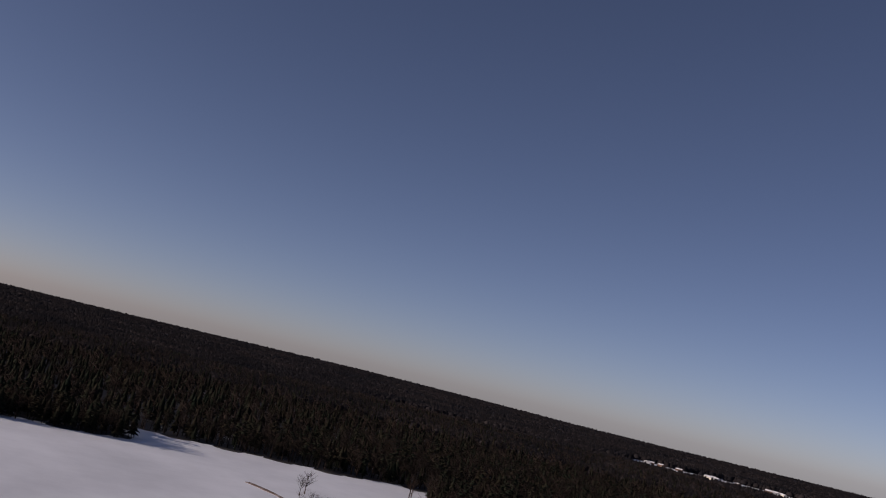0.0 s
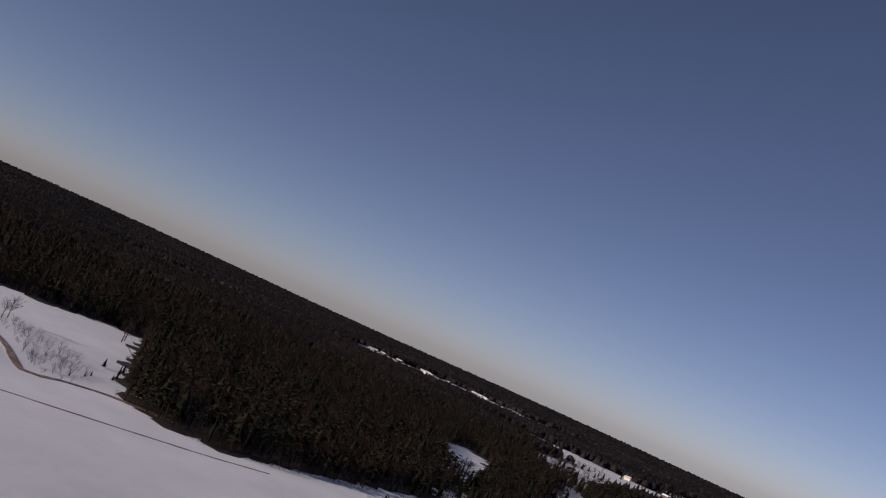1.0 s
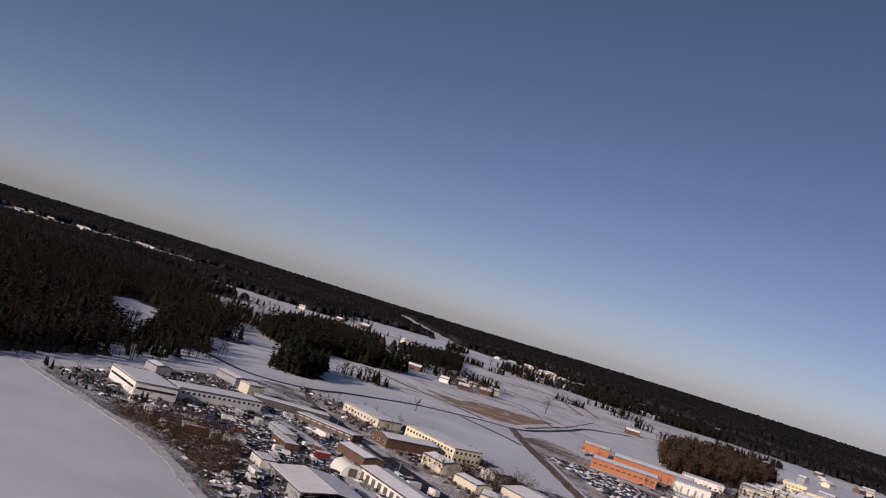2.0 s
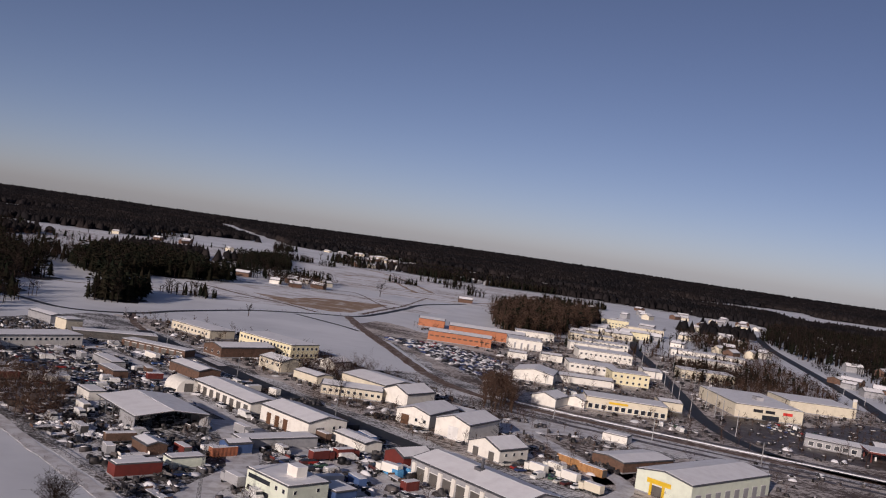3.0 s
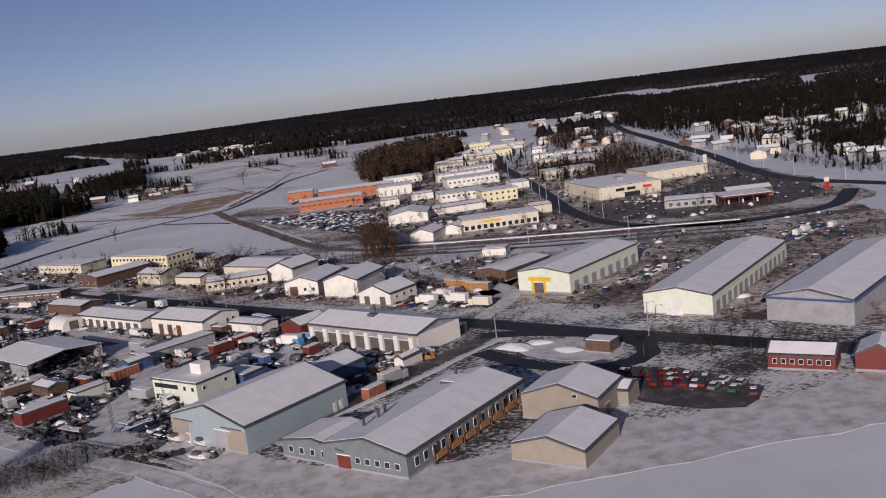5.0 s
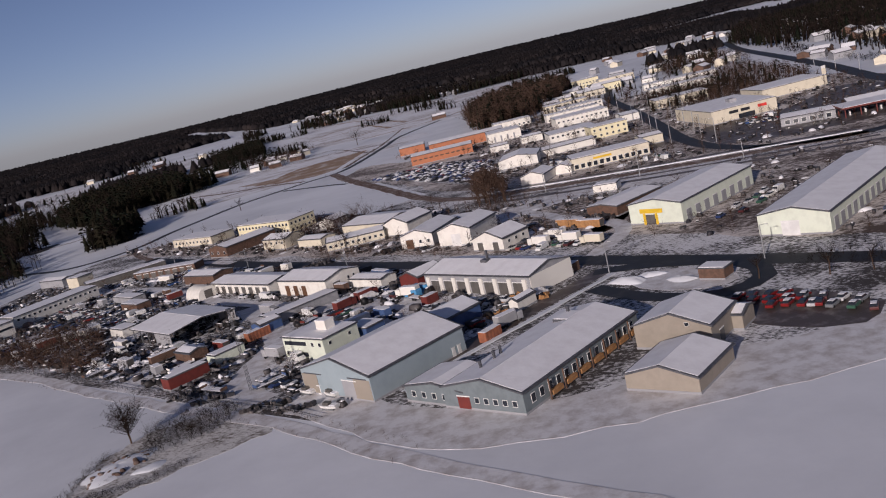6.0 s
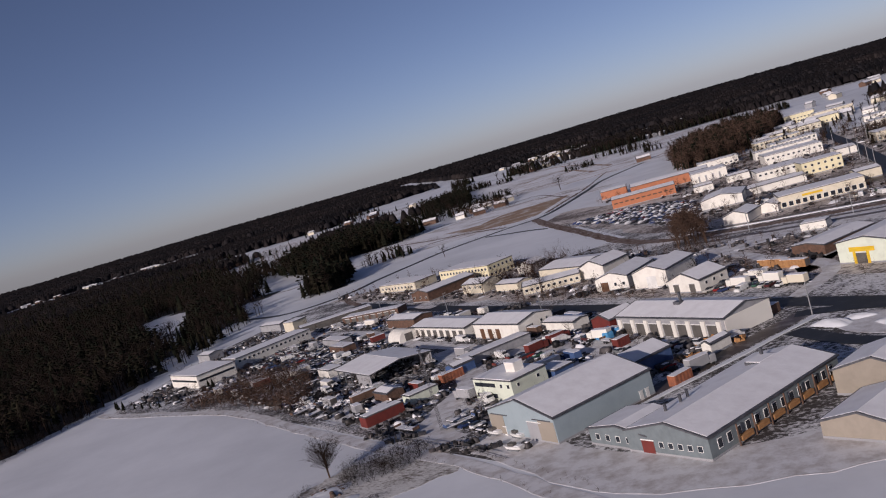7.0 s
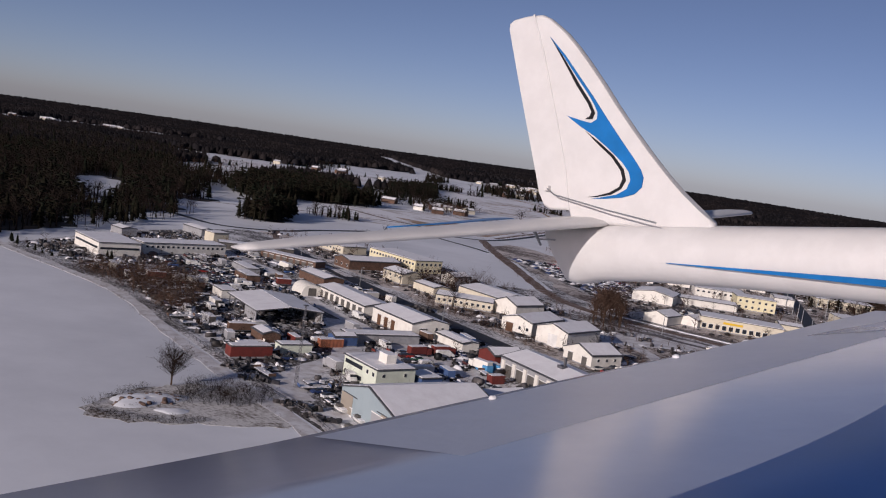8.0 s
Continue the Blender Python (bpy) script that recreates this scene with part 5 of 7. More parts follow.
def small_spruce(x, y, h, seed):
    rng = random.Random(seed)
    t = thing("small_spruce", x, y, 0, 0, "young dark spruce standing in the snow", "tree", "young spruces by the field")
    V, T = spruce_template(rng, 7, 9)
    arrays("crown", (V * np.array([1.5, 1.5, 1.0])) * h, T[:-3], "needle", t)
    bm = bmesh.new()
    add_cyl(bm, (0, 0, -0.1), (0, 0, h * 0.5), h * 0.02, h * 0.008, 6)
    part("trunk", bm, "bark", t)


for k, (x, y, h) in enumerate([(-252, 324, 4.5), (-247, 321, 5), (-256, 328, 4), (-240, 319, 3), (-234, 316, 3.5), (-228, 313, 2.5), (-222, 311, 3), (-214, 334, 4.5), (-210, 331, 4), (-206, 328, 4.5),
                               (-352, 244, 3), (-358, 250, 3.5), (-345, 226, 2.5), (-366, 256, 5), (-372, 262, 5), (-376, 254, 4.5), (-340, 216, 2), (-350, 232, 2.5)]):
    small_spruce(x, y, h, 100 + k)


# ---- far country ----
def far_canopy():
    """Wooded country from the middle distance to the skyline: an uneven canopy of crowns with open snow between."""
    rng = np.random.RandomState(5)
    VV, TT, n0 = [], [], 0
    cone = np.array([(0, 0, 1.0), (1, 0, 0.0), (0.31, 0.95, 0.0), (-0.81, 0.59, 0.0), (-0.81, -0.59, 0.0), (0.31, -0.95, 0.0)])
    ct = np.array([(0, 1, 2), (0, 2, 3), (0, 3, 4), (0, 4, 5), (0, 5, 1)])
    crown = np.concatenate([cone[:1], cone[1:] * (0.72, 0.72, 1) + (0, 0, 0.8), cone[1:] * (1, 1, 1) + (0, 0, 0.25)])
    wt = np.array([(0, 1 + i, 1 + (i + 1) % 5) for i in range(5)] + [(1 + i, 6 + i, 6 + (i + 1) % 5) for i in range(5)] + [(1 + i, 6 + (i + 1) % 5, 1 + (i + 1) % 5) for i in range(5)])
    opens = [(-600, 1330, 330, 170), (-470, 1750, 260, 330), (-120, 1350, 330, 280), (120, 1500, 240, 120), (-1456, 1692, 70, 90), (-1400, 1760, 65, 90), (-1340, 1830, 60, 80), (-1281, 1905, 65, 90), (-1200, 2040, 60, 40), (-1722, 1410, 60, 40), (-2129, 1955, 90, 40), (-560, 1060, 70, 170), (-1300, 1680, 150, 330), (-1130, 1900, 110, 300), (-523, 1019, 50, 26), (-1968, 1514, 60, 30), (380, 1250, 130, 60), (620, 1900, 160, 40), (240, 1900, 200, 40),
             (-250, 1950, 260, 170), (0, 1880, 190, 110), (-420, 2350, 190, 110), (80, 2250, 190, 70), (150, 1240, 120, 100), (230, 1430, 150, 90)]
    opens += [(-900, 2300, 200, 40), (-200, 2500, 300, 45), (500, 2700, 260, 45), (-1800, 2400, 200, 30), (-580, 600, 40, 30), (-2300, 1500, 240, 30), (-100, 1000, 330, 420), (420, 1100, 160, 190), (900, 1500, 160, 60)]
    for _ in range(34):
        a_, d_ = rng.uniform(0.02, 0.75), rng.uniform(1250, 2600)
        opens.append((d_ * math.sin(a_), d_ * math.cos(a_), rng.uniform(60, 200), rng.uniform(18, 50)))
    for _ in range(70):
        a_, d_ = rng.uniform(-0.8, 0.75), rng.uniform(1500, 3800)
        opens.append((d_ * math.sin(a_), d_ * math.cos(a_), rng.uniform(40, 170), rng.uniform(10, 24)))
    lane = [(-1080, 3230), (-830, 2640), (-541, 2015)]
    spots = []
    for r0, r1, step in ((1150, 1700, 8.5), (1700, 2600, 12), (2600, 3600, 19), (3600, 4750, 28)):
        for r in np.arange(r0, r1, step):
            n = int(r * radians(135) / (step * 0.8))
            a = radians(-45) + radians(135) * (np.arange(n) + rng.uniform(-.5, .5, n)) / n
            rr = r + rng.uniform(-.6, .6, n) * step
            x, y = -rr * np.sin(a), rr * np.cos(a)
            keep = rng.uniform(0, 1, n) < 0.96
            for ox, oy, ex, ey in opens:
                keep &= ((x - ox) / ex) ** 2 + ((y - oy) / ey) ** 2 > 1 + rng.uniform(-.25, .25, n)
            for (x1, y1), (x2, y2) in zip(lane, lane[1:]):
                t = np.clip(((x - x1) * (x2 - x1) + (y - y1) * (y2 - y1)) / ((x2 - x1) ** 2 + (y2 - y1) ** 2), 0, 1)
                keep &= np.hypot(x - x1 - t * (x2 - x1), y - y1 - t * (y2 - y1)) > 42
            patch = np.sin(x / 170 + 0.7) + np.sin(y / 150 + x / 420 + 1.0) + 0.6 * np.sin(x / 60 - y / 80)
            keep &= ~((a < radians(-1)) & (rr < 2700) & (patch < np.where(rr > 1500, -0.35, 0.15)))
            keep &= ~((rr < 2400) & (patch < -1.5))
            k = int(keep.sum())
            spots.append(np.stack([x[keep], y[keep], step * rng.uniform(0.58, 0.85, k), rng.uniform(13, 17.5, k), rng.uniform(0, 1, k)], 1))
    S = np.concatenate(spots)
    for leafless, shape, tris in ((True, crown, wt), (False, cone, ct)):
        Q = S[(S[:, 4] < 0.4) == leafless]
        size = np.stack([Q[:, 2], Q[:, 2], Q[:, 3] * (0.85 if leafless else 1.0)], 1)[:, None, :]
        P = shape[None] * size + rng.uniform(-.12, .12, (len(Q), len(shape), 3)) * size * (1, 1, 0.4)
        P[:, :, 0] += Q[:, None, 0]
        P[:, :, 1] += Q[:, None, 1]
        P[:, :, 2] += ground_height(Q[:, 0], Q[:, 1])[:, None] - 0.2
        VV.append(P.reshape(-1, 3))
        TT.append((tris[None] + (n0 + np.arange(len(Q)) * len(shape))[:, None, None]).reshape(-1, 3))
        n0 += len(Q) * len(shape)
    ob = arrays("far_woods", np.concatenate(VV), np.concatenate(TT), "far_wood")
    tagged(ob, "dark wooded country reaching to the skyline", "far woods", "", "stuff")


far_canopy()


def far_houses():
    """Small houses of the villages round about."""
    rng = random.Random(12)
    spots = []
    near_places = ((300, 640, 50, 150, 14), (400, 800, 90, 160, 22), (520, 1050, 90, 160, 18), (300, 480, 40, 50, 5), (-380, 2050, 120, 60, 12), (-180, 2350, 200, 60, 14), (-150, 1900, 220, 60, 14), (-180, 1620, 200, 70, 16), (120, 900, 120, 60, 10), (170, 1010, 90, 120, 14), (330, 820, 60, 60, 8), (150, 1230, 100, 80, 12), (230, 1420, 110, 70, 8), (-240, 965, 50, 30, 4), (-1456, 1692, 30, 50, 5), (-1370, 1795, 40, 60, 6))
    far_places = ((-1285, 1900, 30, 50, 5), (480, 1250, 130, 120, 16), (620, 1500, 160, 160, 16), (380, 1500, 120, 160, 10), (760, 1250, 120, 160, 10), (60, 1700, 200, 60, 10), (320, 620, 40, 60, 6), (300, 1700, 200, 60, 8), (-560, 1450, 120, 40, 5))
    for cx, cy, ex, ey, n in near_places + far_places:
        for _ in range(n):
            spots.append((cx + rng.uniform(-1, 1) * ex, cy + rng.uniform(-1, 1) * ey))
    for k, (x, y) in enumerate(spots):
        L, W = rng.uniform(10, 18), rng.uniform(8, 11)
        wall = rng.choice(["white", "cream", "brown", "grey", "grey", "brown", "cream"])
        z = float(ground_height(x, y))
        words = {"white": "white", "cream": "cream", "yellow": "yellow", "red": "red boarded", "brown": "brown boarded", "grey": "grey rendered"}[wall]
        b = building("village_house", f"small {words} village house under a snowy roof", x, y, rng.uniform(-60, 60), L, W, rng.uniform(3.2, 5.5), rng.uniform(1.6, 2.8), "L", wall, "house", plinth=False)
        b.location.z = z
        b["group"] = "village houses"


far_houses()

mixed_wood("suburb_trees", [(262, 470), (320, 450), (500, 680), (640, 1150), (480, 1250), (320, 950), (280, 720)], 9.5, 5, 12, 97, (0.10, 0.12, 0.78), "garden trees between snowy houses", [], True, "twig_mid")
mixed_wood("pine_grove", [(420, 1250), (560, 1250), (600, 1450), (430, 1480)], 11, 13, 19, 98, (0.5, 0.3, 0.2), "dark pines on a rise behind the houses", [], True)


# ---- clutter of the yards ----
def free(x, y):
    """Whether a place is clear of buildings and roads."""
    for cx, cy, a, hx, hy in FOOT:
        dx, dy = x - cx, y - cy
        if abs(dx * math.cos(a) + dy * math.sin(a)) < hx and abs(-dx * math.sin(a) + dy * math.cos(a)) < hy:
            return False
    for P, w in ROADS:
        if np.min((P[:, 0] - x) ** 2 + (P[:, 1] - y) ** 2) < w * w:
            return False
    return True


FOOT.append((-45.5, 191.0, radians(-43), 9.0, 5.5))
WORKS = [(-250, 328), (-170, 288), (-121, 244), (-82, 211), (-54, 190), (-36, 178), (-5, 207), (12, 236), (-26, 292), (-100, 362), (-180, 432), (-246, 440)]
ACROSS = [(-230, 515), (-120, 410), (-40, 336), (20, 290), (60, 345), (30, 372), (-14, 395), (-40, 440), (-90, 470), (-150, 520)]
CENTRE = [(-10, 440), (100, 395), (215, 410), (225, 600), (150, 760), (30, 780), (-80, 690), (-12, 600)]
EAST_YARD = [(30, 290), (110, 215), (170, 190), (175, 300), (200, 370), (100, 375), (50, 350)]
CUBE_T = np.array([(0, 1, 3), (0, 3, 2), (4, 6, 7), (4, 7, 5), (0, 4, 5), (0, 5, 1), (2, 3, 7), (2, 7, 6), (0, 2, 6), (0, 6, 4), (1, 5, 7), (1, 7, 3)])
CUBE_V = np.array([(x, y, z) for x in (-.5, .5) for y in (-.5, .5) for z in (0, 1)])


def stepped(prof, w0=0.5, w1=0.5):
    """A unit solid with the side view prof (u, z), narrower (w1) towards its top."""
    n = len(prof)
    V = [(u, s * (w0 + (w1 - w0) * z), z) for s in (-1, 1) for u, z in prof]
    T = []
    for i in range(n):
        j = (i + 1) % n
        T += [(i, j, n + j), (i, n + j, n + i)]
    for i in range(1, n - 1):
        T += [(0, i + 1, i), (n, n + i, n + i + 1)]
    return np.array(V), np.array(T)


SHAPES = [(CUBE_V, CUBE_T), stepped([(-.5, 0), (.5, 0), (.42, 1), (-.36, 1)], 0.5, 0.4), stepped([(-.5, 0), (.5, 0), (.5, .55), (.22, .6), (.1, 1), (-.3, 1), (-.5, .6)], 0.5, 0.42),
          stepped([(-.5, 0), (.5, 0), (.5, .35), (.05, .4), (-.05, 1), (-.5, .95)]), stepped([(-.5, .12), (-.3, 0), (.3, 0), (.5, .12), (.44, .7), (.2, 1), (-.2, 1), (-.44, .7)], 0.5, 0.5),
          stepped([(-.5, 0), (.5, 0), (.5, .3), (.1, .34), (.02, .9), (-.04, .9), (-.08, .3), (-.5, .26)], 0.5, 0.3)]


def clutter(name, poly, spacing, seed, smin, smax, hmin, hmax, material, label, share_kept=0.7, lump=False):
    """Small things standing about a yard: crates, machine parts, stacks, or lumps of shovelled snow."""
    r = np.random.RandomState(seed)
    VV, TT, n0, CV, CT, m0 = [], [], 0, [], [], 0
    for x, y in fill(poly, spacing, seed):
        if r.uniform() > share_kept or not free(x, y):
            continue
        a = radians(-43) + r.choice((0, 1.57)) + r.normal(0, 0.25)
        sx, sy, h = r.uniform(smin, smax), r.uniform(smin, smax) * 0.6, r.uniform(hmin, hmax)
        if lump:
            n = 7
            ang = np.arange(n) * 6.283 / n + r.uniform(0, 1)
            k = r.uniform(0.7, 1.3, n)
            P = np.concatenate([[(0, 0, 1.0)], np.stack([0.35 * np.cos(ang) * k, 0.35 * np.sin(ang) * k, np.full(n, 0.75)], 1), np.stack([0.6 * np.cos(ang) * k, 0.6 * np.sin(ang) * k, np.zeros(n)], 1)])
            T = [(0, 1 + i, 1 + (i + 1) % n) for i in range(n)]
            for i in range(n):
                j = (i + 1) % n
                T += [(1 + i, 1 + n + i, 1 + n + j), (1 + i, 1 + n + j, 1 + j)]
            T = np.array(T)
        else:
            pick = r.randint(len(SHAPES))
            P, T = SHAPES[pick]
        c, s = math.cos(a), math.sin(a)
        Q = np.empty((len(P), 3))
        Q[:, 0] = P[:, 0] * sx * c - P[:, 1] * sy * s + x
        Q[:, 1] = P[:, 0] * sx * s + P[:, 1] * sy * c + y
        Q[:, 2] = P[:, 2] * h + 0.02
        VV.append(Q)
        TT.append(T + n0)
        n0 += len(P)
        if not lump and r.uniform() < 0.36:
            top = 0.62 if pick in (2, 4) else 0.4 if pick in (3, 5) else 0.85
            q = CUBE_V * (top * sx, top * sy * 0.9, 1)
            K = np.empty((8, 3))
            K[:, 0], K[:, 1] = q[:, 0] * c - q[:, 1] * s + x, q[:, 0] * s + q[:, 1] * c + y
            K[:, 2] = np.where(CUBE_V[:, 2] > 0.5, h + 0.12, h - 0.02)
            if pick in (3, 5):
                K[:, 0], K[:, 1] = K[:, 0] - 0.27 * sx * c, K[:, 1] - 0.27 * sx * s
            CV.append(K)
            CT.append(CUBE_T + m0)
            m0 += 8
    ob = arrays(name, np.concatenate(VV), np.concatenate(TT), material)
    tagged(ob, label, "yard clutter", "", "stuff")
    if CV:
        ob = arrays(name + "_snow", np.concatenate(CV), np.concatenate(CT), "roof_snow")
        tagged(ob, "snow lying on " + label, "snow", "", "stuff")


clutter("works_clutter", WORKS, 2.7, 201, 0.5, 3.2, 0.3, 1.5, "stuff_paint", "crates, parts and machines standing about the works yards", 0.55)
clutter("works_stacks", WORKS, 9.0, 203, 1.6, 4.5, 0.8, 2.4, "stuff_paint", "dark stacks and crates in the yards", 0.45)
clutter("works_snow_lumps", WORKS, 5.0, 205, 1.0, 5.0, 0.3, 1.2, "roof_snow", "lumps of shovelled snow about the yards", 0.2, True)
clutter("street_clutter", ACROSS, 5.0, 207, 0.6, 3.2, 0.4, 1.8, "stuff_paint", "crates and parts beside the road", 0.7)
clutter("street_snow_lumps", ACROSS, 7.0, 209, 1.5, 5.0, 0.3, 1.2, "roof_snow", "lumps of shovelled snow beside the road", 0.35, True)
clutter("centre_clutter", CENTRE, 5.0, 211, 0.8, 3.4, 0.4, 1.5, "stuff_paint", "parked things and stacks between the blocks", 0.4)
clutter("centre_snow_lumps", CENTRE, 8.0, 213, 2.0, 7.0, 0.4, 1.5, "roof_snow", "banks of shovelled snow between the blocks", 0.06, True)
clutter("east_clutter", EAST_YARD, 5.0, 215, 0.8, 3.0, 0.4, 1.5, "stuff_paint", "trailers and stacks in the east yards", 0.28)
clutter("east_snow_lumps", EAST_YARD, 8.0, 217, 1.5, 6.0, 0.3, 1.2, "roof_snow", "banks of shovelled snow in the east yards", 0.06, True)


def scrub(name, poly, spacing, seed, hmin, hmax, material, label, templates):
    P = [p for p in fill(poly, spacing, seed) if free(*p)]
    H = np.random.RandomState(seed).uniform(hmin, hmax, len(P))
    scatter(name, templates, P, H, material, label, "bare shrubs", seed, 1.0)


scrub("works_scrub", WORKS, 11, 221, 1.0, 4.5, "twig", "bare shrubs between the yards", BUSHES)
scrub("street_scrub", ACROSS, 7.5, 223, 1.5, 7.0, "twig", "bare trees and shrubs beside the road", BARES)
scrub("centre_scrub", CENTRE, 9.5, 225, 2.0, 8.0, "twig", "bare trees and shrubs between the blocks", BARES)
scrub("east_scrub_trees", EAST_YARD, 14, 227, 1.5, 5.0, "twig", "bare shrubs in the east yards", BUSHES)
mixed_wood("east_thicket", [(146, 585), (190, 560), (216, 640), (222, 820), (170, 800), (118, 710), (112, 610)], 4.6, 4, 9, 241, (0.05, 0.1, 0.85), "brown bare thicket behind the supermarket", [], False, "twig", True)
mixed_wood("north_thicket", [(167, 870), (235, 850), (250, 1030), (174, 1054)], 6.5, 6, 12, 243, (0.1, 0.15, 0.75), "brown bare wood beside the highway", [], False, "twig", True)
mixed_wood("highway_hedge", [(250, 470), (262, 470), (262, 690), (290, 900), (276, 905), (250, 700)], 4.0, 2, 6, 245, (0.1, 0.1, 0.8), "dark hedge along the highway", [], False, "twig_dark", True)
mixed_wood("suburb_grove", [(290, 640), (350, 640), (380, 760), (300, 760)], 7, 7, 13, 247, (0.3, 0.3, 0.4), "dark grove among snowy houses", [], True, "twig_dark", True)
mixed_wood("suburb_grove", [(400, 560), (520, 700), (560, 860), (480, 830), (420, 700)], 8, 7, 14, 249, (0.3, 0.3, 0.4), "dark grove among snowy gardens", [], True, "twig_dark", True)
mixed_wood("centre_grove", [(20, 745), (110, 730), (130, 830), (40, 850)], 8.5, 5, 10, 251, (0.1, 0.1, 0.8), "bare trees between the northern blocks", [], False, "twig", True)


# ---- vehicles ----
def car_meshes():
    """The shared meshes of a saloon: body, glass house, snow and wheel."""
    prof = [(-2.15, 0.35), (-2.2, 0.75), (-2.1, 0.95), (-1.3, 1.02), (1.0, 1.0), (2.05, 0.82), (2.2, 0.62), (2.15, 0.32)]
    bm = bmesh.new()
    rows_ = []
    for y, k in ((-0.86, 0.96), (-0.8, 1.0), (0.8, 1.0), (0.86, 0.96)):
        rows_.append([bm.verts.new((x * k, y, z if abs(y) < 0.82 else 0.4 + (z - 0.4) * 0.9)) for x, z in prof])
    n = len(prof)
    for a, b in zip(rows_, rows_[1:]):
        for i in range(n):
            bm.faces.new((a[i], a[(i + 1) % n], b[(i + 1) % n], b[i]))
    bm.faces.new(rows_[0])
    bm.faces.new(rows_[-1][::-1])
    body = part("body", bm, "car_paint", None)
    prof = [(-1.75, 0.98), (-1.2, 1.42), (0.35, 1.45), (1.1, 0.98)]
    bm = bmesh.new()
    A = [bm.verts.new((x, -0.76 if z < 1 else -0.62, z)) for x, z in prof]
    B = [bm.verts.new((x, 0.76 if z < 1 else 0.62, z)) for x, z in prof]
    for i in range(4):
        bm.faces.new((A[i], A[(i + 1) % 4], B[(i + 1) % 4], B[i]))
    bm.faces.new(A)
    bm.faces.new(B[::-1])
    glass = part("glasshouse", bm, "glass", None)
    bm = bmesh.new()
    add_box(bm, -0.42, 0, 1.48, 1.6, 1.22, 0.09, 0, 0.03)
    add_box(bm, 1.55, 0, 0.97, 0.95, 1.4, 0.07, 0, 0.03)
    snow = part("snow_cover", bm, "roof_snow", None)
    bm = bmesh.new()
    add_cyl(bm, (0, -0.1, 0), (0, 0.1, 0), 0.32, 0.32, 10)
    wheel = part("wheel", bm, "rubber", None)
    return body, glass, snow, wheel


BODY, GLASS, SNOWCAP, WHEEL = car_meshes()
CAR_MESH = [o.data for o in (BODY, GLASS, SNOWCAP, WHEEL)]
for o in (BODY, GLASS, SNOWCAP, WHEEL):
    bpy.data.objects.remove(o)


def car(x, y, ang, label="parked car dusted with snow", name="car", sx=1.0, sz=1.0, snow=True, paint=None, group="parked cars"):
    t = thing(name, x, y, 0.06, ang, label, "car", group)
    S = Matrix.Diagonal((sx, 1, sz, 1))
    b = share("body", CAR_MESH[0], S, t)
    if paint:
        b.data = paint
    share("glasshouse", CAR_MESH[1], S, t)
    if snow:
        share("snow_cover", CAR_MESH[2], S, t)
    for wx in (-1.35, 1.35):
        for wy in (-0.78, 0.78):
            share("wheel", CAR_MESH[3], Matrix.Translation((wx * sx, wy, 0.32)), t)
    return t


RED_BODY = CAR_MESH[0].copy()
RED_BODY.materials.clear()
RED_BODY.materials.append(M["red_cars"])


def van_mesh():
    prof = [(-2.6, 0.4), (-2.65, 2.2), (-2.5, 2.35), (1.3, 2.35), (2.1, 1.4), (2.7, 1.2), (2.75, 0.45)]
    bm = bmesh.new()
    A = [bm.verts.new((x, -0.98, z)) for x, z in prof]
    B = [bm.verts.new((x, 0.98, z)) for x, z in prof]
    n = len(prof)
    for i in range(n):
        bm.faces.new((A[i], A[(i + 1) % n], B[(i + 1) % n], B[i]))
    bm.faces.new(A)
    bm.faces.new(B[::-1])
    o = part("body", bm, "white_paint", None)
    me = o.data
    bpy.data.objects.remove(o)
    return me


VAN = van_mesh()


def van(x, y, ang, sx=1.0, sz=1.0, label="white van parked in the snow"):
    t = thing("van", x, y, 0.06, ang, label, "van", "parked vans")
    share("body", VAN, Matrix.Diagonal((sx, 1, sz, 1)), t)
    place(t, "windscreen", "glass", 1.72 * sx, 0, 1.85 * sz, 0.7, 1.7, 0.62, 0)
    place(t, "snow_cover", "roof_snow", -0.6 * sx, 0, 2.39 * sz, 3.6 * sx, 1.8, 0.09)
    for wx in (-1.6, 1.7):
        for wy in (-0.9, 0.9):
            share("wheel", CAR_MESH[3], Matrix.Translation((wx * sx, wy, 0.34)), t)


def truck(x, y, ang, key="red", label="red truck parked in a yard", box=True):
    t = thing("truck", x, y, 0.06, ang, label, "truck", "parked trucks")
    bm = bmesh.new()
    add_box(bm, 2.9, 0, 1.6, 1.9, 2.3, 2.1, 0, 0.15)
    part("cab", bm, key, t)
    place(t, "windscreen", "glass", 3.86, 0, 2.0, 0.06, 2.0, 0.8)
    place(t, "chassis", "roof_dark", -0.6, 0, 0.75, 6.6, 1.2, 0.3)
    if box:
        place(t, "cargo_box", key, -1.3, 0, 2.1, 6.0, 2.4, 2.4)
        place(t, "snow_cover", "roof_snow", -1.3, 0, 3.36, 5.9, 2.3, 0.12)
    for wx in (-3.2, -2.1, 2.7):
        for wy in (-1.0, 1.0):
            share("wheel", CAR_MESH[3], Matrix.Translation((wx, wy, 0.45)) @ Matrix.Diagonal((1.4, 1.4, 1.4, 1)), t)


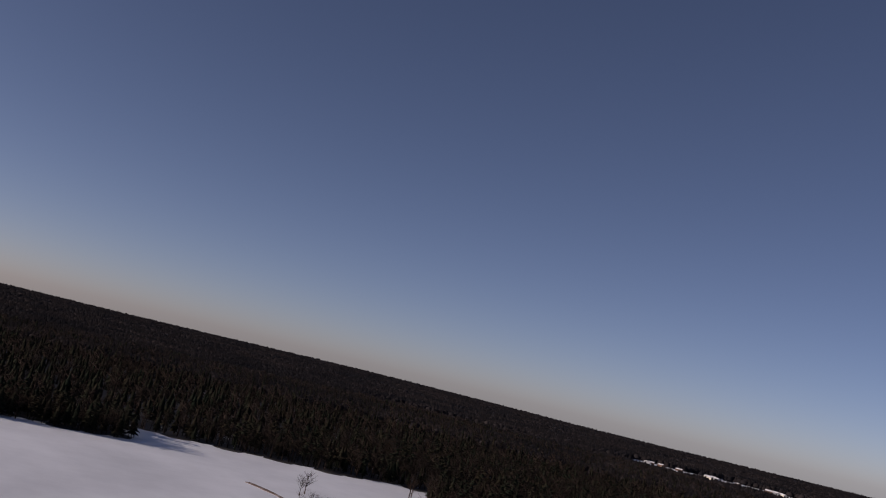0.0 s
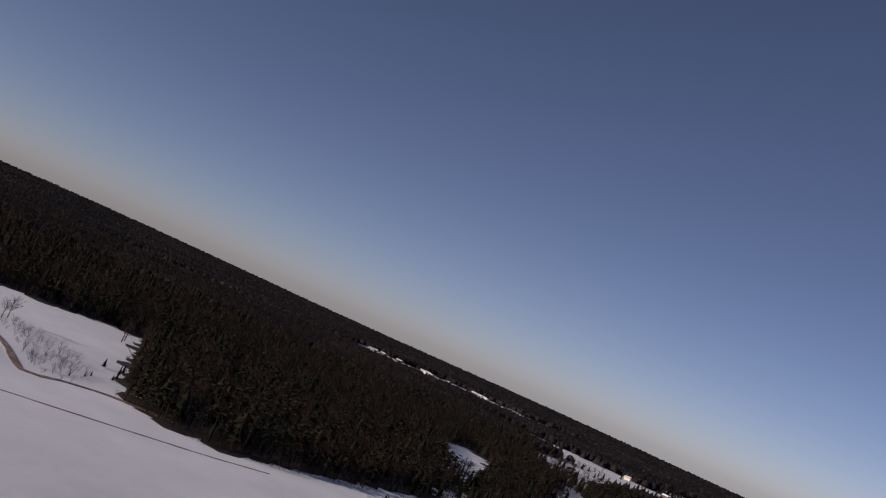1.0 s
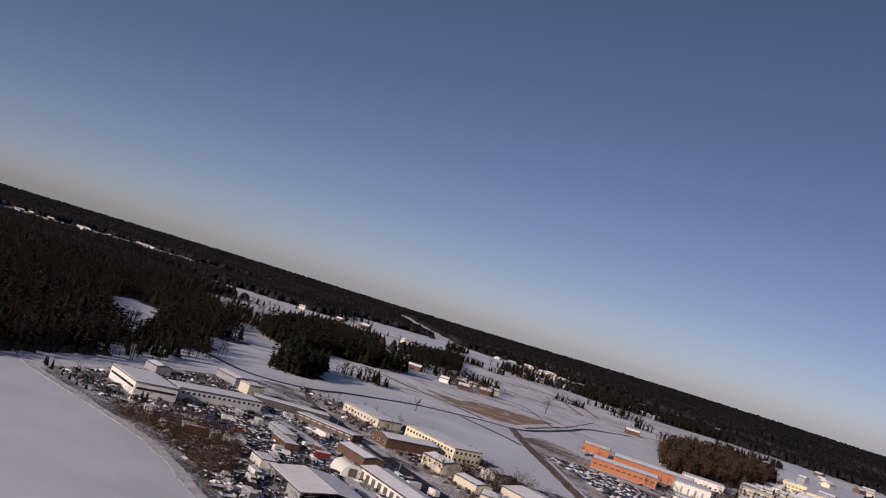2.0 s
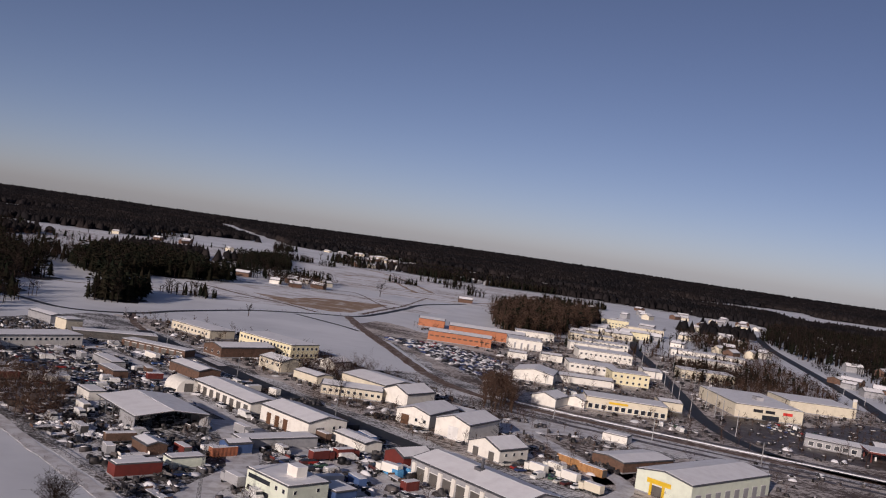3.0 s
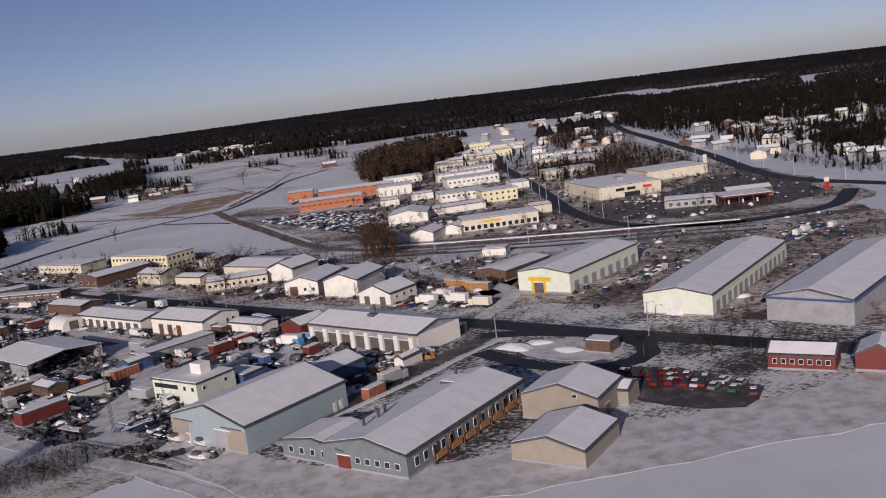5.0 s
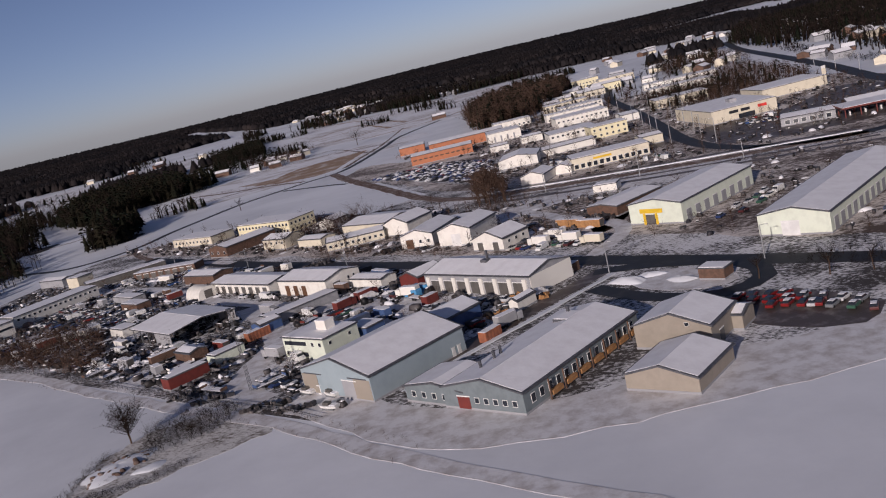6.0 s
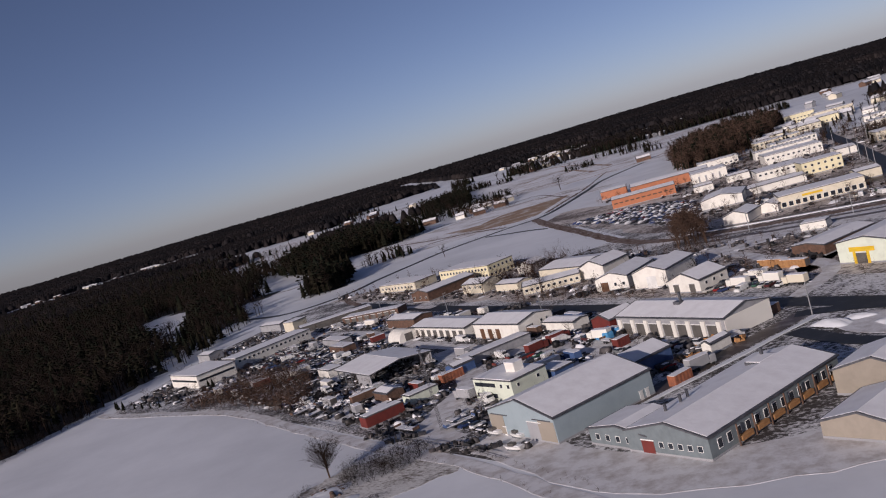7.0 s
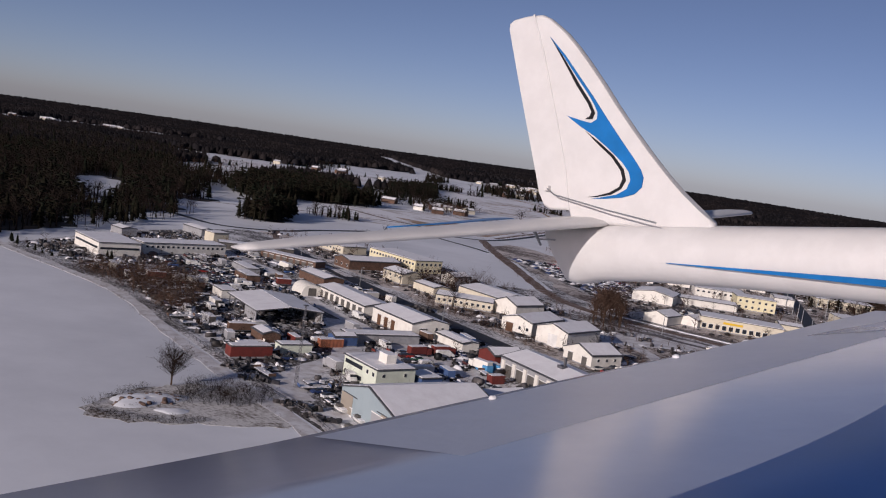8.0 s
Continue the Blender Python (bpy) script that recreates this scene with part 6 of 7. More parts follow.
def container(x, y, ang, key, L=6.1, label="steel container with snow on top"):
    t = thing("container", x, y, 0.05, ang, label, "container", "containers")
    bm = bmesh.new()
    n = int(L / 0.3)
    ring = [(-L / 2 + L * k / n, -1.22 - (0.05 if k % 4 in (1, 2) else 0.0)) for k in range(n + 1)]
    ring += [(x, -y) for x, y in reversed(ring)]
    lo = [bm.verts.new((x, y, 0.05)) for x, y in ring]
    hi = [bm.verts.new((x, y, 2.6)) for x, y in ring]
    for i in range(len(ring)):
        j = (i + 1) % len(ring)
        bm.faces.new((lo[i], lo[j], hi[j], hi[i]))
    bm.faces.new(hi)
    part("shell", bm, key, t)
    place(t, "snow_cover", "roof_snow", 0, 0, 2.66, L - 0.15, 2.3, 0.12)
    place(t, "door", "dark_door", L / 2 + 0.02, 0, 1.3, 0.06, 2.2, 2.3)


def boat(x, y, ang, label="white motor boat laid up under snow"):
    t = thing("boat", x, y, 0.05, ang, label, "boat", "boats laid up")
    secs = [(-2.8, 0.95, 0.15), (-1.5, 1.05, 0.05), (0.3, 1.05, 0.0), (1.8, 0.75, 0.1), (2.9, 0.08, 0.5)]
    bm = bmesh.new()
    rws = []
    for x0, w, k in secs:
        rws.append([bm.verts.new(p) for p in ((x0, -w, 1.25), (x0, -w * 0.8, 0.55 + k), (x0, 0, 0.3 + k), (x0, w * 0.8, 0.55 + k), (x0, w, 1.25))])
    for a, b in zip(rws, rws[1:]):
        for i in range(4):
            bm.faces.new((a[i], a[i + 1], b[i + 1], b[i]))
        bm.faces.new((a[4], a[0], b[0], b[4]))
    bm.faces.new(rws[0])
    bm.faces.new(rws[-1])
    part("hull", bm, "white_paint", t)
    bm = bmesh.new()
    add_box(bm, 0.2, 0, 1.55, 1.8, 1.4, 0.7, 0, 0.15)
    part("cabin", bm, "dark_door", t)
    place(t, "cradle", "steel", 0, 0, 0.2, 3.2, 1.2, 0.4)
    place(t, "snow_cover", "roof_snow", -1.7, 0, 1.32, 1.6, 1.5, 0.14)


def heap(x, y, seed, n, rx, ry, hmax, label, key="stuff_paint"):
    """A heap of scrap: many odd boxes, pipes and sheets thrown together."""
    rng = random.Random(seed)
    bm = bmesh.new()
    for _ in range(n):
        a, r = rng.uniform(0, 6.28), math.sqrt(rng.random())
        px_, py_ = rx * r * math.cos(a), ry * r * math.sin(a)
        s = (rng.uniform(0.4, 2.4), rng.uniform(0.3, 1.2), rng.uniform(0.2, 1.1))
        z = rng.uniform(0, hmax) * (1 - r) + s[2] / 2
        m = Matrix.LocRotScale((px_, py_, z), Euler((rng.uniform(-.4, .4), rng.uniform(-.4, .4), rng.uniform(0, 6.28))), s)
        bmesh.ops.create_cube(bm, size=1.0, matrix=m)
    ob = part("scrap_heap", bm, key, None)
    ob.matrix_basis = pose(x, y, 0.05)
    return tagged(ob, label, "scrap heap", "scrap heaps in the yards", "stuff")


rng = random.Random(21)
U = Vector((math.cos(radians(-43)), math.sin(radians(-43)), 0))
N = Vector((-U.y, U.x, 0))


def park(cx, cy, nu, nv, du, dv, jitter=0.5, chance=0.85, vans=0.12, ang=-43, turn=90):
    """Rows of parked cars on the estate's grid."""
    for i in range(nu):
        for j in range(nv):
            if rng.random() > chance:
                continue
            p = Vector((cx, cy, 0)) + U * ((i - (nu - 1) / 2) * du + rng.uniform(-jitter, jitter)) + N * ((j - (nv - 1) / 2) * dv + rng.uniform(-jitter, jitter))
            if not free(p.x, p.y):
                continue
            a = ang + turn + rng.choice((0, 180)) + rng.uniform(-12, 12)
            if rng.random() < vans:
                van(p.x, p.y, a, rng.uniform(0.85, 1.15), rng.uniform(0.85, 1.05))
            else:
                car(p.x, p.y, a, sx=rng.uniform(0.9, 1.08), sz=rng.uniform(0.95, 1.15), snow=rng.random() < 0.5)


# rows of cars in the yards
park(-155, 322, 9, 4, 3.4, 8, 0.6, 0.85)
park(-178, 352, 9, 4, 3.6, 8, 0.8, 0.85)
park(-140, 356, 6, 2, 3.4, 7, 0.6, 0.8)
park(-98, 311, 9, 1, 3.6, 6, 0.5, 0.9)
park(-103, 262, 7, 1, 3.4, 6, 0.6, 0.8)
park(-47, 262, 7, 2, 3.2, 7, 0.8, 0.85)
park(-88, 233, 4, 2, 4.0, 7, 1.0, 0.8)
park(-66, 207, 6, 2, 3.6, 6, 1.0, 0.8)
park(-12, 243, 6, 1, 3.2, 6, 0.6, 0.75)
park(8, 300, 6, 2, 3.6, 7, 0.8, 0.8, 0.3)
park(22, 292, 4, 2, 3.6, 7, 0.8, 0.8, 0.3)
park(110, 300, 4, 3, 4, 9, 0.8, 0.5)
park(80, 290, 2, 6, 5, 6, 0.8, 0.6, 0.2)
park(-28, 330, 3, 1, 4, 6, 0.8, 0.7)
park(140, 470, 9, 3, 3.2, 8, 0.4, 0.7, 0.05, -10, 90)
park(75, 425, 6, 2, 3.2, 7, 0.4, 0.7, 0.1, 0, 90)
park(-205, 400, 8, 2, 3.4, 8, 0.8, 0.8)
park(-120, 300, 5, 2, 3.4, 7, 0.8, 0.8)
park(40, 480, 10, 3, 3.4, 9, 0.6, 0.6, 0.1, 0, 90)
park(20, 560, 7, 3, 3.6, 8, 0.8, 0.6, 0.15, 0, 90)
park(160, 330, 6, 4, 3.6, 8, 0.8, 0.6, 0.2)
for k in range(12):
    car(52.0 + (k % 4) * 3.1 + (k // 4) * 2.2 + rng.uniform(-.4, .4), 198.5 - (k % 4) * 1.4 - (k // 4) * 5.2 + rng.uniform(-.5, .5), rng.uniform(40, 70), "red car parked on dark ground beside the street", paint=RED_BODY, snow=k % 3 == 0)
for k in range(8):
    car(64.0 + (k % 4) * 3.0 + rng.uniform(-.4, .4), 190 - (k % 4) * 3.2 - (k // 4) * 6.0, rng.uniform(40, 70), "dark car parked beside the street")
for x, y, a in ((-50.4, 194.8, 140), (-43.6, 189.6, 135), (-42.8, 181.2, 150)):
    boat(x, y, a)
truck(-52, 269, 50, "red", "dark red truck beside a long grey shed")
truck(-46, 276, 45, "red", "dark red lorry in the packed yard")
truck(-32, 267, 150, "white", "white coach-built truck beside blue covers")
truck(-1, 216, 40, "grey", "grey truck beside the street")
truck(-80, 283, -40, "grey", "grey truck beside a long shed")
truck(-67, 231, 140, "grey", "dark truck on a snowy lane")
truck(27.5, 284, 140, "cream", "pale yellow bus parked by the road")
truck(21, 294, 140, "white", "white coach under snow")
truck(17, 303, 140, "white", "white coach beside others under snow")
truck(11, 298, 140, "white", "white box truck under snow")
for x, y, a, k, L in ((-78, 257, 48, "rust", 8), (-120, 256, -40, "grey", 6.1), (-38, 250, 130, "blue", 6.1), (-6, 207.5, 50, "rust", 6.1), (-24, 254, 50, "red", 5), (-88, 252, -42, "red", 6.1),
                      (-132, 282, -42, "white", 6.1), (18, 254, 50, "brown", 6.1), (24, 318, -42, "timber", 12), (30, 310, -42, "timber", 10)):
    container(x, y, a, k, L)


def trailer(x, y, ang, L, key, load):
    """A flat trailer with stakes or a box body, snow on top."""
    t = thing("trailer", x, y, 0.05, ang, "flat trailer under snow in a yard" if load < 0.5 else "boxed trailer with a snowy roof", "trailer", "trailers in the yards")
    place(t, "bed", "roof_dark", 0, 0, 0.85, L, 2.2, 0.25)
    if load < 0.5:
        place(t, "snow_cover", "roof_snow", 0, 0, 1.05, L - 0.2, 2.1, 0.16)
        for e in (-L / 2 + 0.1, L / 2 - 0.1):
            place(t, "end_board", key, e, 0, 1.3, 0.1, 2.2, 0.8)
    else:
        place(t, "box_body", key, 0, 0, 2.05, L - 0.1, 2.3, 2.1)
        place(t, "snow_cover", "roof_snow", 0, 0, 3.17, L - 0.2, 2.2, 0.15)
    for wx in (-0.8, 0.4):
        for wy in (-0.95, 0.95):
            share("wheel", CAR_MESH[3], Matrix.Translation((wx, wy, 0.36)) @ Matrix.Diagonal((1.15, 1.15, 1.15, 1)), t)


r5 = random.Random(77)
for x, y in fill(WORKS, 8.6, 501):
    if not free(x, y) or y > 420 or x < -198 or (-128 < x < -95 and 262 < y < 305) or r5.random() < 0.3:
        continue
    a = r5.choice((-43, 47)) + r5.uniform(-9, 9)
    q = r5.random()
    if q < 0.34:
        trailer(x, y, a, r5.uniform(4, 9), r5.choice(("white", "grey", "blue", "brown", "white", "red")), r5.random())
    elif q < 0.50:
        van(x, y, a, r5.uniform(0.9, 1.3), r5.uniform(0.9, 1.15))
    else:
        car(x, y, a, sx=r5.uniform(0.9, 1.1), sz=r5.uniform(0.95, 1.15), snow=r5.random() < 0.55)
WORKS_HEAPS = ((-86, 212, 34, 6, 2.5, 1.0), (-78, 205, 30, 6, 2.0, 0.8), (-60, 191, 26, 6, 1.8, 0.6), (-52, 186, 22, 5, 1.5, 0.6), (-99, 238, 30, 6, 3, 1.0), (-58, 210, 26, 4, 2.5, 0.9), (-84, 228, 26, 4, 3, 1.0), (-92, 261, 30, 5, 4, 1.2), (-60, 232, 20, 3, 2, 1.0), (-70, 272, 30, 7, 2, 1.0), (-44, 256, 26, 5, 3, 1.2), (-128, 268, 30, 7, 3, 0.8))
ROAD_HEAPS = ((35, 322, 60, 6, 9, 1.6), (50, 312, 50, 5, 9, 1.6), (-100, 360, 50, 10, 5, 1.2), (-75, 350, 40, 8, 4, 1.2), (-45, 345, 40, 8, 4, 1.2))
for k, (x, y, n, rx, ry, hm) in enumerate(WORKS_HEAPS + ROAD_HEAPS):
    heap(x, y, 300 + k, n, rx, ry, hm, "low heap of snow-dusted scrap and machine parts")
for k, (x, y) in enumerate([(1, 238), (6, 234), (-3, 225)]):
    heap(x, y, 350 + k, 24, 4, 2.5, 0.9, "stack of pale sawn timber and pallets in the snow", "timber")
for k, (x, y) in enumerate([(-128, 258), (-122, 262), (-133, 266), (-117, 254)]):
    heap(x, y, 400 + k, 30, 5, 3, 1.0, "heap of pale snow-covered scrap", "roof_snow")
for k, (x, y) in enumerate([(-27.5, 270), (-30.5, 266.5)]):
    t = thing("covered_stack", x, y, 0.05, -44, "stack under a bright blue tarpaulin", "covered stack")
    bm = bmesh.new()
    add_box(bm, 0, 0, 1.2, 7, 2.6, 2.4, 0, 0.3)
    part("tarpaulin", bm, "tarp_blue", t)
    place(t, "snow_cover", "roof_snow", 0.4, 0, 2.44, 3.8, 1.8, 0.1)


def car_lot():
    """The crowded lot beside the factory: too many cars to count, as one mesh."""
    r = np.random.RandomState(9)
    P = fill([(-86, 602), (-60, 562), (-28, 505), (-12, 476), (2, 505), (-5, 560), (-22, 588), (-48, 612)], 3.7, 77, (), 0.3)
    V0 = []
    T0 = []
    for me in CAR_MESH[:3]:
        me.calc_loop_triangles()
        b0 = len(V0)
        V0 += [tuple(v.co) for v in me.vertices]
        T0.append((np.array([tuple(t.vertices) for t in me.loop_triangles]) + b0))
    V0 = np.array(V0)
    nb, ng = len(CAR_MESH[0].vertices), len(CAR_MESH[1].vertices)
    rr = np.random.RandomState(4)
    spots = [(x, y, radians(47 + rr.choice((0, 90)) + rr.uniform(-14, 14)), rr.choice(5, p=(0.30, 0.17, 0.40, 0.02, 0.11)), rr.uniform() < 0.3) for x, y in P]
    sets = [("car_lot_cars", np.concatenate(T0[:2]), m, lb, k) for k, (m, lb) in enumerate((("lot_white", "pale used cars crowded on a lot"), ("lot_blue", "blue used cars crowded on a lot"),
            ("lot_dark", "dark used cars crowded on a lot"), ("lot_red", "wine-red used cars crowded on a lot"), ("stuff_paint", "grey used cars crowded on a lot")))]
    sets.append(("car_lot_snow", T0[2], "roof_snow", "snow lying on the cars of the lot", -1))
    for key, tris, mname, lab, which in sets:
        VV, TT, n0 = [], [], 0
        for x, y, a, kind, capped in spots:
            if (which >= 0 and kind != which) or (which < 0 and not capped):
                continue
            c, s = math.cos(a), math.sin(a)
            Q = np.empty_like(V0)
            Q[:, 0], Q[:, 1], Q[:, 2] = V0[:, 0] * c - V0[:, 1] * s + x, V0[:, 0] * s + V0[:, 1] * c + y, V0[:, 2] - 0.2
            VV.append(Q)
            TT.append(tris + n0)
            n0 += len(V0)
        ob = arrays(key, np.concatenate(VV), np.concatenate(TT), mname)
        tagged(ob, lab, "cars", "", "stuff")


car_lot()


# ---- posts and fences ----
def lamp_post(x, y, h, ang, label="tall grey street lamp beside the road", category="street lamp"):
    t = thing("street_lamp", x, y, 0, ang, label, category, "street lamps")
    bm = bmesh.new()
    add_cyl(bm, (0, 0, 0), (0, 0, h), 0.22, 0.13, 8)
    part("pole", bm, "steel", t)
    bm = bmesh.new()
    add_cyl(bm, (0, 0, h), (1.6, 0, h + 0.25), 0.06, 0.05, 6)
    part("arm", bm, "steel", t)
    place(t, "lamp_head", "white_paint", 1.9, 0, h + 0.25, 0.8, 0.3, 0.16)


for x, y in ((104, 740), (106, 690), (107, 640), (109, 606), (110, 574), (110, 533), (104, 506), (104, 482), (102, 457), (103, 430)):
    lamp_post(x, y, 12, 180)
for x, y in ((89, 660), (90, 600), (90, 561), (88, 520), (87, 492), (88, 462)):
    lamp_post(x, y, 12, 0)
for k in range(7):
    lamp_post(233 - k * 1.2 + (k > 4) * 8 * (k - 4), 680 - k * 45, 11, 180)


def lattice_mast(x, y, h):
    """A tall four-legged steel lattice mast."""
    t = thing("lattice_mast", x, y, 0.05, -43, "tall thin steel lattice mast in the works yard", "mast")
    w0, w1 = 0.34, 0.16
    n = 11
    corner = ((-1, -1), (1, -1), (1, 1), (-1, 1))
    for cx, cy in corner:
        bm = bmesh.new()
        add_cyl(bm, (cx * w0, cy * w0, 0), (cx * w1, cy * w1, h), 0.055, 0.04, 6)
        part("leg", bm, "roof_dark", t)
    for k in range(n):
        a, b = h * k / n, h * (k + 1) / n
        wa, wb = w0 + (w1 - w0) * k / n, w0 + (w1 - w0) * (k + 1) / n
        bm = bmesh.new()
        for i in range(4):
            p, q = corner[i], corner[(i + 1) % 4]
            add_cyl(bm, (p[0] * wa, p[1] * wa, a), (q[0] * wb, q[1] * wb, b), 0.022, 0.022, 4)
        part("brace", bm, "roof_dark", t)
    place(t, "platform", "roof_dark", 0, 0, h + 0.1, 1.1, 1.1, 0.2)


lattice_mast(-67.2, 206.5, 21.5)
for x, y in ((28, 244), (66, 226), (-112, 376), (-60, 326), (-160, 420), (100, 372), (60, 388), (20, 402)):
    lamp_post(x, y, 9, -43)


def fence(pts, label, h=1.2, step=3.0):
    t = thing("fence", pts[0][0], pts[0][1], 0, 0, label, "fence")
    o = Vector((*pts[0], 0))
    for (x1, y1), (x2, y2) in zip(pts, pts[1:]):
        a, b = Vector((x1, y1, 0)) - o, Vector((x2, y2, 0)) - o
        n = int((b - a).length / step)
        for k in range(n):
            p = a.lerp(b, k / n)
            place(t, "post", "roof_dark", p.x, p.y, h / 2, 0.12, 0.12, h)
        m, d = (a + b) / 2, (b - a)
        for z in (0.5, h - 0.15):
            place(t, "rail", "roof_dark", m.x, m.y, z, d.length, 0.05, 0.12, math.degrees(math.atan2(d.y, d.x)))


fence([(-245, 316), (-170, 281), (-121, 240), (-82, 207)], "low wooden fence along the field track")
fence([(-82, 207), (-54, 186), (-44, 176)], "low wooden fence along the yard")


# ---- the model aircraft that carries the lens ----
def model_aircraft():
    """A white foam model aeroplane with blue trim: wing, boom, fin, rudder and tailplane. X: nose, Y: port, Z: up."""
    at = pose(21.96, -13.28, 66.07, 83.87, -8.32, 15.10)
    nose, port = Vector((0.706, -0.036, 0.706)).normalized(), Vector((0.706, 0.044, -0.706))
    port = (port - nose * port.dot(nose)).normalized()
    up = nose.cross(port)
    m = Matrix((nose, port, up)).transposed().to_4x4()
    m.translation = Vector((0.07205, 0.0154, -0.55))
    t = new("model_aeroplane")
    t.matrix_basis = at @ m
    t.empty_display_size = 0.2
    tagged(t, "white foam model aeroplane with blue and black trim, in flight", "model aeroplane")

    def plate(name, outline, half, material, parent, side=0.0, edge=0.35, label=""):
        """A fin-like plate in the X-Z plane with a rounded rim; half: its half thickness."""
        bm = bmesh.new()
        c = Vector((sum(p[0] for p in outline), 0, sum(p[1] for p in outline))) / len(outline)
        rings = []
        for s, k in ((-1, 0.968), (-0.9, 0.984), (-0.6, 0.996), (0, 1.0), (0.6, 0.996), (0.9, 0.984), (1, 0.968)):
            rings.append([bm.verts.new((c.x + (x - c.x) * k, s * half + side, c.z + (z - c.z) * k)) for x, z in outline])
        n = len(outline)
        for a, b in zip(rings, rings[1:]):
            for i in range(n):
                bm.faces.new((a[i], a[(i + 1) % n], b[(i + 1) % n], b[i]))
        bm.faces.new(rings[0])
        bm.faces.new(rings[-1])
        for f in bm.faces:
            f.smooth = len(f.verts) == 4
        return part(name, bm, material, parent, label)

    fin = plate("fin", [(-0.0200, 0.1232), (-0.0148, 0.1228), (-0.0093, 0.1201), (-0.0031, 0.1153), (0.0031, 0.1100), (0.0112, 0.1013), (0.0192, 0.0915), (0.0289, 0.0789), (0.0384, 0.0657),
                        (0.0495, 0.0514), (0.0604, 0.0381), (0.0709, 0.0261), (0.0811, 0.0156), (0.0911, 0.0068), (0.0982, 0.0011), (0.0982, -0.0033), (0.0075, 0.0002), (0.0058, 0.0077),
                        (0.0033, 0.0313), (-0.0030, 0.0595), (-0.0127, 0.0998)], 0.0028, "foam", t, -0.0017)
    plate("rudder", [(-0.0202, 0.1233), (-0.0266, 0.1235), (-0.0364, 0.1228), (-0.0395, 0.1212), (-0.0400, 0.1182), (-0.0377, 0.1077), (-0.0310, 0.0782), (-0.0244, 0.0506), (-0.0191, 0.0285),
                     (-0.0165, 0.0167), (-0.0127, 0.0096), (-0.0084, 0.0076), (0.0062, 0.0074), (0.0038, 0.0313), (-0.0025, 0.0595), (-0.0122, 0.0999), (-0.0195, 0.1231)], 0.0026, "foam", t, -0.0015)

    bm = bmesh.new()
    for p, q in (((-0.0197, -0.0046, 0.1232), (-0.0124, -0.0046, 0.0998)), ((-0.0124, -0.0046, 0.0998), (-0.0027, -0.0046, 0.0595)), ((-0.0027, -0.0046, 0.0595), (0.0036, -0.0046, 0.0313)), ((0.0036, -0.0046, 0.0313), (0.0060, -0.0046, 0.0077))):
        add_cyl(bm, p, q, 0.0007, 0.0007, 10)
    part("hinge_bead", bm, "foam", fin)

    def decal(name, pts, y, material, parent, thick=0.0004):
        bm = bmesh.new()
        f = bm.faces.new([bm.verts.new((x, y, z)) for x, z in pts])
        r = bmesh.ops.extrude_face_region(bm, geom=[f])
        bmesh.ops.translate(bm, verts=[v for v in r["geom"] if isinstance(v, bmesh.types.BMVert)], vec=(0, -thick, 0))
        bmesh.ops.triangulate(bm, faces=bm.faces)
        return part(name, bm, material, parent)

    y0 = -0.0046
    decal("blue_swoosh", [(-0.0075, 0.1090), (0.0037, 0.0970), (0.0138, 0.0840), (0.0237, 0.0714), (0.0333, 0.0582), (0.0427, 0.0459), (0.0501, 0.0366), (0.0548, 0.0301), (0.0567, 0.0254), (0.0556, 0.0203),
                          (0.0510, 0.0166), (0.0429, 0.0148), (0.0316, 0.0142), (0.0220, 0.0142), (0.0278, 0.0148), (0.0392, 0.0164), (0.0458, 0.0194), (0.0484, 0.0241), (0.0473, 0.0287), (0.0428, 0.0344),
                          (0.0334, 0.0425), (0.0238, 0.0499), (0.0139, 0.0559), (0.0050, 0.0622), (0.0159, 0.0586), (0.0218, 0.0570), (0.0257, 0.0587), (0.0264, 0.0624), (0.0245, 0.0666), (0.0198, 0.0737),
                          (0.0118, 0.0839), (0.0037, 0.0947)], y0, "decal_blue", fin)
    decal("black_line", [(-0.0075, 0.1090), (0.0037, 0.0941), (0.0138, 0.0793), (0.0217, 0.0684), (0.0245, 0.0625), (0.0229, 0.0591), (0.0178, 0.0595), (0.0210, 0.0609), (0.0221, 0.0633), (0.0198, 0.0679),
                         (0.0118, 0.0788), (0.0029, 0.0932)], y0, "decal_black", fin)
    decal("black_line", [(0.0179, 0.0528), (0.0276, 0.0459), (0.0372, 0.0383), (0.0439, 0.0303), (0.0454, 0.0241), (0.0422, 0.0195), (0.0354, 0.0164), (0.0258, 0.0152), (0.0192, 0.0152), (0.0258, 0.0158),
                         (0.0347, 0.0177), (0.0410, 0.0207), (0.0432, 0.0248), (0.0421, 0.0294), (0.0361, 0.0371), (0.0269, 0.0447)], y0, "decal_black", fin)

    def flying_surface(name, sections, material, parent, label=""):
        """A lifting surface through sections (y, x of trailing edge, x of leading edge, z, thickness)."""
        bm = bmesh.new()
        rings = []
        for y, xt, xl, z, th in sections:
            c = xl - xt
            prof = [(0.0, 0.1), (0.25, 0.5), (0.6, 0.95), (0.85, 0.85), (0.97, 0.4), (1.0, 0.0), (0.97, -0.3), (0.8, -0.5), (0.4, -0.5), (0.0, -0.1)]
            rings.append([bm.verts.new((xt + c * u, y, z + th * 0.5 * v)) for u, v in prof])
        n = 10
        for a, b in zip(rings, rings[1:]):
            for i in range(n):
                bm.faces.new((a[i], a[(i + 1) % n], b[(i + 1) % n], b[i]))
        bm.faces.new(rings[0])
        bm.faces.new(rings[-1])
        ob = part(name, bm, material, parent, label)
        for f in ob.data.polygons:
            f.use_smooth = True
        return ob

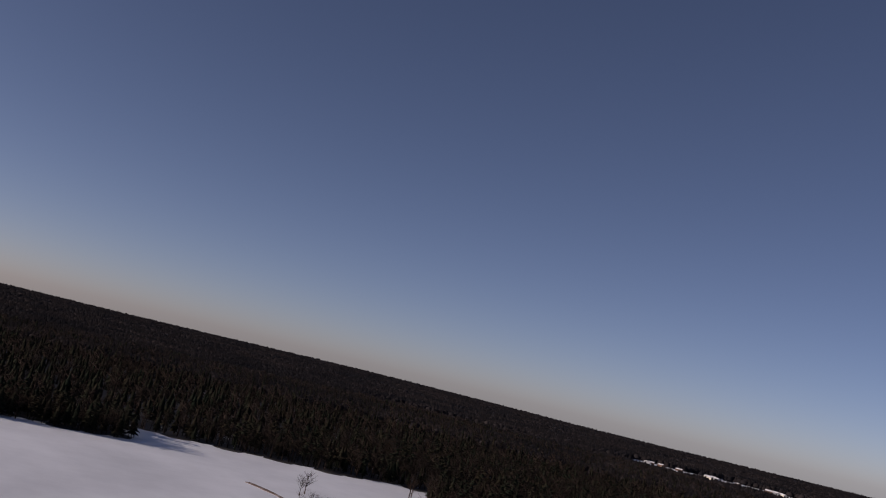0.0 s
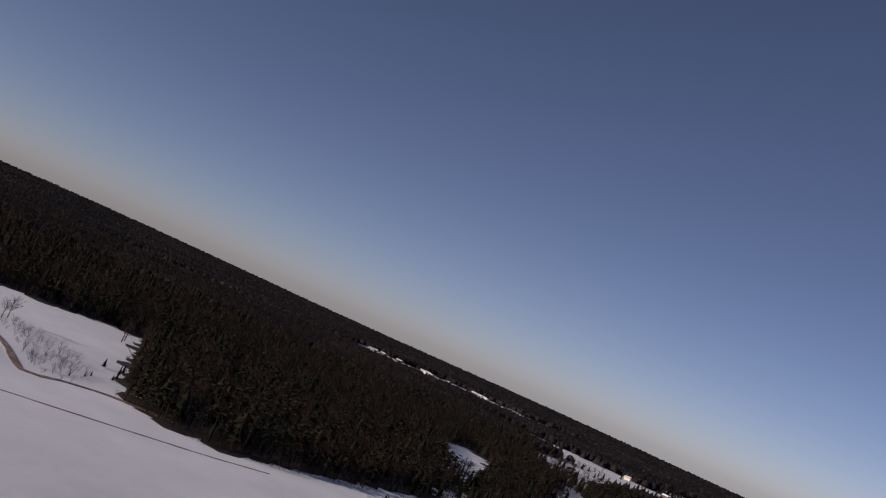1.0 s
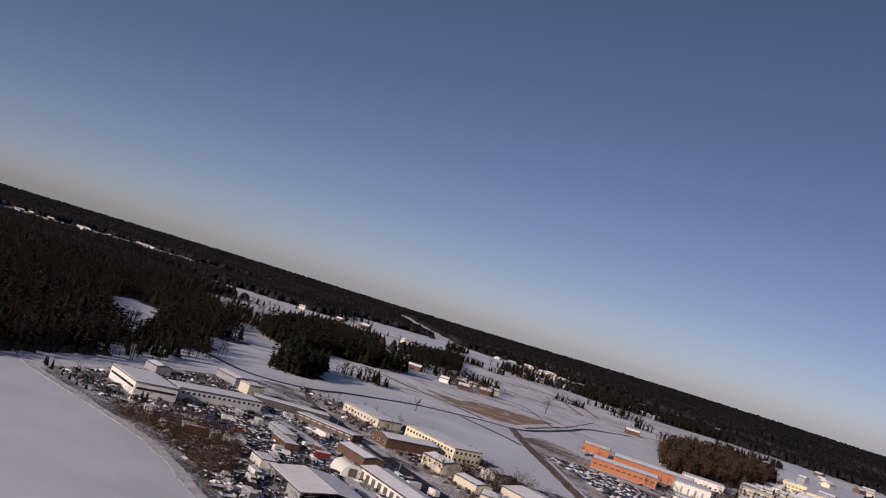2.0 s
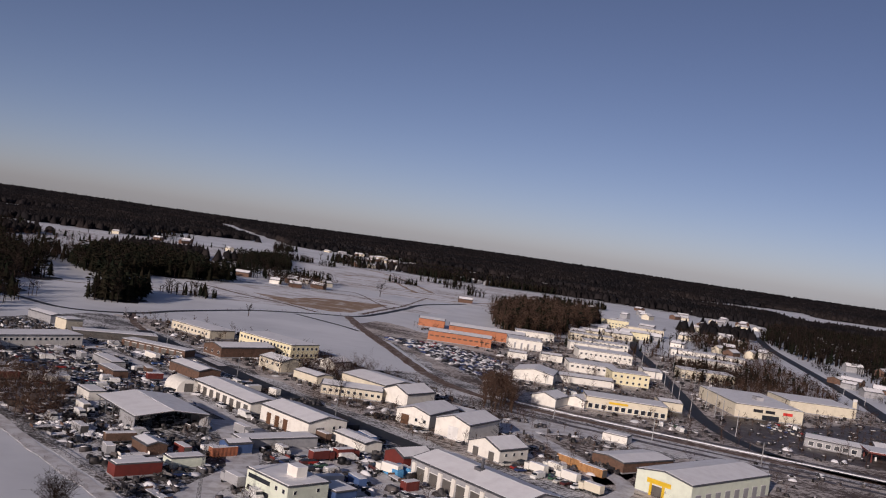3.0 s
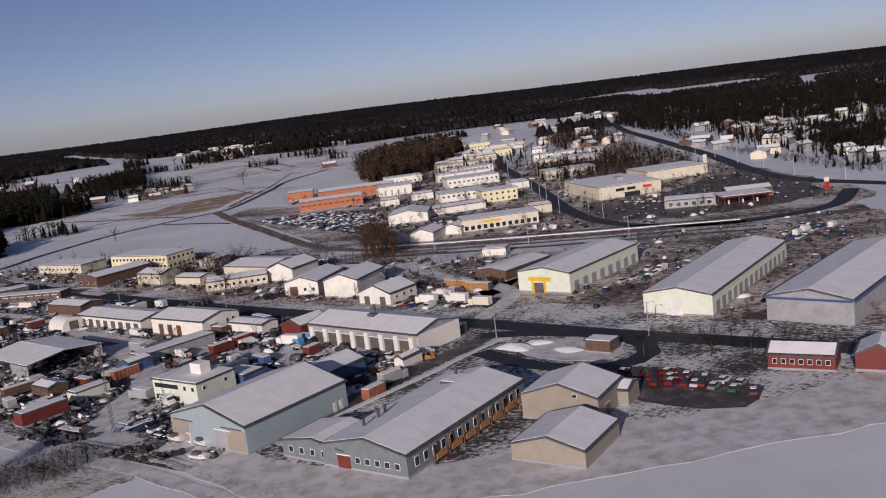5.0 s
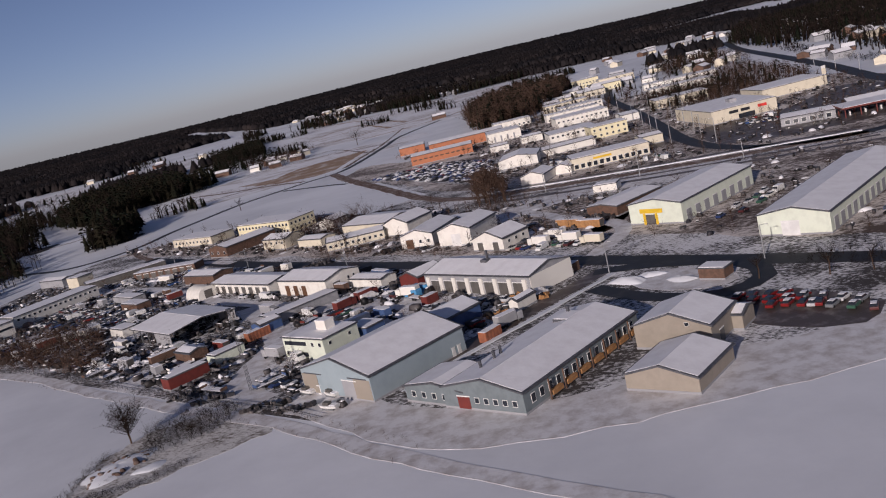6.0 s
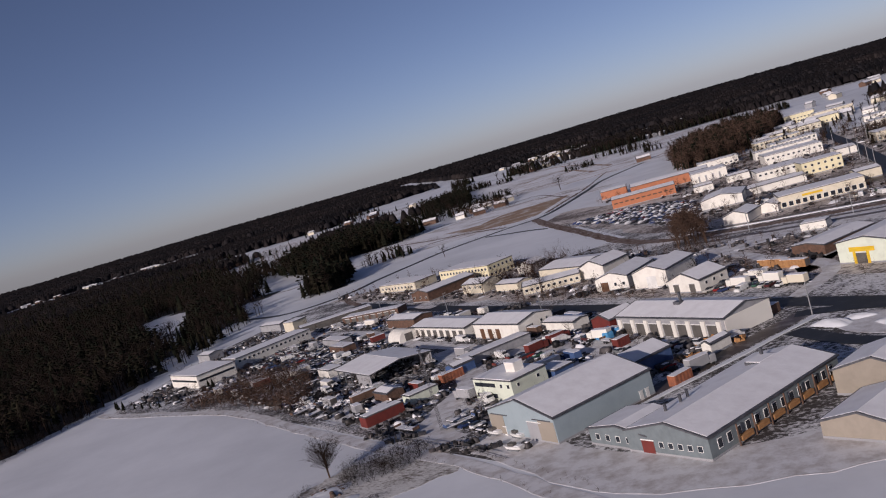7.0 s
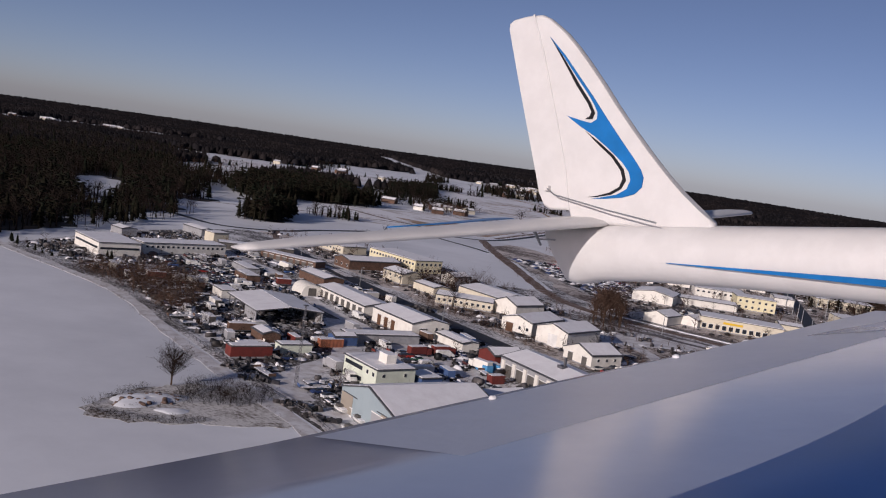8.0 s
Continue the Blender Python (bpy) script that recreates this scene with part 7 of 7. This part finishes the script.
    tp = [(-0.222, -0.004, 0.004, -0.0055, 0.003), (-0.216, -0.018, 0.006, -0.0055, 0.005), (-0.19, -0.026, 0.011, -0.0045, 0.006), (-0.10, -0.036, 0.024, -0.0025, 0.008), (0.0, -0.042, 0.034, 0.0, 0.009),
          (0.10, -0.036, 0.030, 0.001, 0.008), (0.19, -0.026, 0.022, 0.0025, 0.006), (0.205, -0.012, 0.014, 0.003, 0.003)]
    tail = flying_surface("tailplane", tp, "foam", t)
    flying_surface("blue_flash", [(-0.13, -0.012, -0.009, 0.0008, 0.001), (-0.09, -0.020, -0.008, 0.0016, 0.001), (-0.03, -0.034, -0.014, 0.0030, 0.001)], "decal_blue", tail)

    def tube(name, stations, material, parent, seg=20):
        bm = bmesh.new()
        rings = []
        for x, y, z, ry, rz in stations:
            rings.append([bm.verts.new((x, y + ry * math.cos(2 * math.pi * k / seg), z + rz * math.sin(2 * math.pi * k / seg))) for k in range(seg)])
        for a, b in zip(rings, rings[1:]):
            for i in range(seg):
                bm.faces.new((a[i], a[(i + 1) % seg], b[(i + 1) % seg], b[i]))
        bm.faces.new(rings[0])
        bm.faces.new(rings[-1])
        ob = part(name, bm, material, parent)
        for f in ob.data.polygons:
            f.use_smooth = True
        return ob

    boom = tube("fuselage", [(-0.012, 0, -0.006, 0.004, 0.005), (-0.004, 0, -0.012, 0.008, 0.011), (0.004, 0, -0.018, 0.010, 0.0165), (0.012, 0, -0.0185, 0.0125, 0.0170), (0.03, 0, -0.0165, 0.0148, 0.0160), (0.06, 0, -0.0157, 0.0154, 0.0157),
                             (0.12, 0, -0.0158, 0.0158, 0.0160), (0.20, 0, -0.0168, 0.0175, 0.0178), (0.30, 0, -0.021, 0.024, 0.026), (0.40, 0, -0.025, 0.032, 0.036), (0.55, 0, -0.026, 0.034, 0.040), (0.66, 0, -0.024, 0.022, 0.026), (0.70, 0, -0.022, 0.006, 0.008)], "foam", t)
    bm = bmesh.new()
    prev = None
    for k in range(13):
        s = k / 12
        x = 0.078 + 0.19 * s
        r = 0.0160 + 0.0050 * s
        for_a = [math.pi + 0.18 - 0.015 * s, math.pi + 0.18 + 0.02 + 0.25 * s]
        q = [bm.verts.new((x, (r + 0.0008) * math.cos(a), -0.0160 - 0.003 * s + (r + 0.0010) * math.sin(a))) for a in for_a]
        if prev:
            bm.faces.new((prev[0], prev[1], q[1], q[0]))
        prev = q
    part("blue_stripe", bm, "decal_blue", boom)
    bm = bmesh.new()
    for p, q in (((-0.0093, -0.006, 0.0206), (-0.0002, -0.010, 0.0166)), ((-0.0002, -0.010, 0.0166), (0.0379, -0.013, 0.0080)), ((0.0379, -0.013, 0.0080), (0.0711, -0.0150, 0.0015))):
        add_cyl(bm, p, q, 0.00045, 0.00045, 6)
    part("push_rod", bm, "steel", t)
    bm = bmesh.new()
    add_box(bm, -0.0093, -0.0052, 0.0205, 0.0035, 0.003, 0.003, 0, 0.0006)
    part("control_horn", bm, "foam", t)
    bm = bmesh.new()
    add_cyl(bm, (-0.0105, -0.016, -0.0040), (-0.0055, -0.016, -0.0128), 0.0012, 0.0007, 6)
    add_cyl(bm, (-0.0075, -0.016, -0.0092), (0.0043, -0.015, -0.0093), 0.0005, 0.0005, 6)
    part("elevator_horn", bm, "steel", t)
    SPAN = [(-0.62, 0.23, 0.30, -0.020, 0.008), (-0.58, 0.205, 0.325, -0.0225, 0.014), (-0.50, 0.192, 0.345, -0.026, 0.018), (-0.338, 0.1885, 0.352, -0.0325, 0.022),
            (-0.20, 0.190, 0.362, -0.0335, 0.025), (0.0, 0.200, 0.37, -0.034, 0.028), (0.20, 0.190, 0.362, -0.0335, 0.025), (0.50, 0.192, 0.345, -0.026, 0.018), (0.62, 0.23, 0.30, -0.020, 0.008)]
    wing = flying_surface("wing", SPAN, "film", t, "glossy pale film-covered wing")

    def wing_top(x, y):
        """Height of the wing's upper skin."""
        k = max(i for i in range(len(SPAN) - 1) if SPAN[i][0] <= y)
        s = (y - SPAN[k][0]) / (SPAN[k + 1][0] - SPAN[k][0])
        xt, xl, z, th = [SPAN[k][i] * (1 - s) + SPAN[k + 1][i] * s for i in range(1, 5)]
        u = (x - xt) / (xl - xt)
        return z + th * 0.5 * float(np.interp(u, [0.0, 0.25, 0.6, 0.85, 0.97, 1.0], [0.1, 0.5, 0.95, 0.85, 0.4, 0.0]))

    def skin(name, y_a, y_b, x_lo, x_hi, nu, nv, lift, material):
        """A film patch that follows the wing's skin."""
        bm = bmesh.new()
        rows_ = []
        for i in range(nu + 1):
            y = y_a + (y_b - y_a) * i / nu
            a, b = x_lo(y), x_hi(y)
            rows_.append([bm.verts.new((a + (b - a) * j / nv, y, wing_top(a + (b - a) * j / nv, y) + lift * (1 - 0.85 * j / nv))) for j in range(nv + 1)])
        for p, q in zip(rows_, rows_[1:]):
            for j in range(nv):
                bm.faces.new((p[j], p[j + 1], q[j + 1], q[j]))
        o = part(name, bm, material, wing)
        for f in o.data.polygons:
            f.use_smooth = True

    def crumb(x, y, size, seed):
        """A small lump of frozen snow stuck to the wing."""
        r = random.Random(seed)
        bm = bmesh.new()
        bmesh.ops.create_icosphere(bm, subdivisions=2, radius=size)
        for v in bm.verts:
            v.co *= r.uniform(0.75, 1.2)
            v.co.z *= 0.7
        bmesh.ops.translate(bm, verts=bm.verts, vec=(x, y, wing_top(x, y) + size * 0.35))
        o = part("snow_crumb", bm, "snow_crumb", wing, "frozen lump of snow")
        for f in o.data.polygons:
            f.use_smooth = True

    for k, (x, y, size) in enumerate(((0.1945, -0.28, 0.0010), (0.1945, -0.20, 0.0012))):
        crumb(x, y, size, k)
    skin("blue_wing_flash", -0.44, -0.20, lambda y: 0.2735 + 0.004 * math.cos((y + 0.30) * 26), lambda y: 0.330, 24, 10, 0.0006, "film_blue")
    skin("aileron", -0.33, -0.04, lambda y: 0.1925, lambda y: 0.2330, 24, 6, 0.0002, "film_light")
    return t


model_aircraft()
